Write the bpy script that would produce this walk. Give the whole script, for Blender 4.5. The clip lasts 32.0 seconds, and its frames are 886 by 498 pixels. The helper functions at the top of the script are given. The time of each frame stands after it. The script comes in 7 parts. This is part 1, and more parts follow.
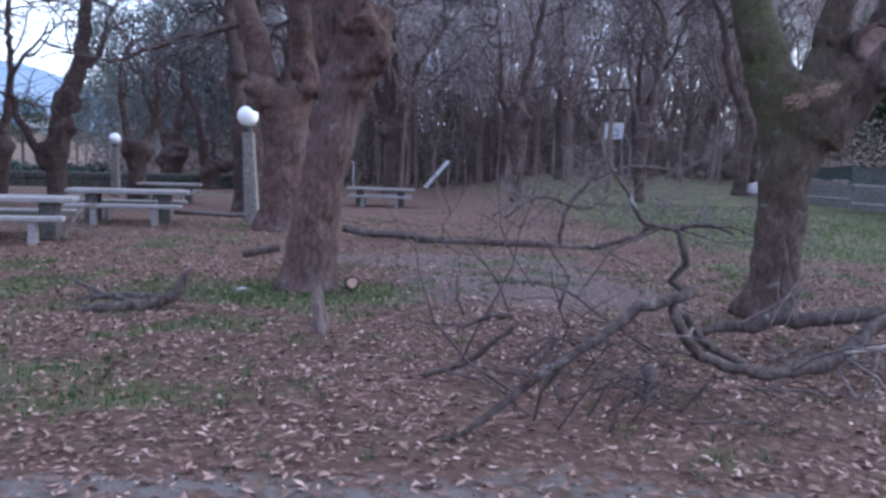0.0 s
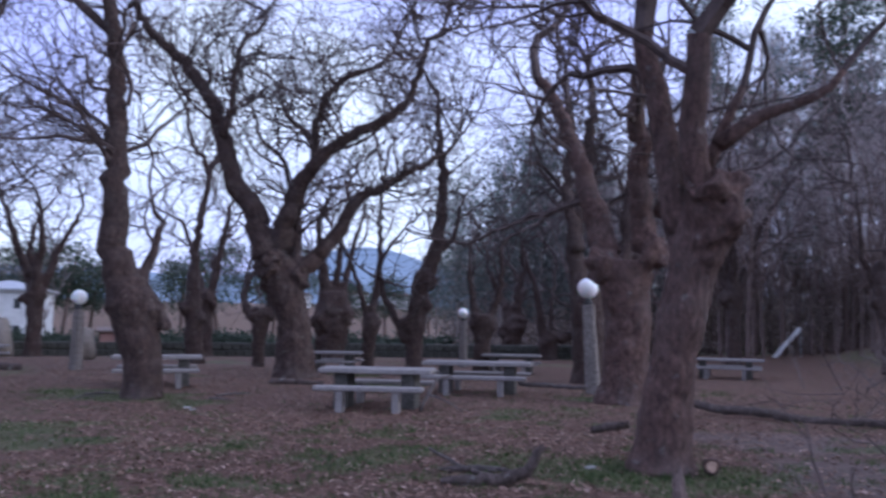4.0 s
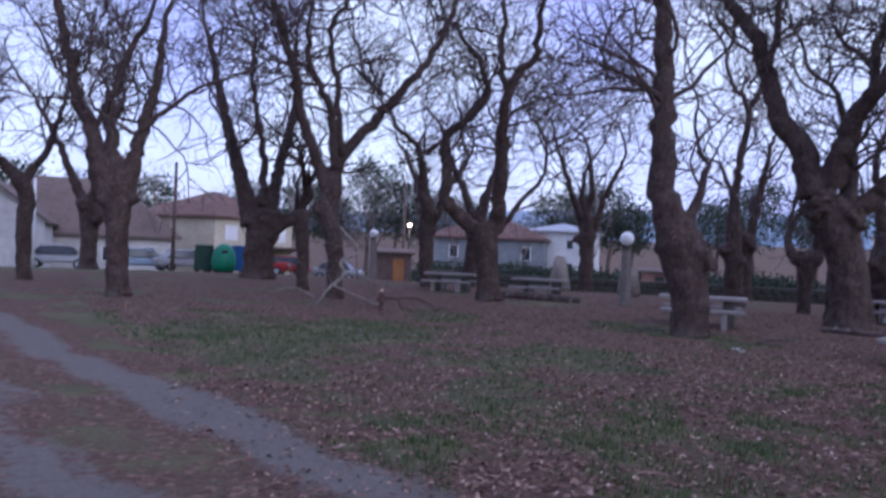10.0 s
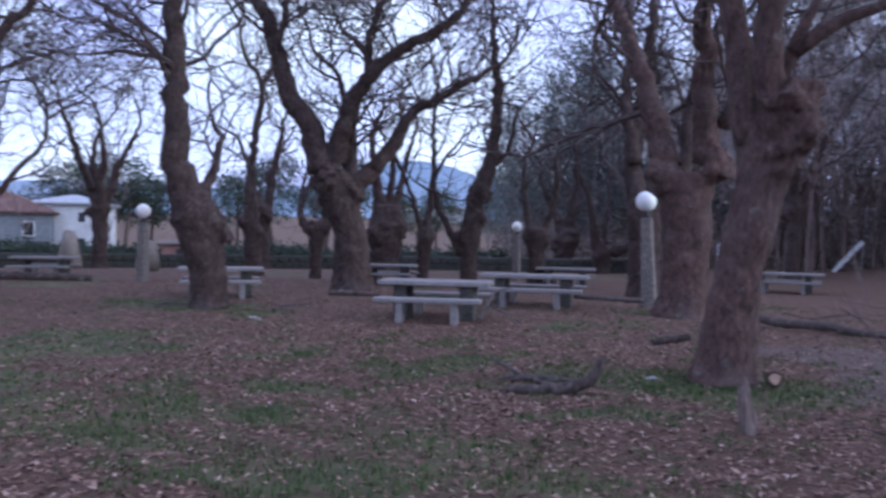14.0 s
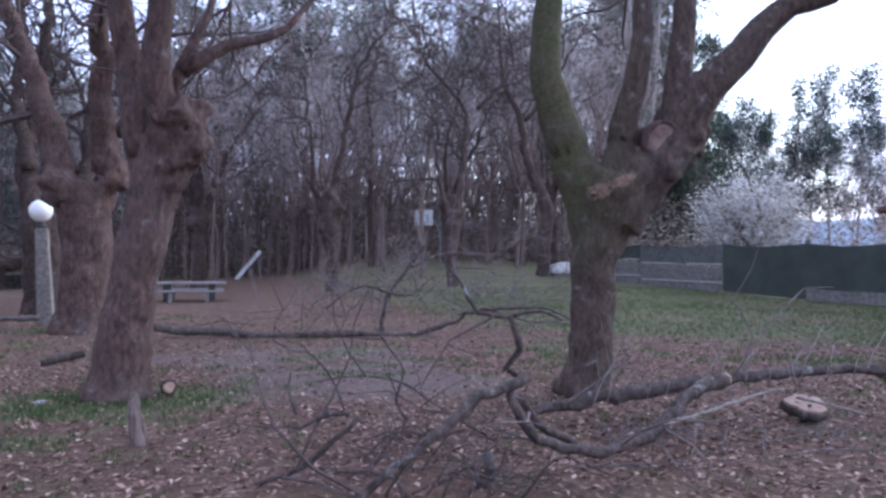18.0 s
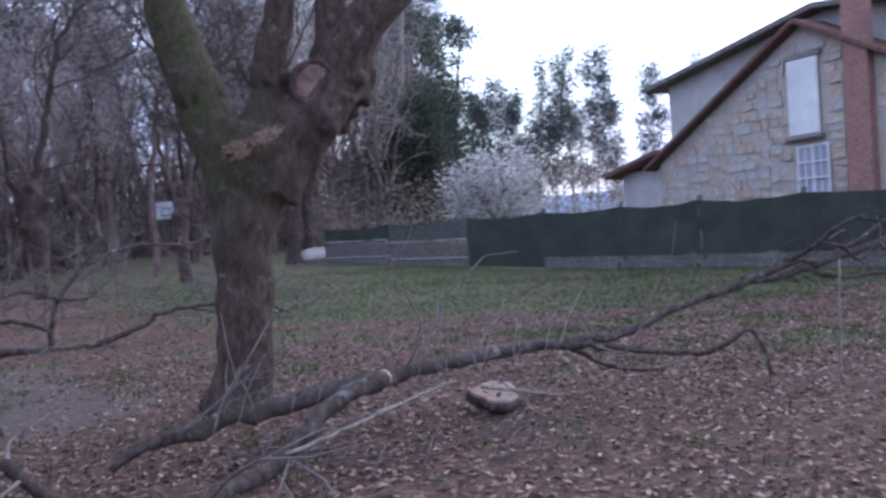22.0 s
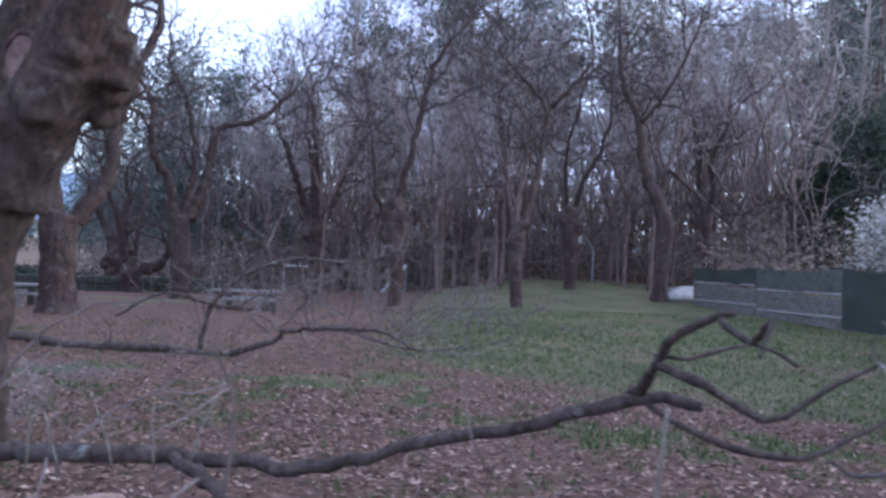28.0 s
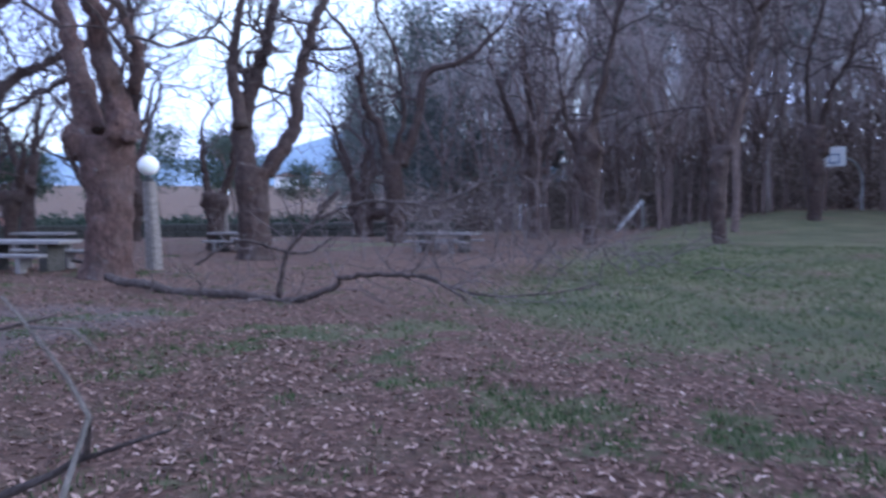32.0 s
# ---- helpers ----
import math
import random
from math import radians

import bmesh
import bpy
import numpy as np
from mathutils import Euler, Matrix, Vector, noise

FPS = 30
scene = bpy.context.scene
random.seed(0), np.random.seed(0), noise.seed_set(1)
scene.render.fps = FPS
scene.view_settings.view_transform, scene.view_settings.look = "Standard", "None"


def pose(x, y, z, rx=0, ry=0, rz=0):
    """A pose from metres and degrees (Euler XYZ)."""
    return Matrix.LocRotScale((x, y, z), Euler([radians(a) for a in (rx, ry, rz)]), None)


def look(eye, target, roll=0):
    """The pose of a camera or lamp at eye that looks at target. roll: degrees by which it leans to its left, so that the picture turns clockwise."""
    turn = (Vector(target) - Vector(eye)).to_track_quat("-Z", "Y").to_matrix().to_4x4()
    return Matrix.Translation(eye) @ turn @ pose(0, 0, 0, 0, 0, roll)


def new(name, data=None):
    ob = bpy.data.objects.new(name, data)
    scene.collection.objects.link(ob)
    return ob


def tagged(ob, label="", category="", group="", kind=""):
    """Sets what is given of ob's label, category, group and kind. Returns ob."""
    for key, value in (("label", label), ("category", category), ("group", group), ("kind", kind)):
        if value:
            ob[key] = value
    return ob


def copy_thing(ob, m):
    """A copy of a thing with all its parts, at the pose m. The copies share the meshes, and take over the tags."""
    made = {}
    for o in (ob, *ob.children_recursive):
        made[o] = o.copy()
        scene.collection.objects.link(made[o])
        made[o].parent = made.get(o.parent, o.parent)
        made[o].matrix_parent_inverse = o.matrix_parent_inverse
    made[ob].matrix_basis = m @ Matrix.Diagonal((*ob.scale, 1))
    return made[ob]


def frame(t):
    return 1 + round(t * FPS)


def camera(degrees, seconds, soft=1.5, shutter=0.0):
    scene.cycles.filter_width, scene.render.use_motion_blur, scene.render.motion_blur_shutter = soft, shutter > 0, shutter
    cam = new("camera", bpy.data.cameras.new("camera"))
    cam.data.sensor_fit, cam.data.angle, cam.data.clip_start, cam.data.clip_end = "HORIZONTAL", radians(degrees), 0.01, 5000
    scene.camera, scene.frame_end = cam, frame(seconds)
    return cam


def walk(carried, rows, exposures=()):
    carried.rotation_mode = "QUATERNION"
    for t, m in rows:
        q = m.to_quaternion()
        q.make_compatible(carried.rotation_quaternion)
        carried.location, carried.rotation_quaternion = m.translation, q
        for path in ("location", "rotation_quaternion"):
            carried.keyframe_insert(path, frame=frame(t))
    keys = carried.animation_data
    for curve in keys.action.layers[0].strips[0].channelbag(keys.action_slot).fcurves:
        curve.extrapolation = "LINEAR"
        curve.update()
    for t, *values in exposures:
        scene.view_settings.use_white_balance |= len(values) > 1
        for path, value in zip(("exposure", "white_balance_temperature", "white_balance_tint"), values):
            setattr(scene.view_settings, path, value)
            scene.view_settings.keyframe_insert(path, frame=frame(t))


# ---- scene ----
# camera and walk: seconds, eye, target, lean
cam = camera(57.57, 32.0, soft=2.8, shutter=0.5)
PATH = [
    (0, (0.000, 0.000, 1.550), (0.000, 3.977, 1.119), 1.93),
    (0.5, (-0.019, -0.006, 1.556), (-0.168, 3.978, 1.223), 1.81),
    (1, (-0.039, -0.010, 1.564), (-0.406, 3.968, 1.367), 1.50),
    (1.5, (-0.108, -0.012, 1.576), (-0.664, 3.948, 1.476), 0.92),
    (2, (-0.176, 0.002, 1.581), (-0.770, 3.958, 1.613), 0.41),
    (2.5, (-0.192, 0.024, 1.591), (-0.732, 3.985, 1.727), 0.27),
    (3, (-0.189, 0.076, 1.586), (-1.101, 3.963, 1.827), 0.52),
    (3.5, (-0.190, 0.095, 1.584), (-1.440, 3.882, 1.892), 0.86),
    (4, (-0.217, 0.138, 1.585), (-1.803, 3.792, 1.951), 0.87),
    (4.5, (-0.231, 0.116, 1.583), (-2.146, 3.606, 1.971), 0.65),
    (6.5, (-0.255, 0.050, 1.577), (-3.075, 2.863, 1.945), -0.98),
    (7, (-0.250, 0.043, 1.583), (-3.107, 2.816, 1.967), -1.16),
    (7.5, (-0.257, 0.057, 1.586), (-3.070, 2.869, 2.002), -1.27),
    (8, (-0.299, 0.032, 1.599), (-3.160, 2.787, 2.074), -1.16),
    (8.5, (-0.336, 0.009, 1.618), (-3.314, 2.621, 2.175), -0.27),
    (9, (-0.338, -0.034, 1.604), (-3.515, 2.316, 2.224), 0.96),
    (9.5, (-0.345, -0.060, 1.575), (-3.708, 2.069, 1.970), 1.81),
    (10, (-0.378, -0.065, 1.548), (-3.840, 1.938, 1.559), 2.33),
    (10.5, (-0.396, -0.087, 1.546), (-3.871, 1.892, 1.456), 2.53),
    (11, (-0.406, -0.088, 1.552), (-3.861, 1.923, 1.427), 2.37),
    (11.5, (-0.383, -0.071, 1.561), (-3.801, 2.004, 1.466), 2.05),
    (12, (-0.372, -0.044, 1.561), (-3.629, 2.277, 1.487), 1.77),
    (12.5, (-0.340, 0.011, 1.571), (-3.258, 2.747, 1.530), 1.58),
    (13, (-0.353, 0.065, 1.577), (-2.837, 3.200, 1.537), 1.21),
    (13.5, (-0.342, 0.085, 1.579), (-2.501, 3.452, 1.532), 1.11),
    (14, (-0.335, 0.062, 1.575), (-2.147, 3.627, 1.510), 0.94),
    (14.5, (-0.319, 0.089, 1.566), (-1.811, 3.799, 1.478), 0.86),
    (15, (-0.285, 0.097, 1.584), (-1.361, 3.948, 1.467), 0.82),
    (15.5, (-0.281, 0.084, 1.576), (-0.960, 4.024, 1.449), 0.44),
    (17.5, (-0.198, 0.005, 1.608), (0.515, 3.940, 1.622), 0.88),
    (18, (-0.138, 0.055, 1.592), (0.769, 3.951, 1.608), 0.21),
    (18.5, (0.002, 0.177, 1.587), (0.922, 4.070, 1.580), -0.56),
    (19, (0.155, 0.248, 1.592), (1.291, 4.083, 1.584), -2.79),
    (19.5, (0.253, 0.364, 1.568), (1.666, 4.106, 1.521), -4.35),
    (20, (0.397, 0.592, 1.554), (2.173, 4.175, 1.505), -4.75),
    (20.5, (0.605, 0.767, 1.522), (2.627, 4.218, 1.443), -4.89),
    (21, (0.925, 0.938, 1.519), (2.815, 4.463, 1.465), -4.59),
    (21.5, (1.218, 1.127, 1.451), (3.241, 4.577, 1.387), -3.77),
    (22, (1.557, 1.295, 1.463), (3.493, 4.794, 1.382), -3.56),
    (22.5, (1.969, 1.390, 1.466), (3.375, 5.135, 1.420), -3.28),
    (23, (2.361, 1.594, 1.421), (3.680, 5.370, 1.401), -1.57),
    (23.5, (2.764, 1.709, 1.428), (3.972, 5.522, 1.456), -1.20),
    (24, (3.276, 1.835, 1.432), (4.292, 5.703, 1.481), -1.23),
    (24.5, (3.732, 2.030, 1.387), (4.873, 5.863, 1.332), -1.32),
    (26.5, (5.599, 2.512, 1.454), (6.549, 6.393, 1.633), 3.94),
    (27, (6.188, 2.698, 1.492), (6.629, 6.671, 1.646), 3.68),
    (27.5, (6.582, 2.684, 1.490), (6.541, 6.682, 1.609), 3.84),
    (28, (7.132, 2.653, 1.511), (6.799, 6.638, 1.606), 2.15),
    (28.5, (7.529, 2.801, 1.495), (7.486, 6.801, 1.481), 1.12),
    (29, (8.018, 3.041, 1.536), (7.919, 7.039, 1.503), 1.96),
    (29.5, (8.446, 3.236, 1.561), (7.710, 7.167, 1.536), 1.04),
    (30, (8.804, 3.534, 1.531), (7.873, 7.424, 1.475), 0.72),
    (30.5, (9.113, 3.706, 1.566), (8.128, 7.583, 1.481), 0.99),
    (31, (9.551, 3.890, 1.583), (8.361, 7.706, 1.425), 0.20),
    (31.5, (9.891, 4.216, 1.566), (8.572, 7.979, 1.250), -0.42),
    (32, (10.037, 4.649, 1.563), (8.367, 8.276, 1.330), -0.25),
]
EXPOSURES = [
    (0, 2.02, 5150, 9), (2, 1.9, 5250, 9), (3, 1.62, 5250, 14), (4, 1.2, 5200, 16), (6.5, 0.8, 5000, 26), (9, 0.6, 4900, 25), (10, 0.97, 5100, 22), (11, 1.1, 5200, 19), (12, 1.30, 5050, 18), (13, 1.25, 5050, 16),
    (15.5, 1.67, 5200, 14), (18, 1.98, 5300, 11), (22, 1.77, 5250, 11), (24, 1.86, 5200, 11), (26.8, 1.80, 5150, 8), (28, 1.92, 5150, 8), (29, 2.03, 5100, 9), (30, 1.97, 4900, 10), (32, 1.76, 4800, 11)]
walk(cam, [(t, look(eye, aim, lean)) for t, eye, aim, lean in PATH], EXPOSURES)

# sky and sun: an overcast evening
world = bpy.data.worlds.new("sky")
scene.world = world
world.use_nodes = True
wt = world.node_tree
wt.nodes.clear()
w_sky = wt.nodes.new("ShaderNodeTexSky")
w_sky.sky_type = "NISHITA"
w_sky.sun_disc = False
w_sky.sun_elevation = radians(14)
w_sky.sun_rotation = radians(75)
w_sky.air_density, w_sky.dust_density, w_sky.ozone_density = 1.0, 2.5, 2.0
w_bg = wt.nodes.new("ShaderNodeBackground")
w_bg.inputs["Strength"].default_value = 0.13
w_out = wt.nodes.new("ShaderNodeOutputWorld")
# thin high cloud over the whole sky
w_pos = wt.nodes.new("ShaderNodeTexCoord")
w_noise = wt.nodes.new("ShaderNodeTexNoise")
w_noise.inputs["Scale"].default_value, w_noise.inputs["Detail"].default_value = 3.5, 5.0
w_cloud = wt.nodes.new("ShaderNodeValToRGB")
w_cloud.color_ramp.elements[0].position, w_cloud.color_ramp.elements[0].color = 0.33, (0.52, 0.50, 0.98, 1)
w_cloud.color_ramp.elements[1].position, w_cloud.color_ramp.elements[1].color = 0.58, (1.0, 1.0, 1.03, 1)
w_gain = wt.nodes.new("ShaderNodeVectorMath")
w_gain.operation = "SCALE"
w_gain.inputs["Scale"].default_value = 4.4
w_mix = wt.nodes.new("ShaderNodeMix")
w_mix.data_type = "RGBA"
w_mix.inputs[0].default_value = 0.8
wt.links.new(w_pos.outputs["Generated"], w_noise.inputs["Vector"])
wt.links.new(w_noise.outputs["Fac"], w_cloud.inputs["Fac"])
wt.links.new(w_cloud.outputs[0], w_gain.inputs[0])
wt.links.new(w_sky.outputs[0], w_mix.inputs[6])
wt.links.new(w_gain.outputs[0], w_mix.inputs[7])
wt.links.new(w_mix.outputs[2], w_bg.inputs[0])
wt.links.new(w_bg.outputs[0], w_out.inputs[0])
sun = new("sun", bpy.data.lights.new("sun", "SUN"))
sun.data.energy, sun.data.angle, sun.data.color = 0.6, radians(40), (1.0, 0.95, 0.9)
sun.matrix_world = look((0, 0, 60), (-40, -12, 45))

# ---------------------------------------------------------------- helpers


def mesh_of(name, verts, faces, material, smooth=False):
    me = bpy.data.meshes.new(name)
    me.from_pydata(verts, [], faces)
    me.materials.append(material)
    if smooth:
        me.polygons.foreach_set("use_smooth", [True] * len(me.polygons))
    me.update()
    return me


def thing(name, label, category, group="", at=(0, 0, 0), turn=0.0, kind=""):
    ob = new(name)
    ob.matrix_basis = pose(*at, 0, 0, turn)
    return tagged(ob, label, category, group, kind)


def under(ob, parent):
    ob.parent = parent
    return ob


def part(name, bm, material, parent, label="", smooth=False):
    me = bpy.data.meshes.new(name)
    bm.to_mesh(me)
    bm.free()
    me.materials.append(material)
    if smooth:
        me.polygons.foreach_set("use_smooth", [True] * len(me.polygons))
    ob = new(name, me)
    ob.parent = parent
    return tagged(ob, label)


def raw_part(name, verts, faces, material, parent, label="", smooth=False, kind=""):
    ob = new(name, mesh_of(name, verts, faces, material, smooth))
    ob.parent = parent
    return tagged(ob, label, kind=kind)


def box(sx, sy, sz, at=(0, 0, 0), bevel=0.0, turn=(0, 0, 0), bm=None, segments=1):
    """A box of that size centred at that place, its edges rounded."""
    own = bmesh.new()
    bmesh.ops.create_cube(own, size=1.0)
    bmesh.ops.scale(own, vec=(sx, sy, sz), verts=own.verts)
    if bevel:
        bmesh.ops.bevel(own, geom=own.edges[:], offset=bevel, segments=segments, affect="EDGES")
    own.transform(pose(*at, *turn))
    if bm is None:
        return own
    me = bpy.data.meshes.new("tmp")
    own.to_mesh(me)
    own.free()
    bm.from_mesh(me)
    bpy.data.meshes.remove(me)
    return bm


def rough(bm, amount, scale, seed=0.0):
    """Unevenness on a mesh, to make it worn or natural."""
    for v in bm.verts:
        v.co += noise.noise_vector(v.co * scale + Vector((seed, seed, seed))) * amount
    return bm


def lathe(profile, sides=16, at=(0, 0, 0)):
    """A round body from (radius, height) pairs."""
    bm = bmesh.new()
    rings = []
    for r, z in profile:
        rings.append([bm.verts.new((at[0] + r * math.cos(2 * math.pi * k / sides), at[1] + r * math.sin(2 * math.pi * k / sides), at[2] + z)) for k in range(sides)])
    for a, b in zip(rings, rings[1:]):
        for k in range(sides):
            bm.faces.new((a[k], a[(k + 1) % sides], b[(k + 1) % sides], b[k]))
    bm.faces.new(rings[0][::-1])
    bm.faces.new(rings[-1])
    return bm


class Tubes:
    """Many tapering tubes gathered into one mesh."""

    def __init__(self):
        self.v, self.f = [], []

    def add(self, pts, radii, sides, lump=0.0, lump_scale=1.5, cap=True):
        pts = [Vector(p) for p in pts]
        n, base = len(pts), len(self.v)
        side = Vector((1, 0, 0))
        for i, p in enumerate(pts):
            d = (pts[min(i + 1, n - 1)] - pts[max(i - 1, 0)])
            d = d.normalized() if d.length > 1e-6 else Vector((0, 0, 1))
            side = side - d * side.dot(d)
            if side.length < 1e-3:
                side = d.orthogonal()
            side.normalize()
            other = d.cross(side)
            for k in range(sides):
                a = 2 * math.pi * k / sides
                q = side * math.cos(a) + other * math.sin(a)
                r = radii[i]
                if lump:
                    w = (p + q * r) * lump_scale
                    r *= 1 + lump * (noise.noise(w) + 0.5 * noise.noise(w * 2.7))
                self.v.append(p + q * r)
        for i in range(n - 1):
            for k in range(sides):
                a, b = base + i * sides + k, base + i * sides + (k + 1) % sides
                self.f.append((a, b, b + sides, a + sides))
        if cap:
            self.f.append(tuple(base + (n - 1) * sides + k for k in range(sides)))
            self.f.append(tuple(base + k for k in reversed(range(sides))))
        return self


def smooth_line(pts, step):
    """Catmull-Rom points through the given ones, spaced about step apart."""
    p = [Vector(q) for q in pts]
    p = [p[0] * 2 - p[1]] + p + [p[-1] * 2 - p[-2]]
    out = []
    for i in range(1, len(p) - 2):
        n = max(1, round((p[i + 1] - p[i]).length / step))
        for k in range(n):
            t = k / n
            a, b, c, d = p[i - 1], p[i], p[i + 1], p[i + 2]
            out.append(0.5 * (2 * b + (c - a) * t + (2 * a - 5 * b + 4 * c - d) * t * t + (3 * b - a - 3 * c + d) * t * t * t))
    return out + [p[-2]]


def blend(a, b, x):
    t = min(1.0, max(0.0, (x - a) / (b - a)))
    return t * t * (3 - 2 * t)


def ground_z(x, y):
    """The lie of the land: nearly flat, rising a little towards the fence and the meadow."""
    z = 1.0 * blend(18, 56, y) * blend(1, 9, x)
    z -= 0.30 * blend(15, 30, y) * blend(4, -2, x)
    z += 0.06 * noise.noise((x * 0.15, y * 0.15, 3.0)) * blend(1.5, 7, math.hypot(x - 4, y - 2))
    z += 0.09 * math.exp(-((x - 3.33) ** 2 + (y - 8.12) ** 2) / 1.1)
    r = math.hypot(x, y)
    z += (10.5 * blend(150, 340, r) - 1.7 * blend(36, 95, r)) * blend(0, -25, x)
    return z


# ---------------------------------------------------------------- materials


class Mat:
    """A node material written step by step."""

    def __init__(self, name, rough=0.8, metal=0.0):
        self.m = bpy.data.materials.new(name)
        self.m.use_nodes = True
        self.t = self.m.node_tree
        self.b = self.t.nodes["Principled BSDF"]
        self.b.inputs["Roughness"].default_value = rough
        self.b.inputs["Metallic"].default_value = metal
        self.b.inputs["Specular IOR Level"].default_value = 0.3
        self.pos = self.t.nodes.new("ShaderNodeTexCoord").outputs["Object"]

    def node(self, kind, **inputs):
        n = self.t.nodes.new(kind)
        for k, v in inputs.items():
            self.put(n.inputs[k.replace("_", " ")], v)
        return n

    def put(self, socket, v):
        if isinstance(v, bpy.types.NodeSocket):
            self.t.links.new(v, socket)
        else:
            socket.default_value = v

    def noise(self, scale, detail=4.0, rough=0.6, stretch=None, world=False):
        vec = self.node("ShaderNodeNewGeometry").outputs["Position"] if world else self.pos
        if stretch:
            mp = self.node("ShaderNodeMapping", Vector=vec)
            mp.inputs["Scale"].default_value = stretch
            vec = mp.outputs[0]
        return self.node("ShaderNodeTexNoise", Vector=vec, Scale=scale, Detail=detail, Roughness=rough).outputs["Fac"]

    def ramp(self, fac, *stops):
        n = self.node("ShaderNodeValToRGB", Fac=fac)
        el = n.color_ramp.elements
        while len(el) < len(stops):
            el.new(0.5)
        for e, (p, c) in zip(el, stops):
            e.position, e.color = p, (c, c, c, 1) if isinstance(c, (int, float)) else (*c, 1)
        return n.outputs[0]

    def mix(self, fac, a, b, how="MIX"):
        n = self.t.nodes.new("ShaderNodeMix")
        n.data_type, n.blend_type = "RGBA", how
        self.put(n.inputs[0], fac)
        self.put(n.inputs[6], (*a, 1) if isinstance(a, tuple) else a)
        self.put(n.inputs[7], (*b, 1) if isinstance(b, tuple) else b)
        return n.outputs[2]

    def math(self, op, a, b=0.5):
        n = self.t.nodes.new("ShaderNodeMath")
        n.operation = op
        self.put(n.inputs[0], a)
        self.put(n.inputs[1], b)
        return n.outputs[0]

    def colour(self, c):
        self.put(self.b.inputs["Base Color"], (*c, 1) if isinstance(c, tuple) else c)
        return self

    def bump(self, height, strength=0.5, distance=0.02):
        n = self.node("ShaderNodeBump", Height=height, Strength=strength, Distance=distance)
        self.put(self.b.inputs["Normal"], n.outputs[0])
        return self

    def random(self):
        return self.node("ShaderNodeObjectInfo").outputs["Random"]

    def island(self):
        return self.node("ShaderNodeNewGeometry").outputs["Random Per Island"]


def simple(name, a, b, scale, rough=0.8, bump=0.3, distance=0.01, metal=0.0, stretch=None, detail=5.0):
    m = Mat(name, rough, metal)
    n = m.noise(scale, detail, stretch=stretch)
    big = m.noise(scale * 0.13, 2.0)
    c = m.ramp(n, (0.3, a), (0.7, b))
    c = m.mix(0.5, c, m.ramp(big, (0.3, (0.55, 0.55, 0.55)), (0.7, (1.0, 1.0, 1.0))), "MULTIPLY")
    m.colour(c)
    if bump:
        m.bump(n, bump, distance)
    return m.m


def bark_material(name, dark, light, lichen=0.35, moss=0.0):
    m = Mat(name, 0.92)
    grain = m.noise(17.0, 8.0, 0.72, (1, 1, 0.5))
    big = m.noise(1.3, 3.0)
    c = m.ramp(grain, (0.34, dark), (0.52, tuple(0.45 * p + 0.55 * q for p, q in zip(light, dark))), (0.68, light))
    c = m.mix(m.ramp(big, (0.45, 0.0), (0.72, 0.4)), c, m.ramp(m.noise(30.0, 6.0, 0.75, (1, 1, 0.6)), (0.35, (0.075, 0.062, 0.057)), (0.65, (0.18, 0.156, 0.147))))
    c = m.mix(0.6, c, m.ramp(m.noise(3.2, 4.0, 0.65), (0.32, (0.55, 0.50, 0.49)), (0.6, (1.0, 1.0, 1.0))), "MULTIPLY")
    spots = m.ramp(m.noise(5.0, 5.0, 0.7), (0.60, 0.0), (0.68, 1.0))
    c = m.mix(m.math("MULTIPLY", spots, lichen), c, (0.30, 0.31, 0.29))
    if moss:
        sep = m.node("ShaderNodeSeparateXYZ", Vector=m.pos)
        side = m.node("ShaderNodeMapRange", Value=sep.outputs[0])
        side.inputs[1].default_value, side.inputs[2].default_value = 0.5, -0.25
        level = m.node("ShaderNodeMapRange", Value=sep.outputs[2])
        level.inputs[1].default_value, level.inputs[2].default_value = 1.0, 2.1
        mask = m.math("MULTIPLY", m.math("MULTIPLY", side.outputs[0], level.outputs[0]), m.ramp(m.noise(3.0, 5.0, 0.7), (0.3, 0.2), (0.6, 1.0)))
        c = m.mix(m.math("MULTIPLY", mask, moss), c, m.ramp(m.noise(24.0, 4.0), (0.3, (0.034, 0.040, 0.014)), (0.7, (0.105, 0.108, 0.042))))
    m.colour(c)
    crack = m.noise(19.0, 9.0, 0.75, (1, 1, 0.38))
    m.bump(crack, 1.0, 0.05)
    return m.m


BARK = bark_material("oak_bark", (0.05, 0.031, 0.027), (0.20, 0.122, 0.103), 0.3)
# darker copy of the oak bark, shade put into its colour, for further oaks
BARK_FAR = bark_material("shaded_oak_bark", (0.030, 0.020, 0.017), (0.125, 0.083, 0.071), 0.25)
BARK_YOUNG = bark_material("young_tree_bark", (0.10, 0.07, 0.06), (0.32, 0.24, 0.215), 0.35)
BARK_MOSS = bark_material("mossy_oak_bark", (0.042, 0.029, 0.023), (0.165, 0.115, 0.09), 0.5, 0.85)
BARK_FALLEN = bark_material("fallen_limb_bark", (0.034, 0.025, 0.022), (0.20, 0.155, 0.138), 0.9)
BARK_GREY = bark_material("grey_branch_bark", (0.09, 0.075, 0.07), (0.24, 0.21, 0.20), 0.5)
PALE_STICK = bark_material("bleached_stick", (0.22, 0.195, 0.165), (0.48, 0.43, 0.375), 0.4)
TWIG = simple("twig_bark", (0.05, 0.037, 0.034), (0.12, 0.09, 0.084), 6.0, 0.9, 0.0)
TWIG_MID = simple("dead_twigs", (0.11, 0.085, 0.078), (0.24, 0.195, 0.185), 6.0, 0.9, 0.0)
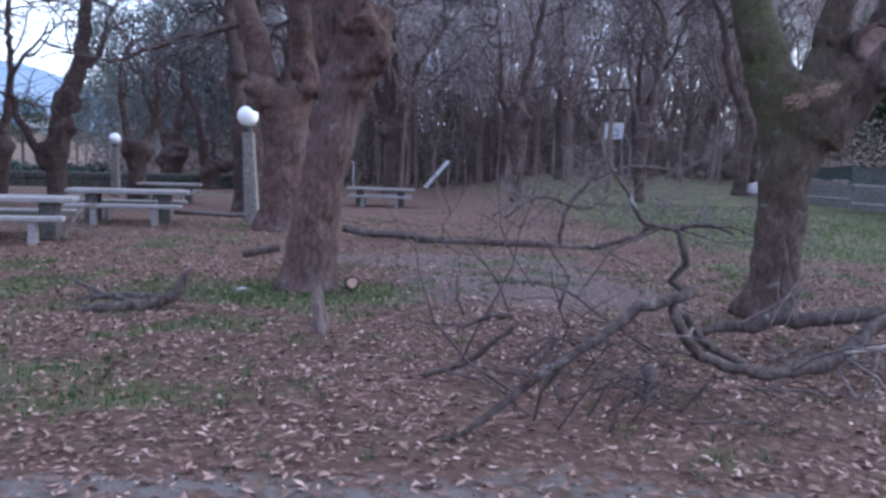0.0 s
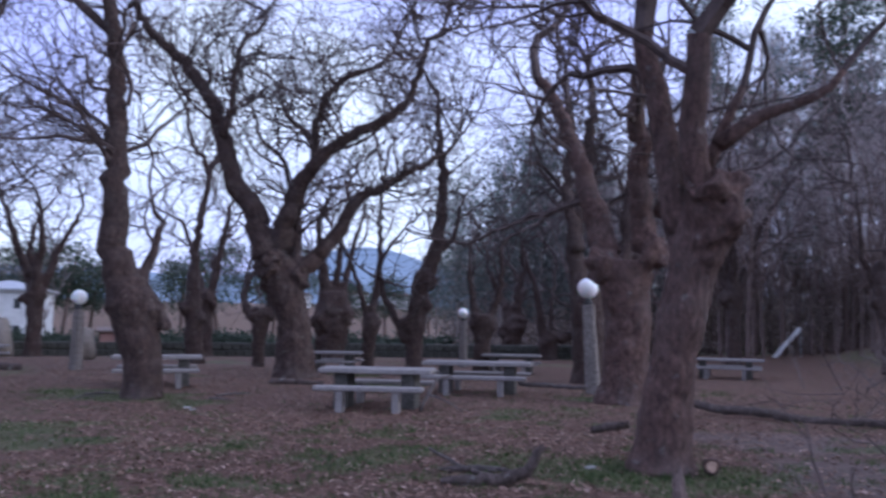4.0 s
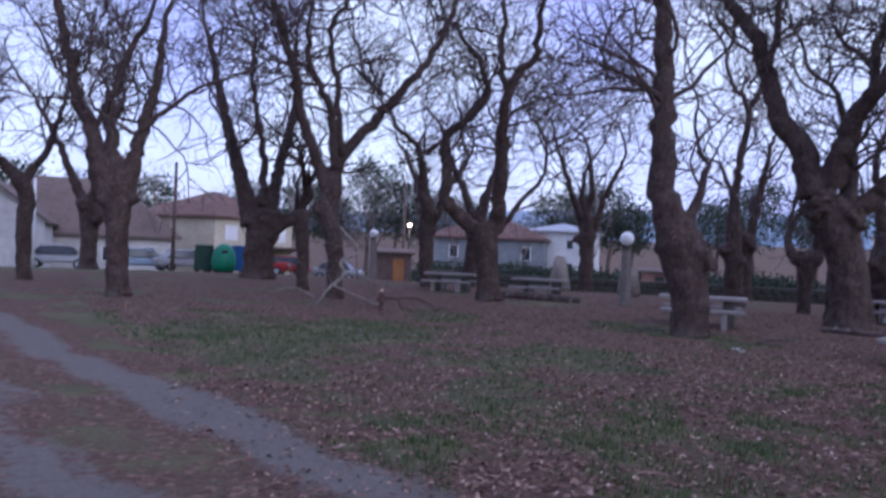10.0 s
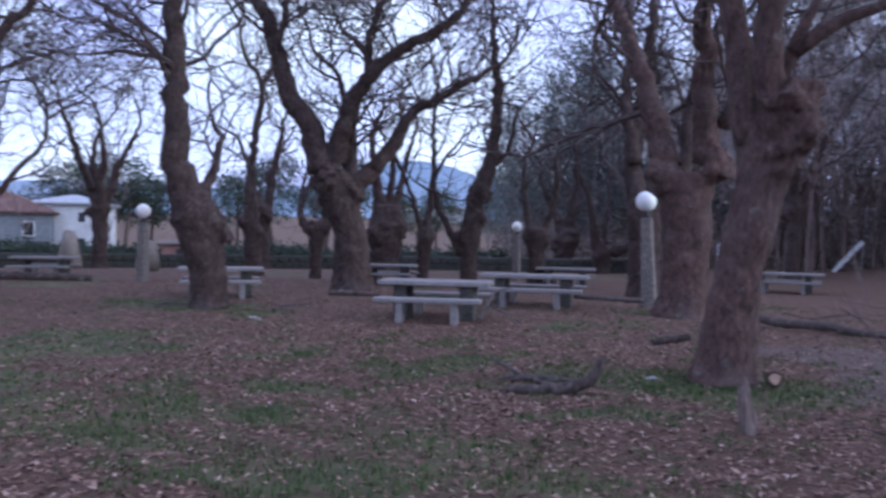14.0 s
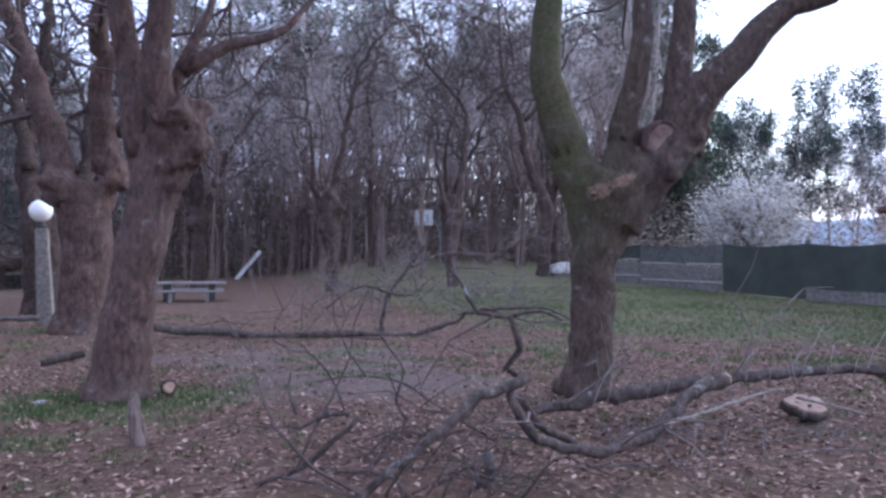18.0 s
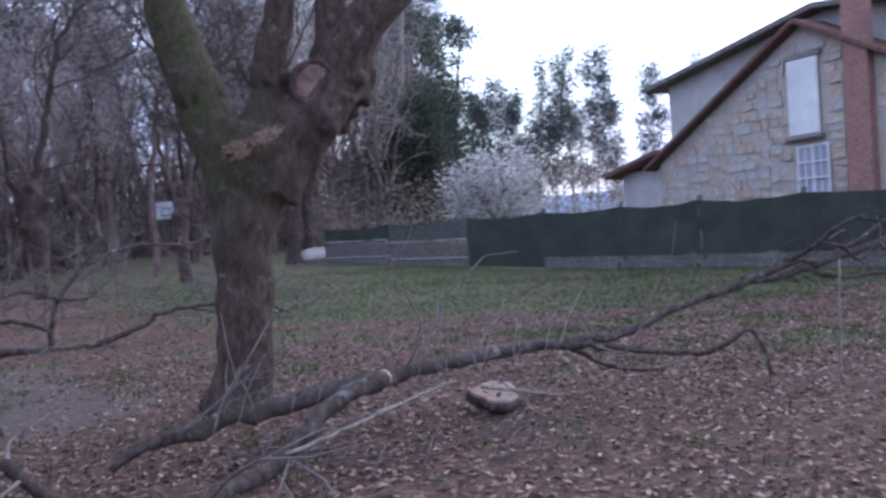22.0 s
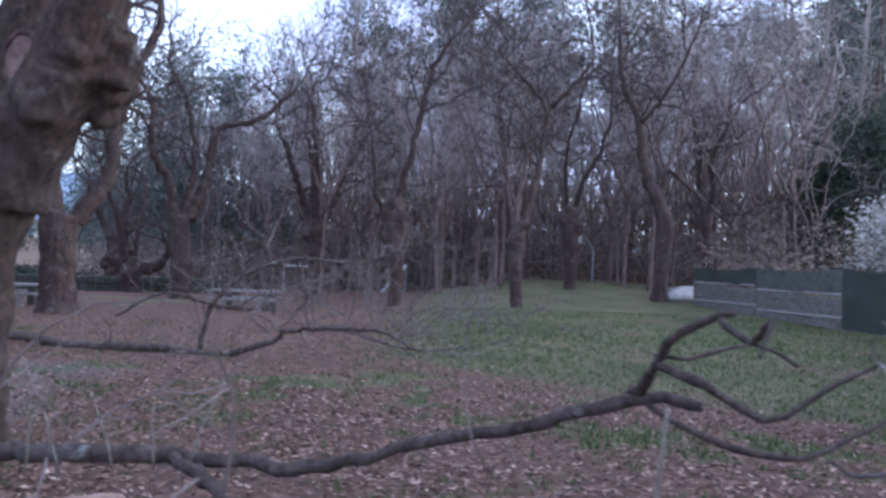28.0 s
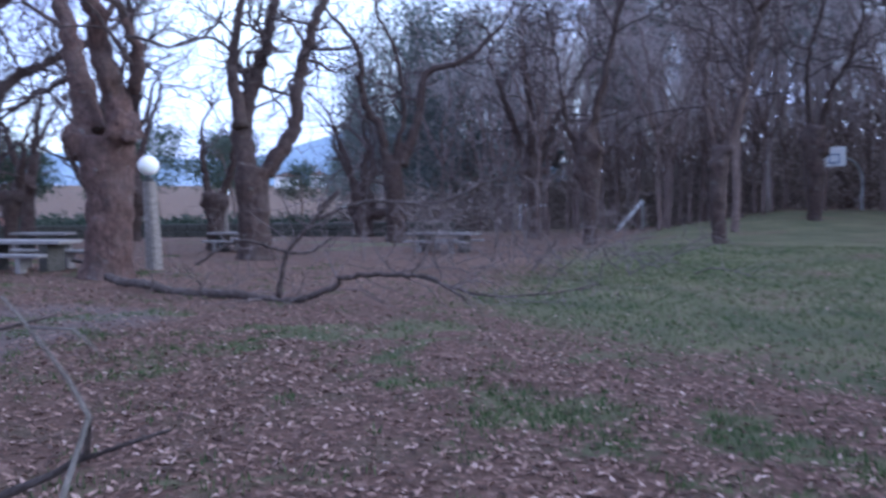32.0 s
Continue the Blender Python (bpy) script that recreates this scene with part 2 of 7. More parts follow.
# much lighter than TWIG, the wood's haze is put into the colour
TWIG_GREY = simple("grey_twigs", (0.31, 0.25, 0.235), (0.52, 0.44, 0.42), 6.0, 0.9, 0.0)
TRUNK_PALE = bark_material("eucalyptus_bark", (0.24, 0.20, 0.18), (0.54, 0.47, 0.43), 0.2)
TRUNK_DARK = bark_material("pine_bark", (0.10, 0.068, 0.058), (0.26, 0.19, 0.165), 0.1)
CUT_WOOD = simple("cut_wood", (0.36, 0.225, 0.15), (0.56, 0.40, 0.295), 30.0, 0.7, 0.3, 0.004, stretch=(1, 1, 4))
SLICE_WOOD = simple("slice_wood", (0.25, 0.155, 0.115), (0.50, 0.36, 0.28), 13.0, 0.8, 0.4, 0.006)
AGED_CUT = simple("aged_cut_wood", (0.11, 0.07, 0.058), (0.25, 0.17, 0.14), 14.0, 0.85, 0.5, 0.01)
TORN = simple("torn_wood", (0.085, 0.055, 0.038), (0.27, 0.185, 0.132), 25.0, 0.85, 0.5, 0.01)
STUMP_WOOD = simple("split_stump_wood", (0.075, 0.052, 0.044), (0.27, 0.205, 0.178), 26.0, 0.88, 0.6, 0.01, stretch=(1, 1, 0.18))
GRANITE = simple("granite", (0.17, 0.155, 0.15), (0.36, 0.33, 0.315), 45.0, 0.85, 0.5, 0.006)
# darker granite; for the pedestals, shade under the tabletop is put into the colour
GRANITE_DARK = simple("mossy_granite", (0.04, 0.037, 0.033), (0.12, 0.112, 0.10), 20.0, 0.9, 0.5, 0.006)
GRANITE_WARM = simple("warm_granite", (0.24, 0.205, 0.175), (0.42, 0.37, 0.32), 30.0, 0.88, 0.5, 0.008)
POST_STONE = simple("stained_post_granite", (0.12, 0.105, 0.095), (0.31, 0.275, 0.245), 14.0, 0.9, 0.5, 0.008)
PLASTER = simple("white_plaster", (0.66, 0.66, 0.65), (0.80, 0.80, 0.79), 3.0, 0.85, 0.1)
PLASTER_CREAM = simple("cream_plaster", (0.48, 0.42, 0.31), (0.60, 0.54, 0.42), 3.0, 0.85, 0.1)
PLASTER_GREY = simple("grey_plaster", (0.44, 0.425, 0.405), (0.58, 0.565, 0.545), 2.0, 0.85, 0.1)
PLASTER_SLATE = simple("slate_grey_plaster", (0.17, 0.185, 0.20), (0.27, 0.285, 0.30), 2.0, 0.85, 0.1)
ROOF_RED = simple("roof_tiles", (0.10, 0.056, 0.047), (0.20, 0.113, 0.094), 8.0, 0.85, 0.4, 0.03)
ROOF_GREY = simple("lichened_roof", (0.12, 0.11, 0.10), (0.23, 0.215, 0.20), 6.0, 0.9, 0.4, 0.03)
ROOF_OLD = simple("old_roof_tiles", (0.11, 0.085, 0.075), (0.20, 0.15, 0.13), 6.0, 0.9, 0.4, 0.03)
BRICK_RED = simple("red_brick", (0.24, 0.125, 0.105), (0.40, 0.245, 0.21), 14.0, 0.9, 0.4, 0.01)
MORTAR = simple("mortar", (0.40, 0.355, 0.305), (0.55, 0.50, 0.44), 30.0, 0.95, 0.4, 0.006)
WHITE_PAINT = simple("white_paint", (0.72, 0.72, 0.72), (0.82, 0.82, 0.82), 4.0, 0.5, 0.05)
GALV = simple("galvanised_metal", (0.38, 0.39, 0.40), (0.52, 0.53, 0.54), 10.0, 0.45, 0.05, metal=0.6)
CONCRETE = simple("concrete", (0.25, 0.245, 0.235), (0.40, 0.39, 0.375), 18.0, 0.9, 0.4, 0.006)
GREEN_BIN = simple("green_plastic", (0.012, 0.16, 0.09), (0.02, 0.22, 0.12), 4.0, 0.4, 0.0)
BLUE_BIN = simple("blue_plastic", (0.02, 0.09, 0.26), (0.03, 0.12, 0.33), 4.0, 0.4, 0.0)
DARK_METAL = simple("dark_metal", (0.03, 0.03, 0.03), (0.06, 0.06, 0.06), 10.0, 0.5, 0.0)
RUBBER = simple("rubber", (0.02, 0.02, 0.02), (0.035, 0.035, 0.035), 10.0, 0.8, 0.0)
CAR_GREY = simple("silver_car_paint", (0.40, 0.41, 0.43), (0.48, 0.49, 0.51), 2.0, 0.3, 0.0, metal=0.5)
CAR_BLUE = simple("pale_blue_car_paint", (0.30, 0.38, 0.48), (0.36, 0.44, 0.54), 2.0, 0.3, 0.0, metal=0.2)
CAR_RED = simple("red_car_paint", (0.30, 0.02, 0.02), (0.38, 0.03, 0.03), 2.0, 0.3, 0.0)
WOOD_ORANGE = simple("orange_wood", (0.30, 0.13, 0.05), (0.42, 0.20, 0.08), 9.0, 0.7, 0.3, 0.006, stretch=(1, 1, 0.2))
STONE_WALL = simple("field_stone", (0.035, 0.036, 0.028), (0.095, 0.092, 0.078), 7.0, 0.95, 0.6, 0.03)


def leaf_material(name, *stops, rough=0.75, thin=0.45):
    m = Mat(name, rough)
    c = m.ramp(m.island(), *stops)
    c = m.mix(0.35, c, m.ramp(m.noise(40.0, 3.0), (0.3, (0.5, 0.5, 0.5)), (0.7, (1, 1, 1))), "MULTIPLY")
    m.colour(c)
    if thin:
        pass_on = m.node("ShaderNodeBsdfTranslucent", Color=c)
        both = m.node("ShaderNodeMixShader", Fac=thin)
        m.t.links.new(m.b.outputs[0], both.inputs[1])
        m.t.links.new(pass_on.outputs[0], both.inputs[2])
        m.t.links.new(both.outputs[0], m.t.nodes["Material Output"].inputs["Surface"])
    return m.m


LITTER = leaf_material("dead_oak_leaves", (0.0, (0.055, 0.033, 0.024)), (0.35, (0.140, 0.082, 0.060)), (0.7, (0.250, 0.155, 0.119)), (0.9, (0.37, 0.240, 0.190)), (1.0, (0.50, 0.37, 0.31)), thin=0.0)
GRASS = leaf_material("grass_blades", (0.0, (0.032, 0.058, 0.020)), (0.5, (0.066, 0.108, 0.034)), (1.0, (0.135, 0.175, 0.068)))
# darker copy of EUCA, silhouette tone against the sky put into the colour
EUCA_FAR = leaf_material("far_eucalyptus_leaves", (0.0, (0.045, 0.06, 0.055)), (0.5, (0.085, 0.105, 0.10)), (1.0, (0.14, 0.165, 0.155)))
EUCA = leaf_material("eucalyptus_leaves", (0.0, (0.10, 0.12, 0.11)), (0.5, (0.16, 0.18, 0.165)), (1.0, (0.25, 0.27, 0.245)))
PINE = leaf_material("pine_needles", (0.0, (0.035, 0.05, 0.035)), (0.5, (0.065, 0.085, 0.06)), (1.0, (0.11, 0.13, 0.095)))
BUSH = leaf_material("undergrowth_leaves", (0.0, (0.12, 0.09, 0.075)), (0.5, (0.25, 0.195, 0.165)), (1.0, (0.40, 0.325, 0.285)))
BLOSSOM = leaf_material("white_blossom", (0.0, (0.16, 0.15, 0.12)), (0.3, (0.42, 0.40, 0.37)), (0.7, (0.66, 0.64, 0.62)), (1.0, (0.82, 0.80, 0.79)))


def glass_material():
    m = Mat("window_glass", 0.08)
    m.b.inputs["Specular IOR Level"].default_value = 0.5
    m.colour((0.03, 0.035, 0.04))
    return m.m


GLASS = glass_material()
PANE_PALE = simple("curtained_glass", (0.30, 0.33, 0.40), (0.46, 0.49, 0.56), 3.0, 0.12, 0.0)


def globe_material():
    m = Mat("opal_globe", 0.25)
    m.colour((0.85, 0.85, 0.85))
    m.b.inputs["Subsurface Weight"].default_value = 0.2
    return m.m


OPAL = globe_material()


def lit_material(name, colour, strength):
    m = Mat(name, 0.4)
    m.colour(colour)
    m.b.inputs["Emission Color"].default_value = (*colour, 1)
    m.b.inputs["Emission Strength"].default_value = strength
    return m.m


LIT_LAMP = lit_material("lit_street_lamp", (1.0, 0.62, 0.38), 9.0)


def ground_material():
    """Leaf mould, gravel track, grass and bare mud, by the masks on the ground's vertices."""
    m = Mat("forest_floor", 0.95)
    at = m.node("ShaderNodeAttribute")
    at.attribute_name = "cover"
    sep = m.node("ShaderNodeSeparateColor", Color=at.outputs["Color"])
    track, grass, mud = sep.outputs[0], sep.outputs[1], sep.outputs[2]
    fine, mid, big = m.noise(38.0, 6.0, 0.7), m.noise(7.0, 5.0, 0.65), m.noise(0.7, 3.0)
    cell = m.node("ShaderNodeTexVoronoi", Vector=m.pos, Scale=20.0)
    pick = m.node("ShaderNodeSeparateColor", Color=cell.outputs["Color"])
    leaves = m.ramp(pick.outputs[0], (0.0, (0.05, 0.028, 0.020)), (0.5, (0.12, 0.066, 0.048)), (0.8, (0.19, 0.108, 0.079)), (0.95, (0.31, 0.20, 0.158)))
    litter = m.ramp(fine, (0.30, (0.04, 0.024, 0.017)), (0.5, (0.10, 0.056, 0.040)), (0.70, (0.20, 0.118, 0.087)))
    litter = m.mix(m.ramp(mid, (0.40, 0.75), (0.6, 0.15)), litter, leaves)
    patch = m.noise(1.5, 4.0, 0.6)
    litter = m.mix(m.ramp(patch, (0.50, 0.0), (0.68, 0.6)), litter, m.ramp(fine, (0.35, (0.055, 0.048, 0.026)), (0.65, (0.12, 0.095, 0.058))))
    gravel = m.ramp(m.noise(90.0, 5.0, 0.75), (0.3, (0.095, 0.088, 0.082)), (0.55, (0.185, 0.172, 0.16)), (0.75, (0.31, 0.29, 0.27)))
    green = m.ramp(m.noise(30.0, 5.0, 0.7), (0.3, (0.040, 0.048, 0.021)), (0.7, (0.108, 0.113, 0.054)))
    green = m.mix(m.ramp(big, (0.35, 0.0), (0.65, 0.55)), green, (0.18, 0.15, 0.08))
    bare = m.ramp(mid, (0.3, (0.085, 0.067, 0.063)), (0.7, (0.18, 0.147, 0.142)))

    def edge(mask, w=0.55):
        return m.ramp(m.math("ADD", mask, m.math("MULTIPLY", m.math("SUBTRACT", mid, 0.5), w)), (0.38, 0.0), (0.62, 1.0))

    c = m.mix(edge(grass, 0.9), litter, green)
    c = m.mix(m.math("MULTIPLY", edge(mud), 0.55), c, bare)
    c = m.mix(m.math("MULTIPLY", edge(track, 1.0), 0.8), c, gravel)
    m.colour(c)
    m.bump(m.math("ADD", fine, m.math("MULTIPLY", mid, 2.0)), 0.8, 0.04)
    return m.m


GROUND = ground_material()

# ---------------------------------------------------------------- ground

TRACK_EDGE = ((-60, -6.0), (-30, -1.5), (-14, 1.3), (-9, 2.2), (-6, 2.6), (-4, 3.2), (-2, 4.0), (2, 4.05), (5, 3.85), (9, 2.6), (20, -2.0), (60, -14))


def track_edge(x):
    for (xa, ya), (xb, yb) in zip(TRACK_EDGE, TRACK_EDGE[1:]):
        if xa <= x <= xb:
            return ya + (yb - ya) * (x - xa) / (xb - xa)
    return -20.0


def spot(x, y, cx, cy, rx, ry, soft=0.5):
    return blend(1 + soft, 1 - soft, math.hypot((x - cx) / rx, (y - cy) / ry))


def cover(x, y):
    """How much of the ground is track, grass and mud at a place."""
    n = noise.noise((x * 0.35, y * 0.35, 0.0)) + 0.5 * noise.noise((x * 1.1, y * 1.1, 5.0))
    d = track_edge(x) - y + 0.4 * n
    track = blend(-0.5, 0.5, d) * blend(3.6, 3.0, d)
    track *= (1 - 0.42 * blend(-4.5, -1.5, x)) * (0.22 + 0.78 * max(blend(0.55, 0.05, abs(d - 0.55)), 0.6 * blend(0.5, 0.05, abs(d - 2.2))))
    edge_y = (13.5 - 0.62 * (min(x, 13.0) - 8.0) if x > 3 else 16.6 + (3 - x) * 3.5) + 1.0 * n
    meadow = blend(-1.4, 1.0, y - edge_y) * blend(1.8, 8.0, x + 0.10 * (y - 14)) * blend(75, 45, y)
    grass = meadow * (0.75 + 0.4 * n)
    grass = max(grass, 0.75 * blend(0.15, 0.55, n) * blend(-4.5, -2.0, -d) * blend(0.3, -0.3, d) * blend(1.0, -4.0, x))
    grass = max(grass, spot(x, y, -1.7, 9.2, 1.6, 0.9), spot(x, y, -0.9, 6.8, 0.7, 0.6) * 0.6)
    grass = max(grass, 0.8 * spot(x, y, -11.0, 5.2, 4.5, 1.0) * blend(-0.2, 0.3, n), 0.85 * blend(50, 66, math.hypot(x, y)) * blend(4, -4, x))
    grass = max(grass, 0.9 * blend(-36, -44, x) * blend(14, 8, y))
    grass = max(grass, 0.5 * spot(x, y, 5.5, 6.0, 2.5, 1.2) * blend(-0.1, 0.3, n), 0.6 * spot(x, y, 8.0, 5.5, 3.0, 2.0) * blend(0.0, 0.4, n))
    m = noise.noise((x * 0.8, y * 0.8, 17.0)) + 0.4 * noise.noise((x * 2.3, y * 2.3, 9.0))
    grass = max(grass, 0.62 * blend(0.15, 0.5, m) * blend(2.0, 5.0, x) * (1 - track), 0.85 * blend(0.1, 0.4, m) * blend(-3.0, -6.0, x) * blend(14, 6, y) * (1 - track))
    mud = max(spot(x, y, 1.2, 10.0, 2.0, 1.8, 0.7), spot(x, y, 0.2, 12.5, 2.6, 1.3, 0.7) * 0.8) * (0.85 + 0.5 * m)
    k = noise.noise((x * 1.7, y * 1.7, 31.0)) + 0.6 * noise.noise((x * 0.45, y * 0.45, 23.0))
    bare = 1 - 0.9 * spot(x, y, 3.5, 5.6, 5.2, 4.2, 0.35)
    grass = max(grass * (bare if y < 10 else 1.0), 0.75 * blend(0.05, 0.45, k) * blend(16, 10, math.hypot(x - 3, y - 3)) * (1 - track) * bare, spot(x, y, -1.7, 9.2, 1.5, 0.9))
    grass = max(grass, 0.45 * spot(x, y, 11.0, 6.6, 2.4, 1.5, 0.6) * (0.8 + 0.6 * k), 0.8 * spot(x, y, -4.2, 5.6, 3.2, 0.7, 0.6) * (0.6 + 0.7 * k))
    grass = max(grass, 0.85 * blend(1.0, 0.3, abs(d + 1.2)) * blend(2.0, -3.0, x) * (0.6 + 0.8 * k))
    grass = max(grass, 0.95 * spot(x, y, -14.6, 5.0, 2.6, 3.2, 0.4) * (0.75 + 0.9 * k), 0.9 * spot(x, y, -11.6, 4.2, 2.2, 0.8, 0.5) * (0.7 + 0.9 * k), 0.9 * spot(x, y, -6.0, 4.5, 1.7, 0.7, 0.5) * (0.7 + 0.9 * k))
    q = noise.noise((x * 2.1, y * 2.1, 41.0)) + 0.6 * noise.noise((x * 4.7, y * 4.7, 43.0)) + 0.5 * k
    grass = max(grass, 0.48 * blend(0.12, 0.5, q) * (1 - track) * (1 - 0.7 * mud) * blend(24, 14, math.hypot(x, y - 3)))
    lane = blend(-0.3, 0.3, d) * blend(4.2, 3.4, d) * blend(-2.0, -5.0, x)
    grass = max(grass, 0.62 * lane * (1 - track) * (0.8 + 0.5 * k))
    return track, grass, mud


def spaced(stops):
    out = [stops[0][0]]
    for (a, step), (b, _) in zip(stops, stops[1:]):
        n = max(1, round((b - a) / step))
        out += [a + (b - a) * (k + 1) / n for k in range(n)]
    return out


def build_ground():
    xs = spaced([(-3000, 600), (-600, 90), (-120, 8), (-40, 1.0), (-14, 0.3), (16, 1.0), (45, 8), (130, 90), (600, 600), (3000, 1)])
    ys = spaced([(-3000, 600), (-600, 90), (-100, 10), (-8, 0.4), (18, 0.9), (60, 6), (140, 90), (600, 600), (3000, 1)])
    verts = [(x, y, ground_z(x, y)) for y in ys for x in xs]
    w = len(xs)
    faces = [(j * w + i, j * w + i + 1, (j + 1) * w + i + 1, (j + 1) * w + i) for j in range(len(ys) - 1) for i in range(w - 1)]
    me = mesh_of("ground", verts, faces, GROUND, True)
    col = me.color_attributes.new("cover", "FLOAT_COLOR", "POINT")
    flat = []
    for x, y, _ in verts:
        t, g, m = cover(x, y) if math.hypot(x, y) < 130 else (0.0, 0.4, 0.0)
        flat += (t, g, m, 1.0)
    col.data.foreach_set("color", flat)
    return tagged(new("ground", me), "leaf-strewn ground with moss, grass patches and a gravel track", "ground", kind="structure")


build_ground()


def scatter(count, region, keep, make, seed):
    """Small pieces strewn over the ground, in one mesh."""
    rng = random.Random(seed)
    verts, faces = [], []
    while count > 0:
        count -= 1
        x, y = rng.uniform(region[0], region[1]), rng.uniform(region[2], region[3])
        if rng.random() < keep(x, y):
            make(rng, x, y, verts, faces)
    return verts, faces


def fallen_leaf(rng, x, y, verts, faces):
    a, s = rng.uniform(0, 6.28), rng.uniform(0.015, 0.040)
    c, d = math.cos(a) * s, math.sin(a) * s
    w = rng.uniform(0.35, 0.6)
    z = ground_z(x, y) + rng.uniform(0.003, 0.016)
    tip = rng.uniform(0.0, 0.022)
    lift = [rng.uniform(-0.006, 0.006), tip, rng.uniform(-0.006, 0.026), tip * rng.uniform(0.2, 1.0)]
    n = len(verts)
    verts += [(x - c, y - d, z + lift[0]), (x + d * w, y - c * w, z + lift[1]), (x + c, y + d, z + lift[2]), (x - d * w, y + c * w, z + lift[3])]
    faces += [(n, n + 1, n + 2), (n, n + 2, n + 3)]


def grass_blade(rng, x, y, verts, faces):
    z = ground_z(x, y)
    for _ in range(3):
        a, h = rng.uniform(0, 6.28), rng.uniform(0.03, 0.085)
        c, s = math.cos(a), math.sin(a)
        u, v = x + rng.uniform(-0.04, 0.04), y + rng.uniform(-0.04, 0.04)
        n = len(verts)
        verts += [(u - 0.006 * s, v + 0.006 * c, z - 0.01), (u + 0.006 * s, v - 0.006 * c, z - 0.01), (u + c * h * 0.6, v + s * h * 0.6, z + h)]
        faces.append((n, n + 1, n + 2))


def leaf_keep(x, y):
    t, g, m = cover(x, y)
    n = noise.noise((x * 0.5, y * 0.5, 8.0))
    return max(0.05, (1 - 0.8 * t) * (1 - 0.75 * min(1, g)) * (1 - 0.8 * m) * (0.75 + 0.6 * n))


def grass_keep(x, y):
    t, g, m = cover(x, y)
    return max(0.0, g - 0.15) * (1 - t)


lv, lf = scatter(170000, (-13, 16, 1.5, 16), lambda x, y: blend(-13, -4, x) * blend(16, 9, y) * leaf_keep(x, y), fallen_leaf, 11)
v2, f2 = scatter(110000, (-34, 16, 2.0, 30), lambda x, y: blend(-34, -14, x) * blend(30, 16, y) * leaf_keep(x, y), fallen_leaf, 12)
off = len(lv)
lv += v2
lf += [tuple(i + off for i in f) for f in f2]
tagged(new("leaf_litter", mesh_of("leaf_litter", lv, lf, LITTER)), "fallen brown oak leaves strewn over the ground", "leaves", kind="stuff")
gv, gf = scatter(150000, (-19, 22, 2.0, 30), grass_keep, grass_blade, 13)
v2, f2 = scatter(45000, (-7, 14, 2.5, 12), grass_keep, grass_blade, 14)
off = len(gv)
gv += v2
gf += [tuple(i + off for i in f) for f in f2]
tagged(new("grass", mesh_of("grass", gv, gf, GRASS)), "short green grass tufts between the fallen leaves", "grass", kind="stuff")
del lv, lf, v2, f2, gv, gf

# ---------------------------------------------------------------- oaks


def wander(rng, p, d, length, wave, step, rise=0.0, pull=None):
    """A crooked line from p along d."""
    pts = [p.copy()]
    d = d.normalized()
    n = max(2, round(length / step))
    for _ in range(n):
        d = d + Vector((rng.gauss(0, wave), rng.gauss(0, wave), rng.gauss(0, wave) + rise))
        d.normalize()
        p = p + d * (length / n)
        pts.append(p.copy())
    return pts


def sprout(rng, tubes, line, r0, level, detail, thick=1.0, reach=1.0):
    """Side branches along a line, and theirs, down to twigs."""
    total = sum((b - a).length for a, b in zip(line, line[1:]))
    if level == 0 or total < 0.2:
        return
    count = {3: 1.5, 2: 1.8, 1: 1.9}[level] * total * detail
    count = int(count) + (rng.random() < count % 1)
    for _ in range(count):
        u = rng.uniform(0.14, 1.0) * (len(line) - 1)
        i = min(int(u), len(line) - 2)
        p = line[i].lerp(line[i + 1], u - i)
        along = (line[i + 1] - line[i]).normalized()
        out = Vector((rng.gauss(0, 1), rng.gauss(0, 1), rng.gauss(0.25, 0.7)))
        out = (out - along * out.dot(along)).normalized()
        d = along * rng.uniform(0.3, 0.9) + out
        here = r0 * (1 - 0.75 * u / (len(line) - 1))
        length = {3: rng.uniform(1.8, 4.2), 2: rng.uniform(1.1, 2.5), 1: rng.uniform(0.5, 1.2)}[level] * reach
        r = {3: max(0.042, here * 0.6), 2: max(0.023, here * 0.5), 1: 0.012}[level] * thick
        r = min(r, here * 0.8 + 0.003)
        sub = wander(rng, p, d, length, {3: 0.27, 2: 0.27, 1: 0.25}[level], {3: 0.34, 2: 0.30, 1: 0.28}[level], 0.05)
        tubes[min(level, 2)].add(sub, [r * (1 - 0.72 * k / (len(sub) - 1)) for k in range(len(sub))], {3: 5, 2: 4, 1: 3}[level], cap=False)
        sprout(rng, tubes, sub, r, level - 1, detail, thick, reach)


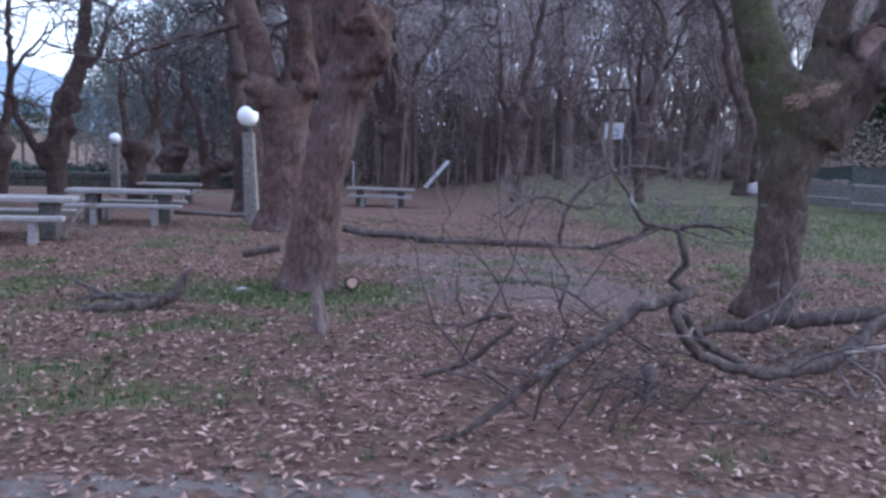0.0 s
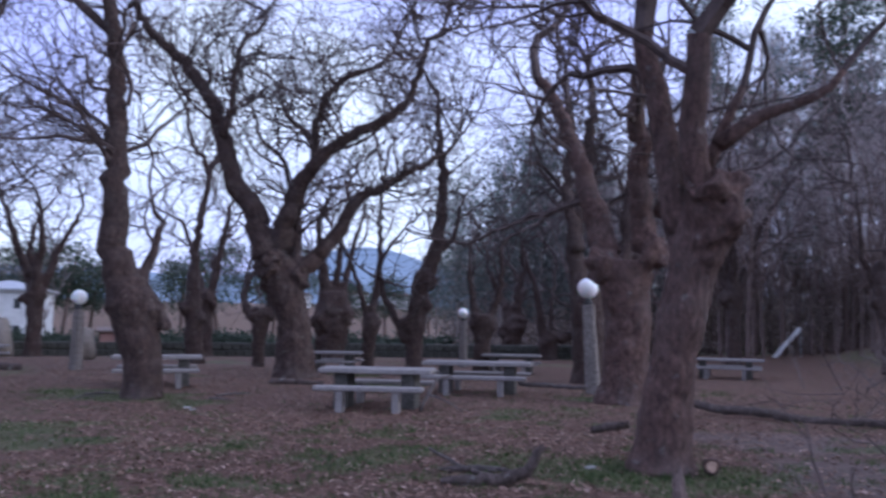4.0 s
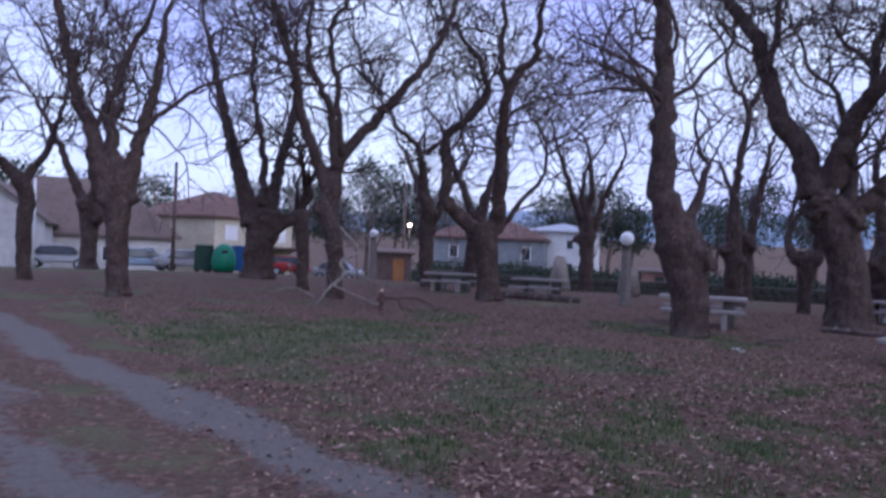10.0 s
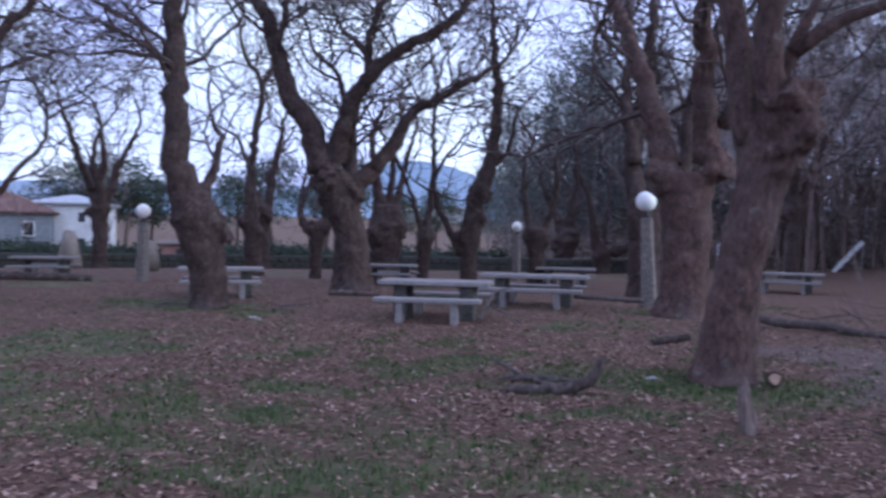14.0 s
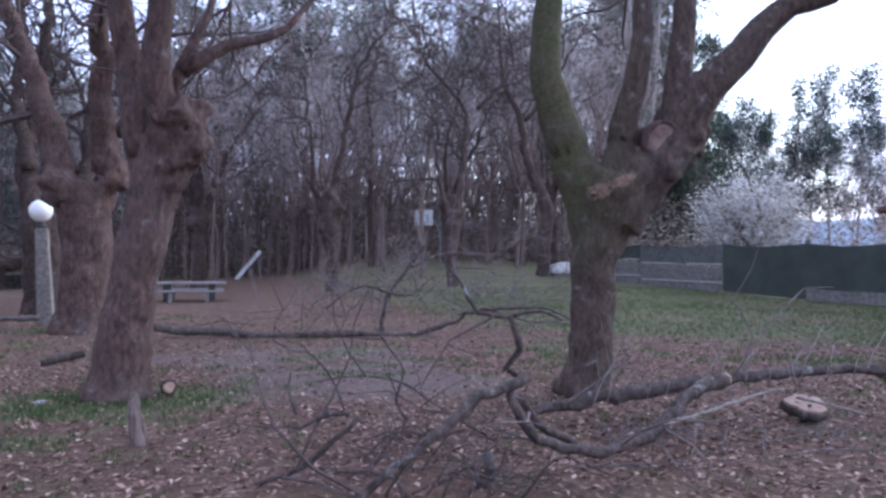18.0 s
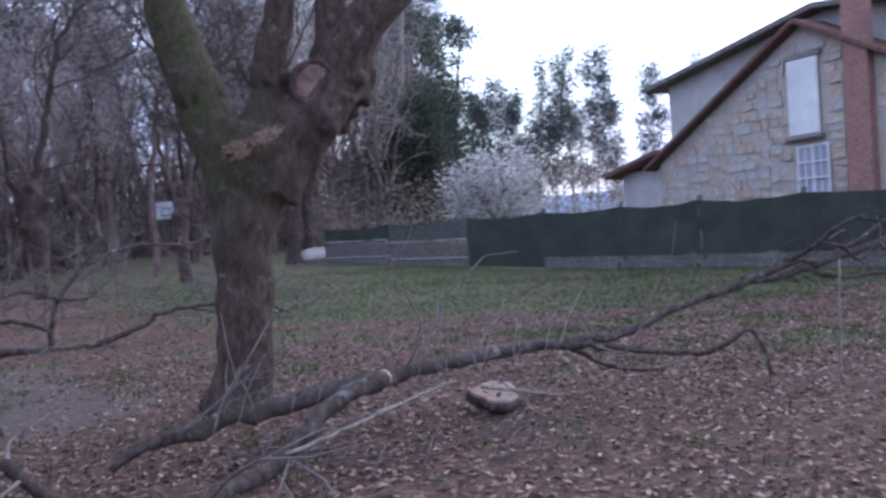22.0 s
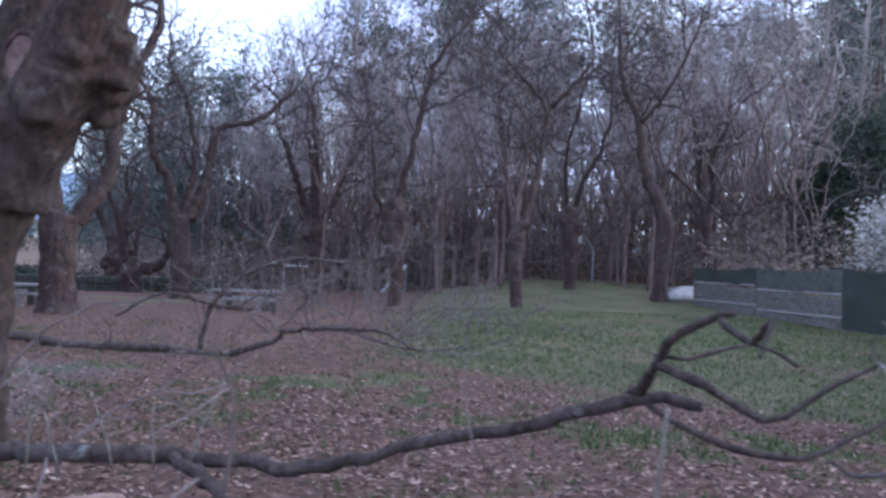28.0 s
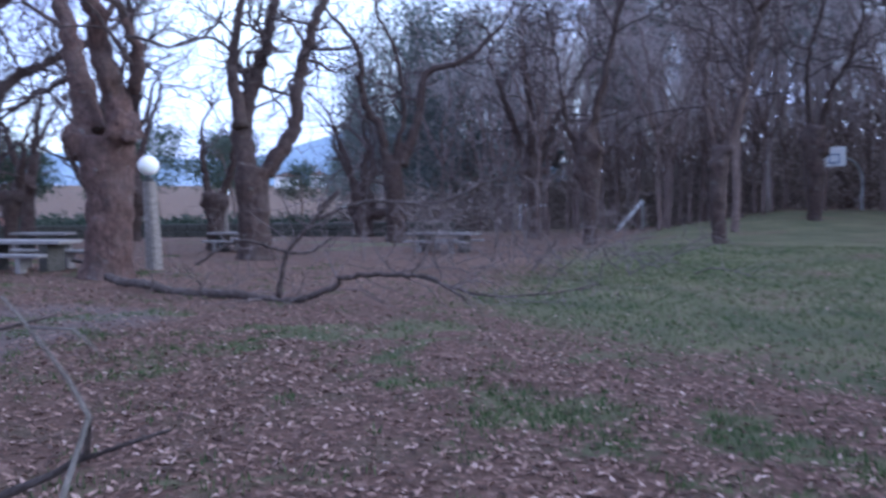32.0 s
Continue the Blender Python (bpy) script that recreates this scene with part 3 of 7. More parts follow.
def oak(x, y, trunk, limbs, seed, label, bark=None, twig=None, detail=1.0, burls=(), lump=0.16, sides=14, levels=3, name="oak_tree", group="pollarded oaks", turn=0.0):
    """A pollarded oak. trunk: (dx, dy, z, radius) up to the head; limbs: lists of such; burls: (dx, dy, z, radius)."""
    bark, twig = bark or BARK, twig or TWIG
    if x < -10:
        detail *= 1.04
    rng = random.Random(seed)
    tree = thing(name, label, "tree", group, (x, y, ground_z(x, y) - 0.03), turn)
    line = [Vector(q[:3]) for q in trunk]
    rad = [q[3] for q in trunk]
    fine = smooth_line(line, 0.16)
    height = [p.z for p in fine]

    def radius_at(z):
        for (qa, ra), (qb, rb) in zip(zip(line, rad), zip(line[1:], rad[1:])):
            if z <= qb.z:
                return ra + (rb - ra) * max(0.0, (z - qa.z)) / max(1e-3, qb.z - qa.z)
        return rad[-1]

    rr = [0.9 * radius_at(z) * (1 + 0.3 * math.exp(-max(0, z) / 0.2)) for z in height]
    tb = Tubes().add(fine, rr, sides + 4, lump * 0.9, 2.6)
    knobs = list(burls)
    for bx, by, bz, br in burls:
        for _ in range(5):
            w = Vector((rng.gauss(0, 1), rng.gauss(0, 1), rng.gauss(0, 1))).normalized() * br * 0.85
            knobs.append((bx + w.x, by + w.y, bz + w.z, br * rng.uniform(0.22, 0.4)))
    for bx, by, bz, br in knobs:
        knob = bmesh.new()
        bmesh.ops.create_icosphere(knob, subdivisions=3 if br > 0.15 else 2, radius=1.0)
        n0 = len(tb.v)
        for v in knob.verts:
            w = v.co * 1.5 + Vector((bx * 9, by * 9, bz * 9))
            s = br * (0.92 + 0.55 * noise.noise(w) + 0.35 * noise.noise(w * 2.3) + 0.2 * noise.noise(w * 5.0))
            tb.v.append(Vector((bx, by, bz)) + Vector((v.co.x, v.co.y, v.co.z * 1.15)) * s)
        tb.f += [tuple(n0 + v.index for v in f.verts) for f in knob.faces]
        knob.free()
    twigs = [Tubes(), Tubes(), Tubes()]
    for limb in limbs:
        lp = smooth_line([q[:3] for q in limb], 0.22)
        n = len(lp)
        for k in range(1, n):
            w = (0.012 if sides >= 18 else 0.04) * min(1.0, k / 4)
            lp[k] += Vector((rng.gauss(0, w), rng.gauss(0, w), rng.gauss(0, w * 0.6)))
        r0, r1 = limb[0][3], limb[-1][3]
        rl = [r0 + (r1 - r0) * (k / (n - 1)) ** 0.8 for k in range(n)]
        root = min(n - 2, 2 + round(2.2 * r0 / 0.22))
        if root > 1 and min((lp[0] - q).length - s for q, s in zip(fine, rr)) < 0.5 * r0:
            tb.add(lp[:root + 1], [r * 1.04 for r in rl[:root + 1]], 12, 0.12, 3.0)
            start = max(0, root - 1)
        else:
            start = 0
        tl = Tubes().add(lp[start:], rl[start:], 8 if sides < 14 else 12, 0.09, 3.0)
        raw_part("limb", tl.v, tl.f, bark, tree, smooth=True)
        # the limb goes on thinner past its last point
        d = lp[-1] - lp[-3] if n > 2 else lp[-1] - lp[0]
        end = wander(rng, lp[-1], d, rng.uniform(2.6, 4.6), 0.26, 0.35, 0.05)
        twigs[2].add(end, [r1 * (1 - 0.8 * k / (len(end) - 1)) for k in range(len(end))], 5, cap=False)
        if levels > 1:
            sprout(rng, twigs, lp[n * 7 // 10 if sides >= 18 else n // 5:], r1 * 1.3, levels, detail)
            sprout(rng, twigs, end, r1, levels, detail * 1.3)
    organic("trunk", tb, bark, tree, 0.03 if sides >= 18 else (0.045 if sides >= 14 else 0.08))
    joined = Tubes()
    for tw in twigs:
        n = len(joined.v)
        joined.v += tw.v
        joined.f += [tuple(i + n for i in f) for f in tw.f]
    if joined.v:
        raw_part("crown", joined.v, joined.f, twig, tree, kind="stuff")
    return tree


MELT = []


def organic(name, tubes, material, parent, cell):
    """Overlapping tubes and knobs that melt() will turn into one skin."""
    ob = new(name, mesh_of(name, tubes.v, tubes.f, material))
    m = ob.modifiers.new("melt", "REMESH")
    m.mode, m.voxel_size = "VOXEL", cell
    s = ob.modifiers.new("soften", "SMOOTH")
    s.factor, s.iterations = 0.5, 3
    ob.parent = parent
    MELT.append((ob, cell, material))
    return ob


def melt():
    """Makes the waiting skins real meshes, roughened like bark."""
    graph = bpy.context.evaluated_depsgraph_get()
    done = [(ob, cell, mat, bpy.data.meshes.new_from_object(ob.evaluated_get(graph))) for ob, cell, mat in MELT]
    MELT.clear()
    for ob, cell, mat, me in done:
        old = ob.data
        ob.modifiers.clear()
        if not me.materials:
            me.materials.append(mat)
        n = len(me.vertices)
        co, nor = np.empty(n * 3, np.float32), np.empty(n * 3, np.float32)
        me.vertices.foreach_get("co", co)
        me.vertex_normals.foreach_get("vector", nor)
        co, nor = co.reshape(-1, 3), nor.reshape(-1, 3)
        lift = [0.016 * noise.noise((x * 16, y * 16, z * 4)) + 0.035 * noise.noise((x * 5, y * 5, z * 4)) for x, y, z in co.tolist()]
        co += nor * np.array(lift, np.float32)[:, None]
        me.vertices.foreach_set("co", co.ravel())
        me.update()
        me.polygons.foreach_set("use_smooth", [True] * len(me.polygons))
        me.name = ob.name
        ob.data = me
        bpy.data.meshes.remove(old)


def auto_limbs(rng, head, r, count, reach, height):
    """Limbs that rise from a pollard's head, spreading like a goblet."""
    out, a0 = [], rng.uniform(0, 6.28)
    for k in range(count):
        a = a0 + 6.28 * k / count + rng.uniform(-0.4, 0.4)
        spread = rng.uniform(0.5, 1.0) * reach
        c, s = math.cos(a), math.sin(a)
        hz = height * rng.uniform(0.75, 1.1)
        b = rng.uniform(-0.6, 0.6)
        out.append([
            (head[0] + 0.4 * r * c, head[1] + 0.4 * r * s, head[2] - 0.15, r * 0.62),
            (head[0] + 0.30 * spread * c, head[1] + 0.30 * spread * s, head[2] + 0.22 * hz, r * 0.45),
            (head[0] + 0.55 * spread * c - b * s, head[1] + 0.55 * spread * s + b * c, head[2] + 0.55 * hz, r * 0.34),
            (head[0] + spread * c, head[1] + spread * s, head[2] + hz, r * 0.2),
        ])
    return out


def plain_oak(x, y, r, head_z, lean, seed, limbs=4, reach=2.6, height=4.5, detail=0.8, bark=None, burl=1.35, label="", levels=3):
    """An oak further off, from its girth, the height of its head and its lean."""
    rng = random.Random(seed)
    lx, ly = lean
    trunk = [(0, 0, 0, r), (lx * 0.3, ly * 0.3, head_z * 0.4, r * 0.92), (lx * 0.8, ly * 0.8, head_z * 0.8, r * 1.05), (lx, ly, head_z, r * burl), (lx * 1.05, ly * 1.05, head_z + r * 1.2, r * 0.8)]
    burls = [(lx + rng.uniform(-1, 1) * r, ly + rng.uniform(-1, 1) * r, head_z + rng.uniform(-0.5, 0.4) * r * 2, r * rng.uniform(0.5, 0.85)) for _ in range(4)]
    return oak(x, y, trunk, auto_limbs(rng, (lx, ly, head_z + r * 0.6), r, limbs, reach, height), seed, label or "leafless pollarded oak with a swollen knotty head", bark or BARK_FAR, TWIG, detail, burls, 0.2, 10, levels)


# oaks: place, trunk and limbs as (across, along, height, radius) from the foot
oak(-1.59, 9.53, [(0.00, 0.00, 0.00, 0.37), (0.03, 0.01, 0.56, 0.32), (0.14, 0.02, 1.31, 0.27), (0.27, 0.05, 2.00, 0.30), (0.42, 0.07, 2.64, 0.32), (0.49, 0.07, 2.89, 0.27)],
    [[(0.36, 0.05, 2.10, 0.20), (0.50, -0.03, 2.57, 0.22), (0.45, -0.17, 3.23, 0.18), (0.40, -0.30, 3.82, 0.165), (0.45, -0.38, 4.28, 0.16), (0.53, -0.48, 4.80, 0.125)],
     [(0.26, 0.06, 2.05, 0.20), (0.25, 0.09, 2.50, 0.20), (0.15, 0.10, 3.13, 0.175), (0.07, 0.10, 3.76, 0.165), (-0.04, 0.10, 4.38, 0.15), (-0.22, 0.06, 5.06, 0.12)],
     [(0.63, 0.10, 3.69, 0.10), (1.11, 0.14, 4.00, 0.07), (1.62, 0.20, 4.15, 0.05), (1.95, 0.23, 4.45, 0.04)],
     [(0.50, 0.08, 3.41, 0.09), (0.70, 0.14, 3.88, 0.07), (0.92, 0.21, 4.37, 0.05)]],
    455, "large reddish-brown oak with a dark knot below its tall limbs", BARK, TWIG, 0.9, [(0.60, -0.10, 3.02, 0.30), (0.72, -0.08, 2.84, 0.24), (0.56, -0.05, 2.58, 0.25), (0.86, 0.00, 3.22, 0.12)], 0.13, 18, 3)
oak(-3.50, 17.10, [(0.00, 0.00, 0.00, 0.52), (0.11, 0.02, 1.53, 0.51), (0.09, 0.02, 2.42, 0.58), (0.11, 0.02, 2.98, 0.61)],
    [[(-0.29, -0.06, 3.07, 0.32), (-0.63, -0.02, 4.27, 0.24), (-1.00, 0.01, 5.36, 0.21), (-1.30, 0.02, 6.22, 0.18), (-1.75, 0.00, 7.05, 0.12)],
     [(0.47, 0.09, 3.21, 0.28), (0.45, -0.19, 4.07, 0.24), (0.49, -0.60, 5.30, 0.22), (0.55, -0.93, 6.28, 0.21), (0.68, -1.19, 7.05, 0.15)],
     [(0.74, 0.15, 3.91, 0.16), (1.09, -0.09, 4.73, 0.13), (1.01, -0.32, 5.29, 0.09)]],
    805, "grey-brown forked oak standing beside a globe lamp", BARK, TWIG, 0.65, [(-0.31, -0.28, 2.83, 0.37), (0.67, -0.08, 3.09, 0.34)], 0.13, 14, 3)
moss_oak = oak(3.33, 8.12, [(-0.05, 0.00, 0.00, 0.29), (0.03, -0.04, 0.55, 0.25), (0.05, -0.04, 1.28, 0.26), (0.11, -0.06, 1.76, 0.33), (0.20, -0.08, 2.18, 0.46), (0.25, -0.11, 2.39, 0.42)],
    [[(0.10, -0.04, 1.79, 0.28), (-0.09, 0.06, 2.37, 0.31), (-0.29, 0.17, 2.99, 0.26), (-0.40, 0.24, 3.55, 0.21), (-0.36, 0.24, 4.04, 0.17), (-0.36, 0.27, 4.73, 0.15), (-0.46, 0.34, 5.50, 0.10)],
     [(0.25, -0.11, 1.88, 0.32), (0.54, -0.24, 2.33, 0.34), (0.82, -0.38, 2.70, 0.33), (1.10, -0.51, 3.23, 0.25), (1.40, -0.65, 3.57, 0.17), (1.60, -0.74, 3.85, 0.15), (1.85, -0.86, 4.07, 0.10), (2.20, -1.01, 4.16, 0.08), (2.48, -1.14, 4.48, 0.06), (2.66, -1.24, 5.09, 0.05)],
     [(0.27, -0.12, 2.06, 0.18), (0.28, -0.13, 2.54, 0.16), (0.37, -0.19, 3.08, 0.14), (0.49, -0.26, 3.67, 0.14), (0.51, -0.29, 4.26, 0.12), (0.55, -0.33, 4.96, 0.08)],
     [(0.81, -0.35, 2.77, 0.16), (0.87, -0.34, 3.43, 0.16), (0.94, -0.34, 3.97, 0.14), (0.98, -0.32, 4.52, 0.14), (1.07, -0.33, 5.19, 0.09)]],
    469, "mossy green-sided oak with a sawn limb stub and pale torn wood", BARK_MOSS, TWIG, 0.3, [(0.70, -0.42, 2.46, 0.18), (0.54, -0.35, 2.29, 0.18), (0.80, -0.26, 2.66, 0.28), (0.95, -0.12, 2.60, 0.22), (0.98, -0.30, 2.86, 0.28)], 0.13, 20, 3)
oak(-12.15, 12.69, [(0.00, 0.00, 0.00, 0.37), (-0.01, -0.01, 0.77, 0.40), (-0.12, -0.12, 1.43, 0.47), (-0.20, -0.19, 1.92, 0.58), (-0.31, -0.29, 2.35, 0.40)],
    [[(-0.34, -0.32, 2.29, 0.33), (-0.49, -0.49, 3.27, 0.22), (-0.47, -0.52, 5.00, 0.18), (-0.51, -0.59, 6.25, 0.17), (-0.58, -0.69, 7.39, 0.16), (-0.71, -0.85, 8.55, 0.13), (-0.81, -0.98, 9.85, 0.09)],
     [(-0.11, -0.11, 2.10, 0.15), (-0.10, 0.12, 2.77, 0.09), (-0.05, 0.36, 3.40, 0.06), (-0.28, 0.35, 4.05, 0.04)],
     [(-0.64, -0.60, 7.36, 0.11), (-1.26, -1.21, 8.10, 0.07), (-1.99, -1.90, 8.66, 0.05)]],
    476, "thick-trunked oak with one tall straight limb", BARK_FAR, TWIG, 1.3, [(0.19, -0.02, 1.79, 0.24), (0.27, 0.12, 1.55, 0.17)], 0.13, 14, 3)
oak(-13.75, 20.54, [(0.00, 0.00, 0.00, 0.64), (-0.04, -0.03, 1.12, 0.55), (-0.20, -0.13, 2.13, 0.55), (-0.45, -0.30, 2.98, 0.69), (-0.71, -0.47, 3.50, 0.48)],
    [[(-0.82, -0.54, 3.59, 0.40), (-1.21, -0.64, 4.91, 0.26), (-1.82, -0.92, 6.02, 0.22), (-2.22, -1.04, 7.32, 0.21), (-2.64, -1.18, 8.47, 0.19), (-3.36, -1.55, 9.49, 0.17), (-4.34, -2.07, 10.56, 0.15), (-4.95, -2.34, 11.82, 0.10)],
     [(-0.53, -0.35, 3.92, 0.33), (-0.01, -0.43, 5.30, 0.24), (0.57, -0.34, 6.24, 0.22), (1.37, -0.05, 6.98, 0.19), (2.25, 0.35, 7.53, 0.15), (3.14, 0.71, 8.22, 0.12), (3.56, 0.65, 9.24, 0.09)],
     [(0.27, 0.18, 6.35, 0.15), (0.29, 0.37, 7.94, 0.14), (0.76, 0.81, 9.15, 0.11), (1.45, 1.32, 9.62, 0.08)],
     [(-0.11, -0.07, 3.13, 0.31), (0.48, 0.51, 3.79, 0.24), (0.81, 0.99, 4.64, 0.21), (1.15, 1.46, 5.51, 0.17), (1.80, 2.03, 6.00, 0.14), (2.57, 2.73, 6.66, 0.10), (3.09, 3.18, 7.06, 0.08)],
     [(-0.10, -0.07, 3.47, 0.17), (-0.07, -0.02, 4.83, 0.13), (0.07, 0.09, 5.86, 0.09)],
     [(-2.00, -1.32, 7.15, 0.12), (-1.89, -0.98, 8.52, 0.10), (-1.92, -0.71, 10.05, 0.09), (-1.39, -0.19, 10.95, 0.06)]],
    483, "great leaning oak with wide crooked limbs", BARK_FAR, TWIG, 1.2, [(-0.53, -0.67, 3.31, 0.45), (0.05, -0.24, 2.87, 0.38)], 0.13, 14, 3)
oak(-22.59, 14.62, [(0.00, 0.00, 0.00, 0.44), (-0.06, -0.09, 1.12, 0.39), (-0.12, -0.18, 2.03, 0.49), (-0.17, -0.27, 2.58, 0.46)],
    [[(-0.29, -0.45, 2.31, 0.26), (-0.81, -1.09, 3.00, 0.23), (-1.03, -1.31, 3.52, 0.21), (-1.06, -1.20, 4.26, 0.16), (-1.23, -1.21, 5.39, 0.14), (-0.86, -0.48, 6.17, 0.13), (-0.63, 0.03, 6.95, 0.12), (-0.95, -0.21, 8.14, 0.09), (-1.32, -0.64, 8.82, 0.07)],
     [(0.06, 0.09, 2.30, 0.28), (0.61, -0.14, 4.17, 0.20), (1.14, -0.48, 6.08, 0.18), (1.48, -0.50, 6.92, 0.16), (2.08, -0.06, 7.68, 0.12), (2.59, -0.21, 9.07, 0.08), (3.07, -0.02, 9.88, 0.06)],
     [(0.17, 0.25, 7.01, 0.12), (-0.12, 0.14, 8.03, 0.10), (-0.27, 0.35, 9.46, 0.08), (-0.53, 0.41, 10.91, 0.06)],
     [(0.10, 0.15, 2.30, 0.12), (0.47, 0.83, 3.31, 0.08), (0.83, 1.49, 4.24, 0.06)]],
    490, "forked oak with a goblet of limbs behind the tables", BARK_FAR, TWIG, 1.1, [(-0.65, -1.33, 3.13, 0.26)], 0.18, 10, 3)
oak(-30.74, 16.80, [(0.00, 0.00, 0.00, 0.32), (-0.07, -0.13, 1.74, 0.32), (-0.04, -0.08, 3.26, 0.39), (-0.09, -0.16, 3.90, 0.30)],
    [[(-0.13, -0.24, 3.73, 0.26), (-0.01, -0.47, 5.25, 0.20), (-0.04, -0.71, 5.94, 0.15), (-0.29, -1.37, 6.62, 0.10)],
     [(-0.16, -0.29, 5.74, 0.13), (0.67, 0.55, 6.67, 0.11), (1.46, 1.15, 7.83, 0.09)]],
    840, "leafless pollarded oak with a swollen knotty head", BARK_FAR, TWIG, 1.1, [(0.22, 0.04, 3.13, 0.26)], 0.18, 10, 3)
oak(-22.82, 9.26, [(0.00, 0.00, 0.00, 0.27), (-0.02, -0.05, 1.43, 0.28), (-0.10, -0.26, 2.46, 0.35), (-0.09, -0.21, 3.17, 0.33)],
    [[(-0.05, -0.13, 3.14, 0.23), (-0.25, 0.06, 4.15, 0.18), (-0.20, 0.85, 5.19, 0.17), (-0.09, 1.83, 6.30, 0.15), (0.00, 2.89, 7.66, 0.12), (-0.12, 3.93, 9.89, 0.08), (-0.21, 4.19, 10.73, 0.06)],
     [(-0.13, -0.32, 3.25, 0.21), (-0.27, -0.72, 4.27, 0.18), (-0.42, -1.16, 5.52, 0.17), (-0.52, -1.46, 6.93, 0.15), (-0.67, -1.89, 8.33, 0.14), (-0.87, -2.44, 9.54, 0.11), (-1.04, -2.92, 10.51, 0.08)],
     [(-0.06, -0.14, 3.89, 0.17), (-0.40, -0.24, 5.77, 0.14), (-0.79, -0.75, 6.92, 0.11), (-1.02, -0.85, 8.11, 0.08)],
     [(0.01, 0.01, 4.29, 0.12), (-0.53, 0.05, 6.32, 0.10), (-1.03, -0.03, 8.08, 0.09), (-1.20, 0.77, 10.03, 0.08), (-1.59, 0.99, 12.01, 0.05)]],
    497, "slender oak with long arching limbs", BARK_FAR, TWIG, 1.1, [(-0.09, -0.61, 2.69, 0.21)], 0.18, 10, 3)
oak(-35.27, 10.75, [(0.00, 0.00, 0.00, 0.75), (0.00, 0.00, 1.44, 0.72), (0.08, 0.25, 2.46, 0.83), (0.11, 0.35, 3.03, 0.72)],
    [[(-0.11, -0.35, 2.35, 0.47), (-0.40, -0.61, 3.72, 0.36), (-0.76, -0.98, 5.33, 0.31), (-1.18, -1.44, 7.20, 0.23), (-1.71, -1.90, 9.80, 0.14)],
     [(0.13, 0.42, 2.80, 0.34), (-0.28, 0.72, 4.45, 0.23), (-0.62, 1.25, 6.17, 0.20), (-1.11, 1.82, 8.50, 0.16), (-1.76, 1.88, 10.90, 0.11)],
     [(0.25, 0.82, 2.52, 0.36), (0.45, 1.41, 2.79, 0.32), (0.54, 1.59, 3.25, 0.27)],
     [(0.00, 0.02, 3.26, 0.22), (-0.35, 0.18, 5.13, 0.16), (-1.00, -0.13, 7.78, 0.13), (-1.50, -0.26, 10.01, 0.08)]],
    560, "broad old oak with a hollow double trunk", BARK_FAR, TWIG, 1.1, [], 0.18, 10, 3)
oak(-26.45, 9.57, [(0.00, 0.00, 0.00, 0.22), (-0.02, -0.04, 1.44, 0.24), (-0.04, -0.11, 2.41, 0.31), (-0.05, -0.15, 2.77, 0.29)],
    [],
    567, "dead oak trunk cut off at its head", BARK_FAR, TWIG, 0.3, [], 0.18, 10, 3)
oak(-24.11, 28.32, [(0.00, 0.00, 0.00, 0.41), (-0.10, -0.09, 1.48, 0.43), (-0.13, -0.11, 2.76, 0.41), (-0.18, -0.15, 4.06, 0.30)],
    [[(-0.19, -0.16, 3.93, 0.22), (0.08, -0.07, 6.64, 0.18), (0.27, -0.01, 8.46, 0.15), (-0.26, -0.52, 9.81, 0.09), (-0.45, -0.74, 11.01, 0.07)],
     [(0.15, 0.13, 8.44, 0.13), (0.37, 0.75, 9.61, 0.09), (0.36, 1.48, 11.62, 0.07)]],
    504, "leafless pollarded oak with a swollen knotty head", BARK_FAR, TWIG, 1.1, [(0.22, -0.06, 1.98, 0.27), (-0.29, -0.49, 2.38, 0.27)], 0.18, 10, 3)
oak(-20.25, 27.56, [(0.00, 0.00, 0.00, 0.25), (-0.00, -0.00, 1.20, 0.31), (0.04, 0.03, 2.02, 0.46), (0.11, 0.08, 2.37, 0.42)],
    [[(-0.24, -0.17, 2.03, 0.21), (-0.46, -0.25, 2.27, 0.19), (-0.58, -0.23, 2.62, 0.17)],
     [(0.29, 0.21, 2.36, 0.23), (0.67, 0.08, 3.51, 0.10), (1.11, -0.00, 4.63, 0.07)]],
    511, "leafless pollarded oak with a swollen knotty head", BARK_FAR, TWIG, 0.6, [(-0.19, -0.31, 2.14, 0.21), (0.40, 0.06, 2.17, 0.27)], 0.18, 10, 3)
oak(-16.25, 23.56, [(0.00, 0.00, 0.00, 0.33), (-0.02, -0.01, 1.83, 0.30), (-0.01, -0.01, 3.00, 0.30)],
    [[(-0.02, -0.01, 2.80, 0.19), (0.32, -0.32, 4.52, 0.16), (0.48, -0.77, 6.21, 0.11)]],
    833, "leafless pollarded oak with a swollen knotty head", BARK_FAR, TWIG, 1.1, [], 0.18, 10, 3)
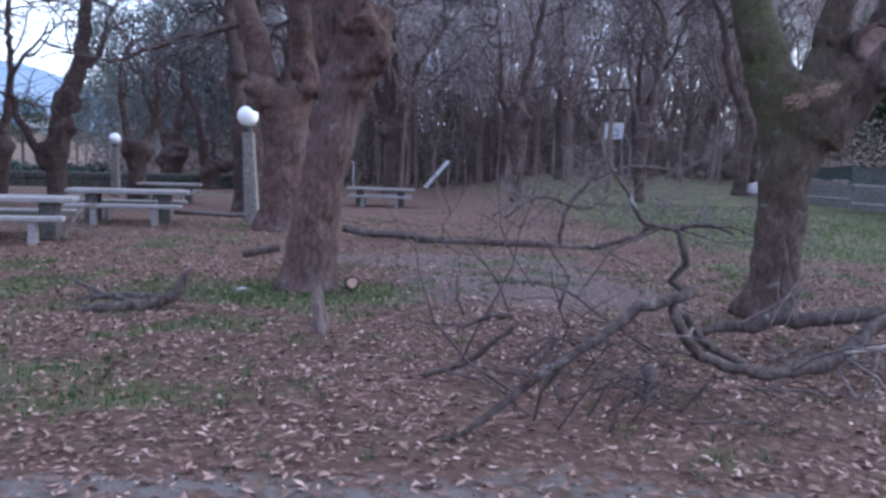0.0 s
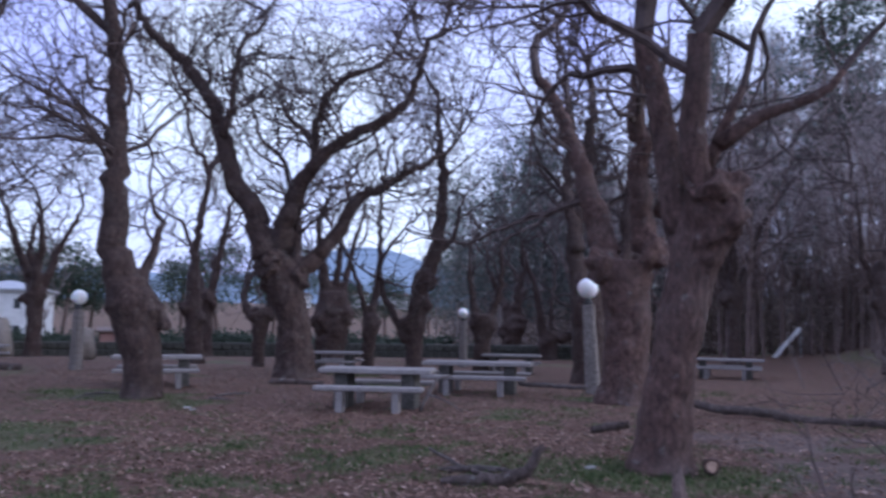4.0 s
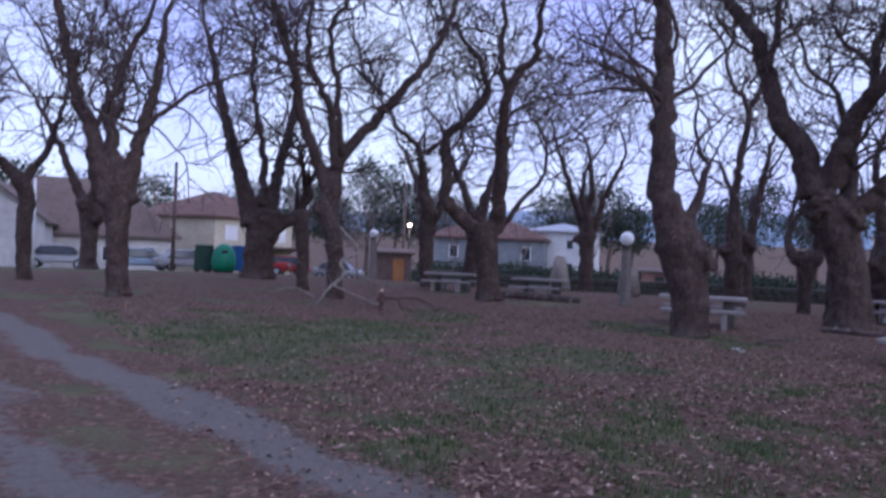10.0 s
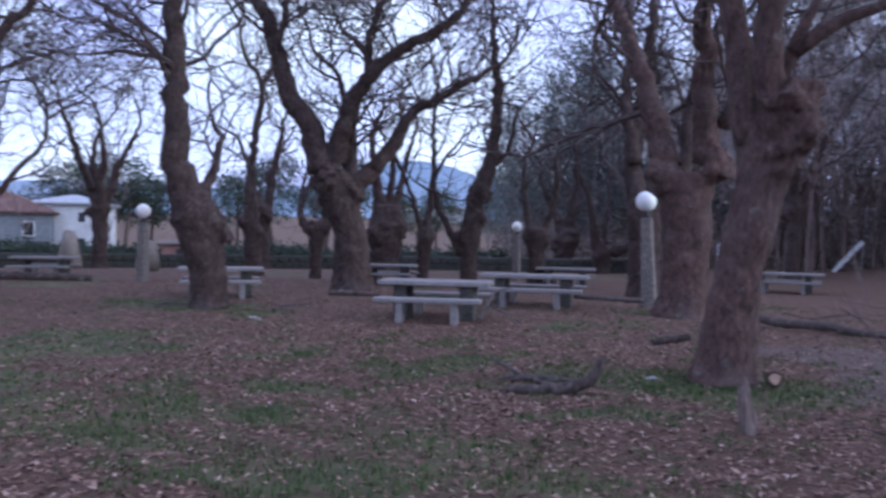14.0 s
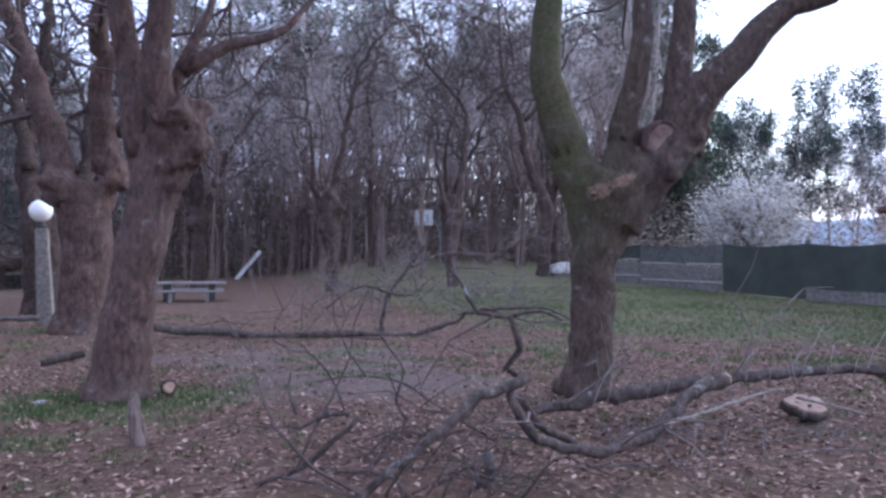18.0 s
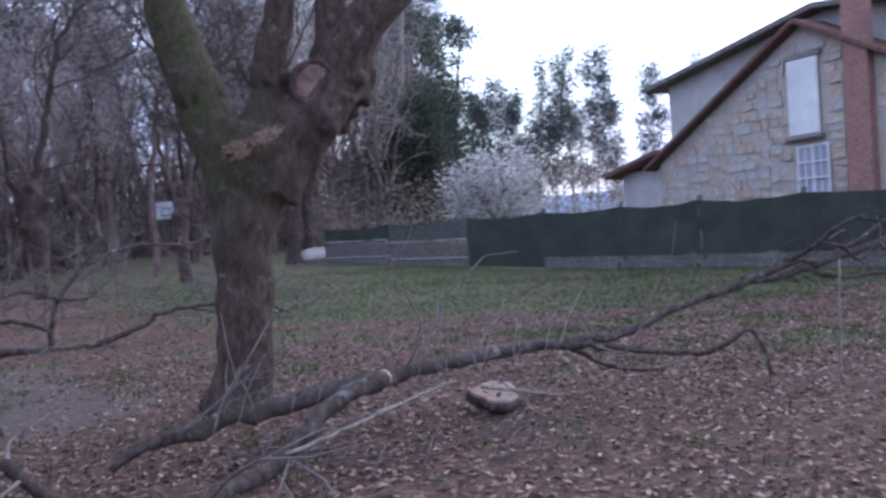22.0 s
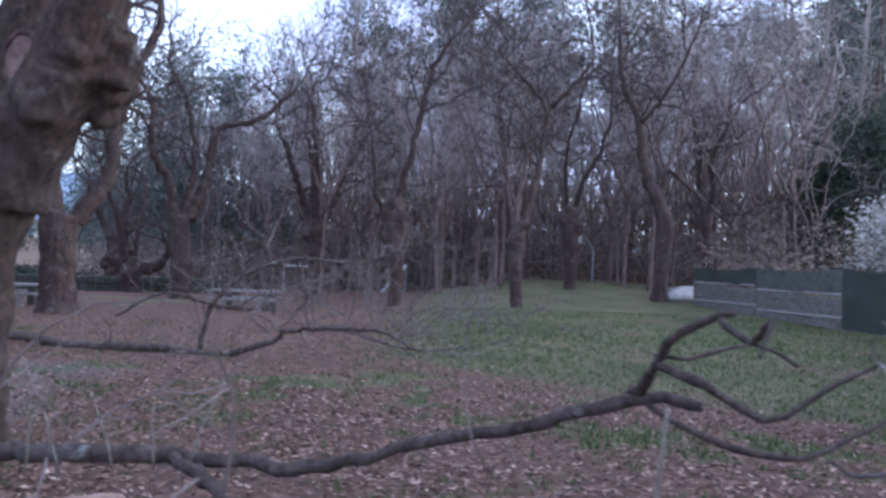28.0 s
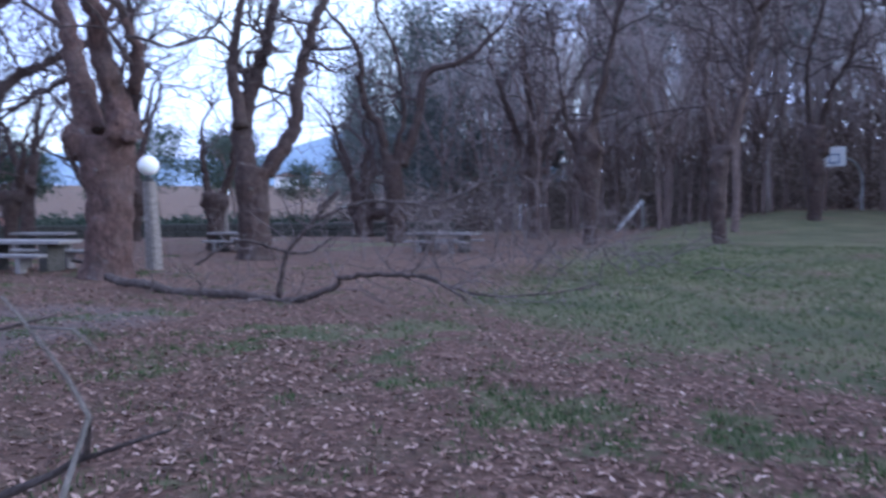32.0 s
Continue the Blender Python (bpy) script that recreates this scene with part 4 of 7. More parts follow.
oak(-21.04, 34.41, [(0.00, 0.00, 0.00, 0.69), (0.06, 0.03, 1.48, 0.92), (0.09, 0.06, 2.42, 1.04), (0.02, 0.01, 3.38, 0.74)],
    [[(-0.22, -0.13, 3.25, 0.35), (-0.25, -0.47, 4.60, 0.25), (-0.28, -0.88, 6.22, 0.15)],
     [(0.46, 0.28, 3.22, 0.22), (0.45, 0.99, 5.17, 0.14), (0.60, 1.70, 6.88, 0.10)],
     [(0.13, 0.08, 3.51, 0.20), (0.38, 0.12, 5.68, 0.14), (0.75, 0.21, 8.12, 0.10)]],
    518, "leafless pollarded oak with a swollen knotty head", BARK_FAR, TWIG, 0.6, [(-0.18, -0.54, 1.89, 0.54), (0.70, 0.03, 2.27, 0.50), (0.39, -0.16, 2.81, 0.50)], 0.18, 10, 3)
oak(-15.87, 28.78, [(0.00, 0.00, 0.00, 0.24), (0.05, 0.03, 1.14, 0.30), (0.08, 0.04, 1.79, 0.42), (0.13, 0.07, 2.22, 0.32)],
    [[(0.12, 0.07, 2.05, 0.18), (0.22, 0.27, 3.54, 0.13), (0.22, 0.45, 5.32, 0.12), (0.13, 0.55, 6.91, 0.09), (0.32, 0.84, 8.74, 0.06)],
     [(-0.09, -0.05, 2.12, 0.12), (-0.22, -0.28, 3.11, 0.09), (-0.67, -0.81, 4.88, 0.07)]],
    868, "leafless pollarded oak with a swollen knotty head", BARK_FAR, TWIG, 0.6, [(0.36, 0.04, 1.89, 0.20)], 0.18, 10, 3)
oak(-12.24, 25.43, [(0.00, 0.00, 0.00, 0.33), (0.03, 0.01, 1.18, 0.31), (0.10, 0.05, 2.09, 0.40), (0.14, 0.06, 2.82, 0.33), (0.30, 0.14, 3.55, 0.40)],
    [[(0.41, 0.19, 3.64, 0.31), (0.69, 0.33, 4.64, 0.21), (0.82, 0.40, 6.49, 0.11), (0.71, 0.36, 8.39, 0.10), (0.59, 0.31, 9.94, 0.07)],
     [(-0.22, -0.10, 1.18, 0.19), (-0.62, -0.37, 2.11, 0.16), (-0.80, -0.50, 2.58, 0.11)],
     [(0.52, 0.24, 4.28, 0.12), (1.08, 0.47, 4.60, 0.09), (1.39, 0.52, 5.49, 0.06)]],
    46, "leafless pollarded oak with a swollen knotty head", BARK_FAR, TWIG, 0.7, [(-0.12, -0.24, 1.82, 0.24), (0.57, 0.08, 3.25, 0.24), (0.45, 0.06, 2.44, 0.21)], 0.18, 10, 3)
oak(-11.36, 29.69, [(0.00, 0.00, 0.00, 0.33), (0.04, 0.01, 1.28, 0.37), (0.02, 0.01, 1.92, 0.57), (0.04, 0.02, 2.28, 0.53)],
    [[(-0.22, -0.08, 2.09, 0.18), (-0.40, -0.09, 3.00, 0.11), (-0.50, -0.06, 4.13, 0.08)],
     [(0.29, 0.11, 2.17, 0.18), (0.67, 0.33, 3.45, 0.11), (0.64, 0.41, 4.86, 0.08)]],
    539, "leafless pollarded oak with a swollen knotty head", BARK_FAR, TWIG, 0.55, [(-0.21, -0.25, 1.89, 0.23), (0.42, -0.04, 1.91, 0.27)], 0.18, 10, 3)
oak(-23.23, 3.25, [(0.00, 0.00, 0.00, 0.34), (-0.01, -0.09, 1.44, 0.31), (-0.01, -0.10, 2.63, 0.44), (-0.02, -0.15, 3.00, 0.43)],
    [[(-0.06, -0.41, 2.76, 0.27), (-0.47, -0.68, 4.11, 0.21), (-0.90, -1.15, 5.45, 0.18), (-1.30, -1.42, 6.83, 0.14), (-1.65, -1.63, 8.08, 0.09)],
     [(0.02, 0.13, 2.87, 0.24), (-0.13, 0.40, 4.34, 0.17), (-0.25, 0.81, 5.77, 0.13), (-0.39, 0.88, 7.03, 0.09)],
     [(-0.02, -0.15, 3.08, 0.20), (-0.58, -0.33, 4.91, 0.16), (-0.94, 0.04, 6.39, 0.11), (-1.23, 0.71, 7.80, 0.07)],
     [(0.05, 0.36, 4.46, 0.09), (-0.00, 1.15, 5.17, 0.06), (-0.07, 1.90, 5.89, 0.05)]],
    924, "leafless pollarded oak with a swollen knotty head", BARK_FAR, TWIG, 1.1, [(0.05, -0.49, 2.60, 0.17), (0.16, 0.26, 2.65, 0.17)], 0.18, 10, 3)
oak(-31.83, 1.41, [(0.00, 0.00, 0.00, 0.27), (-0.00, -0.07, 1.66, 0.29), (-0.00, -0.01, 2.93, 0.33), (-0.01, -0.28, 3.40, 0.27)],
    [[(-0.01, -0.19, 3.31, 0.25), (-0.25, -0.71, 3.96, 0.21), (-0.46, -1.48, 4.48, 0.16)],
     [(-0.01, -0.11, 3.41, 0.16), (-0.12, 0.57, 4.65, 0.10), (-0.31, 1.08, 6.52, 0.07)]],
    917, "leafless pollarded oak with a swollen knotty head", BARK_FAR, TWIG, 1.1, [], 0.18, 10, 3)
oak(-6.12, 25.49, [(0.00, 0.00, 0.00, 0.58), (-0.05, -0.03, 1.31, 0.54), (-0.07, -0.05, 2.54, 0.62), (-0.01, -0.01, 2.98, 0.60)],
    [[(-0.20, -0.15, 2.72, 0.34), (-0.57, 0.20, 4.52, 0.28), (-0.41, 0.87, 6.22, 0.26), (-0.35, 1.41, 7.78, 0.22), (-0.31, 2.00, 9.59, 0.15)],
     [(0.29, 0.21, 2.76, 0.28), (0.92, 0.75, 4.18, 0.24), (1.09, 0.98, 5.81, 0.22), (1.41, 1.30, 7.46, 0.19), (1.88, 1.73, 8.97, 0.14)],
     [(-0.32, -0.24, 4.20, 0.24), (-0.68, -0.13, 6.24, 0.21), (-0.65, 0.22, 8.06, 0.16), (-0.83, 0.34, 9.52, 0.09)]],
    525, "forked oak with smooth rising limbs", BARK_FAR, TWIG, 1.1, [], 0.13, 14, 3)
oak(-7.47, 37.53, [(0.00, 0.00, 0.00, 0.46), (0.00, 0.00, 1.61, 0.53), (-0.11, -0.06, 3.04, 0.51), (-0.11, -0.06, 3.69, 0.46)],
    [[(-0.34, -0.17, 3.42, 0.26), (-0.49, -0.69, 5.31, 0.19), (-0.95, -1.15, 6.28, 0.16), (-0.94, -1.66, 8.45, 0.13), (-1.46, -2.20, 9.60, 0.09)],
     [(0.23, 0.12, 3.56, 0.32), (0.71, 0.91, 5.70, 0.23), (0.86, 1.52, 7.89, 0.15), (2.36, 2.43, 8.50, 0.12), (3.92, 3.65, 10.26, 0.08)],
     [(0.00, 0.00, 3.82, 0.16), (0.29, 0.30, 6.42, 0.13), (-0.11, 0.24, 9.02, 0.09)]],
    987, "leafless pollarded oak with a swollen knotty head", BARK_FAR, TWIG, 0.8, [], 0.18, 10, 3)
oak(-12.50, 43.45, [(0.00, 0.00, 0.00, 0.42), (-0.14, -0.07, 0.92, 0.62), (0.08, 0.04, 1.50, 0.56)],
    [[(-0.33, -0.17, 1.34, 0.31), (-0.45, -0.37, 2.19, 0.22), (-0.60, -0.71, 3.72, 0.13), (-1.14, -1.41, 6.15, 0.08)],
     [(0.44, 0.22, 1.22, 0.34), (1.04, 0.47, 1.39, 0.25), (1.45, 0.52, 1.84, 0.20)],
     [(0.03, 0.02, 1.64, 0.17), (-0.02, 0.43, 3.24, 0.11), (0.03, 1.10, 5.64, 0.08)]],
    602, "squat burred oak stump with thin shoots", BARK_FAR, TWIG, 0.5, [], 0.18, 10, 3)
oak(7.42, 30.74, [(0.00, 0.00, 0.00, 0.22), (-0.11, -0.01, 1.40, 0.28), (-0.04, -0.00, 2.51, 0.32), (0.09, 0.01, 2.98, 0.24)],
    [[(0.15, 0.01, 2.79, 0.15), (0.69, 0.94, 5.50, 0.15), (0.82, 1.51, 7.30, 0.12), (-0.16, 1.83, 8.59, 0.07)],
     [(0.98, 0.08, 7.03, 0.10), (1.85, -0.14, 7.97, 0.07), (2.27, -0.31, 8.60, 0.05)],
     [(-0.22, -0.02, 2.70, 0.12), (-0.56, 0.41, 4.90, 0.08), (-0.44, 0.80, 6.85, 0.05)]],
    581, "leafless pollarded oak with a swollen knotty head", BARK_FAR, TWIG, 1.0, [(-0.29, -0.14, 2.42, 0.16), (0.25, -0.08, 2.88, 0.15)], 0.18, 10, 3)
oak(6.63, 47.81, [(0.00, 0.00, 0.00, 0.22), (-0.09, -0.01, 2.63, 0.23), (-0.17, -0.01, 4.12, 0.24)],
    [[(-0.17, -0.01, 3.97, 0.16), (-0.02, -0.20, 7.07, 0.12), (-0.33, -0.39, 9.70, 0.08)]],
    924, "leafless pollarded oak with a swollen knotty head", BARK_FAR, TWIG, 1.1, [], 0.18, 10, 3)
oak(10.04, 41.90, [(0.00, 0.00, 0.00, 0.29), (0.02, -0.00, 1.55, 0.43), (-0.12, 0.00, 3.23, 0.55), (-0.01, 0.00, 3.94, 0.48)],
    [[(0.11, -0.00, 3.87, 0.13), (0.56, -0.41, 5.47, 0.11), (1.13, -0.66, 6.42, 0.09), (1.54, -1.09, 8.05, 0.07)],
     [(-0.26, 0.00, 3.88, 0.12), (-0.42, -0.35, 6.27, 0.09), (0.14, -0.72, 8.70, 0.07)]],
    938, "leafless pollarded oak with a swollen knotty head", BARK_FAR, TWIG, 1.1, [(-0.45, -0.19, 3.48, 0.29), (0.29, -0.20, 2.96, 0.29), (0.21, -0.17, 2.06, 0.24)], 0.18, 10, 3)
oak(13.30, 36.64, [(0.00, 0.00, 0.00, 0.34), (0.09, -0.01, 1.80, 0.36), (0.22, -0.02, 3.10, 0.37), (-0.16, 0.02, 4.29, 0.29)],
    [[(-0.22, 0.02, 4.29, 0.27), (-0.72, 0.35, 5.76, 0.23), (-0.93, 0.70, 7.58, 0.19), (-1.55, 1.08, 9.25, 0.15), (-1.78, 1.44, 11.16, 0.09)],
     [(-0.02, 0.00, 4.39, 0.15), (0.28, 0.25, 5.49, 0.10), (1.42, -0.15, 4.45, 0.06)],
     [(-0.94, 0.10, 7.46, 0.12), (-0.23, -0.23, 8.21, 0.09), (0.46, -0.76, 9.50, 0.06)]],
    574, "pale oak with a bent leaning stem", BARK_FAR, TWIG, 1.1, [], 0.18, 10, 3)
oak(2.87, 32.64, [(0.00, 0.00, 0.00, 0.26), (0.02, -0.00, 1.43, 0.32), (-0.07, 0.01, 3.00, 0.50), (-0.11, 0.01, 4.00, 0.36)],
    [[(-0.09, 0.01, 3.67, 0.16), (0.49, 0.16, 6.14, 0.12), (0.96, 0.31, 8.65, 0.10), (1.72, 0.38, 10.28, 0.07)],
     [(-0.33, 0.03, 3.01, 0.14), (-0.74, -0.30, 4.11, 0.09), (-0.90, -0.85, 5.79, 0.06)]],
    588, "leafless pollarded oak with a swollen knotty head", BARK_FAR, TWIG, 1.1, [(-0.37, -0.13, 2.56, 0.24), (0.27, -0.19, 3.31, 0.24), (-0.09, -0.16, 3.88, 0.24)], 0.18, 10, 3)
oak(7.35, 36.50, [(0.00, 0.00, 0.00, 0.17), (0.05, 0.02, 1.40, 0.15), (-0.03, 0.00, 2.80, 0.14), (0.06, 0.02, 4.10, 0.12)],
    [[(0.06, 0.02, 4.00, 0.11), (0.30, 0.20, 5.60, 0.09), (0.42, 0.10, 7.40, 0.06)], [(0.05, 0.02, 3.60, 0.07), (-0.55, 0.30, 5.20, 0.05), (-0.80, 0.50, 6.80, 0.03)]],
    938, "slim pale-barked tree beside a pollarded oak", BARK_YOUNG, TWIG, 0.9, [], 0.12, 10, 3, "bare_tree", "bare trees before the wood")
for row in (
    (-17.5, 51.0, 0.7, 2.0, (0.4, 0), 16, 3, 2.0, 3.5), (17.5, 46.0, 0.26, 4.0, (-0.2, 0), 33, 4, 2.6, 6.0),
    (-33.5, 20.5, 0.4, 3.0, (0.8, 0), 41, 3, 2.4, 4.5), (-27.0, -2.0, 0.45, 3.4, (0, 0), 43, 4, 3.0, 6.0), (-44.0, 24.0, 0.5, 3.4, (0, 0), 44, 4, 3.0, 5.0),
    (-36.0, 30.0, 0.45, 3.2, (0, 0), 45, 4, 3.2, 5.0), (-30.0, 36.0, 0.45, 3.0, (0, 0), 46, 3, 2.6, 5.0), (-3.0, 44.0, 0.42, 3.6, (0, 0), 47, 4, 3.0, 6.0), (-46.0, 5.0, 0.5, 3.2, (0, 0), 48, 4, 3.0, 6.0),
):
    plain_oak(*row)
print("oaks built")

# ---------------------------------------------------------------- woods behind


def polar(deg, dist):
    """A place by its bearing to the west of north and its distance."""
    return -dist * math.sin(radians(deg)), dist * math.cos(radians(deg))


def leaf_clump(rng, verts, faces, centre, size, count, leaf, flat=1.0, droop=0.0):
    for _ in range(count):
        d = Vector((rng.gauss(0, 1), rng.gauss(0, 1), rng.gauss(0, 1) * flat))
        p = centre + d * size * 0.5
        a = Vector((rng.gauss(0, 1), rng.gauss(0, 1), rng.gauss(-droop, 0.8))).normalized() * leaf * rng.uniform(0.6, 1.3)
        b = a.orthogonal().normalized() * leaf * rng.uniform(0.2, 0.45)
        n = len(verts)
        verts += [p - a, p + b, p + a, p - b]
        faces.append((n, n + 1, n + 2, n + 3))


def tall_tree(kind, seed, height, dense=1.0, low=None, spread=1.0, leaves=None):
    """A tall forest tree: trunk, boughs and a crown of leaf clumps."""
    rng = random.Random(seed)
    pale = kind == "eucalyptus"
    tree = thing(kind + "_tree", "tall slender eucalyptus with a ragged grey-green crown" if pale else "tall dark pine with a broken crown", "tree", "trees of the wood")
    r = height * (0.0085 if pale else 0.011)
    line = wander(rng, Vector((0, 0, -0.3)), Vector((rng.gauss(0, 0.03), rng.gauss(0, 0.03), 1)), height, 0.025, 1.4)
    tb = Tubes().add(line, [r * (1 - 0.8 * k / (len(line) - 1)) for k in range(len(line))], 7)
    verts, faces = [], []
    flat = 0.6 if spread == 1.0 else 1.15
    for i in range(26 if spread == 1.0 else 40):
        u = rng.uniform(low or (0.42 if pale else 0.5), 1.0)
        k = min(int(u * (len(line) - 1)), len(line) - 2)
        p = line[k].lerp(line[k + 1], u * (len(line) - 1) - k)
        a = rng.uniform(0, 6.28)
        reach = height * rng.uniform(0.06, 0.16) * (1.25 - u * 0.75)
        d = Vector((math.cos(a), math.sin(a), 0.7 if pale else 0.25))
        bough = wander(rng, p, d, reach, 0.14, 0.7, 0.04)
        tb.add(bough, [r * 0.28 * (1 - 0.7 * q / (len(bough) - 1)) for q in range(len(bough))], 4, cap=False)
        leaf_clump(rng, verts, faces, bough[-1], 1.1 * spread, int(34 * dense), 0.2, flat, 0.8 if pale else 0.0)
        leaf_clump(rng, verts, faces, bough[-2] + Vector((rng.gauss(0, 0.5), rng.gauss(0, 0.5), 0.3)), 0.8 * spread, int(22 * dense), 0.18, flat, 0.8 if pale else 0.0)
        leaf_clump(rng, verts, faces, bough[len(bough) // 2], 0.7 * spread, int(12 * dense), 0.18, flat, 0.8 if pale else 0.0)
    raw_part("trunk", tb.v, tb.f, TRUNK_PALE if pale else TRUNK_DARK, tree, smooth=True)
    raw_part("crown", verts, faces, leaves or (EUCA if pale else PINE), tree, kind="stuff")
    return tree


def place_copies(kinds, spots, seed, scale=(0.85, 1.15)):
    """Stands copies of the given trees at those places; the first of each kind is moved to its own."""
    rng = random.Random(seed)
    used = set()
    for x, y in spots:
        ob = rng.choice(kinds)
        m = pose(x, y, ground_z(x, y), 0, 0, rng.uniform(0, 360)) @ Matrix.Scale(rng.uniform(*scale), 4)
        if ob.name in used:
            c = copy_thing(ob, m)
            c.matrix_basis = m
        else:
            used.add(ob.name)
            ob.matrix_basis = m


rng = random.Random(5)
wood = [tall_tree("eucalyptus", 100 + k, 19 + 2.2 * k) for k in range(5)] + [tall_tree("pine", 120 + k, 18 + 3 * k) for k in range(2)]
spots = []
while len(spots) < 84:
    x, y = rng.uniform(-40, 52), rng.uniform(50, 100)
    front = 64 - 0.35 * (x + 14) if x < 20 else 50
    if y > front and -0.12 * y < x < 0.53 * y + 1.5 and all((x - a) ** 2 + (y - b) ** 2 > 6.0 for a, b in spots):
        spots.append((x, y))
place_copies(wood, spots, 6, (1.0, 1.4))

# undergrowth at the wood's edge
bv, bf = [], []
for _ in range(2100):
    y = rng.uniform(50, 98)
    x = rng.uniform(-0.40 * y, 0.53 * y + 1.5)
    if y > 61 - 0.5 * max(0.0, -x - 5) - 15 * blend(15, 22, x):
        leaf_clump(rng, bv, bf, Vector((x, y, ground_z(x, y) + rng.uniform(0.2, 5.0 + 5.0 * blend(62, 85, y)) * blend(48, 75, y) + 0.3)), 2.0, 48, 0.22, 0.7)
# the dark depth of the wood
for _ in range(1500):
    y = rng.uniform(84, 122)
    x = rng.uniform(-0.42 * y, 0.55 * y)
    leaf_clump(rng, bv, bf, Vector((x, y, ground_z(x, y) + 12.0 * rng.random() ** 1.35)), 2.6, 34, 0.46, 0.8)
tagged(new("undergrowth", mesh_of("undergrowth", bv, bf, BUSH)), "dull brambles and scrub under the tall trees", "undergrowth", kind="stuff")

# bare young trees in front of the wood
saplings = []
for k in range(4):
    r2 = random.Random(300 + k)
    saplings.append(oak(0, 0, [(0, 0, 0, 0.12), (0.1, 0, 2.0, 0.10), (0.1, 0.1, 4.0, 0.09)], auto_limbs(r2, (0.1, 0.1, 4.0), 0.12, 4, 3.0, 6.0), 310 + k, "slim leafless tree with a haze of grey-brown twigs", BARK_YOUNG, TWIG_GREY, 0.5, (), 0.1, 7, 3, "bare_tree", "bare trees before the wood"))
melt()
spots = []


def in_sight(x, y):
    """Whether a place would stand in the camera's view of the slide or the hoop."""
    for tx, ty in ((-0.6, 57.0), (11.0, 53.5)):
        for ex, ey in ((0, 0), (2.5, 1.6), (6.2, 2.7), (10, 4.6)):
            u = (y - ey) / (ty - ey)
            if u < 1 and abs(ex + (tx - ex) * u - x) < (2.2 if tx > 5 else 1.2):
                return True
    return False


while len(spots) < 112:
    x, y = rng.uniform(-15, 30), rng.uniform(42, 68)
    if x < -4 and y < 50 - x * 0.5:
        continue
    if x > 0.5 * y or in_sight(x, y):
        continue
    if all((x - a) ** 2 + (y - b) ** 2 > 4.5 for a, b in spots):
        spots.append((x, y))
place_copies(saplings, spots, 8, (0.8, 1.3))
# pines at the wood's end, beside the open sky
place_copies([tall_tree("pine", 140 + k, 20 + 2.5 * k, 1.6, 0.35) for k in range(3)], [polar(-d, r) for d, r in ((26.0, 70), (27.6, 74), (29.2, 71), (30.6, 78), (28.4, 82), (25.0, 78), (-0.8, 60), (3.4, 63))], 141, (0.85, 1.1))
# low bushy conifers behind the garden
place_copies([tall_tree("pine", 170 + k, 10.5 + k, 2.6, 0.08, 1.5) for k in range(2)], [polar(-d, r) for d, r in ((26.4, 56), (27.8, 60), (28.9, 57), (30.2, 62), (25.2, 62))], 171, (0.8, 1.05))
# leafy eucalyptus at the wood's other end
place_copies([tall_tree("eucalyptus", 160 + k, 15 + 1.3 * k, 1.3, 0.16, 1.4) for k in range(3)], [polar(d, r) for d, r in ((22.5, 76), (21.2, 71), (19.6, 67), (18.2, 71), (16.8, 65), (15.2, 69), (13.6, 64), (12.0, 67), (10.2, 63), (8.4, 67), (24.0, 84), (14.4, 78), (17.6, 80), (11.2, 76), (20.4, 82))], 161, (0.92, 1.16))
print("wood built")

# ---------------------------------------------------------------- furniture of the grove


def picnic_table(x, y, turn, length=2.05, label="grey stone picnic table with two fixed benches"):
    t = thing("picnic_table", label, "picnic table", "stone picnic tables", (x, y, ground_z(x, y)), turn)
    part("tabletop", rough(box(length, 0.85, 0.09, (0, 0, 0.69), 0.015), 0.006, 4, x), GRANITE, t)
    for s in (-1, 1):
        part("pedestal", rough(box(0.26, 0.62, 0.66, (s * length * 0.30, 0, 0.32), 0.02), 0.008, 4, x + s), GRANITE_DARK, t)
    for side in (-1, 1):
        part("bench_seat", rough(box(length * 0.93, 0.34, 0.08, (0, side * 0.86, 0.41), 0.015), 0.006, 4, x + side), GRANITE, t)
        for s in (-1, 1):
            part("bench_leg", rough(box(0.13, 0.26, 0.40, (s * length * 0.24, side * 0.86, 0.18), 0.015), 0.005, 5, x + s), GRANITE, t)
    return t


picnic_table(-7.4, 13.7, 17, 2.1)
picnic_table(-6.95, 17.8, 14, 2.5, "long grey stone picnic table with two fixed benches")
for row in ((-24.6, 18.2, 40), (-28.1, 16.4, 45), (-14.3, 15.4, 42), (-10.05, 29.5, 12, 2.2), (-15.2, 25.0, 20), (-2.56, 32.1, 2, 2.7)):
    picnic_table(*row)


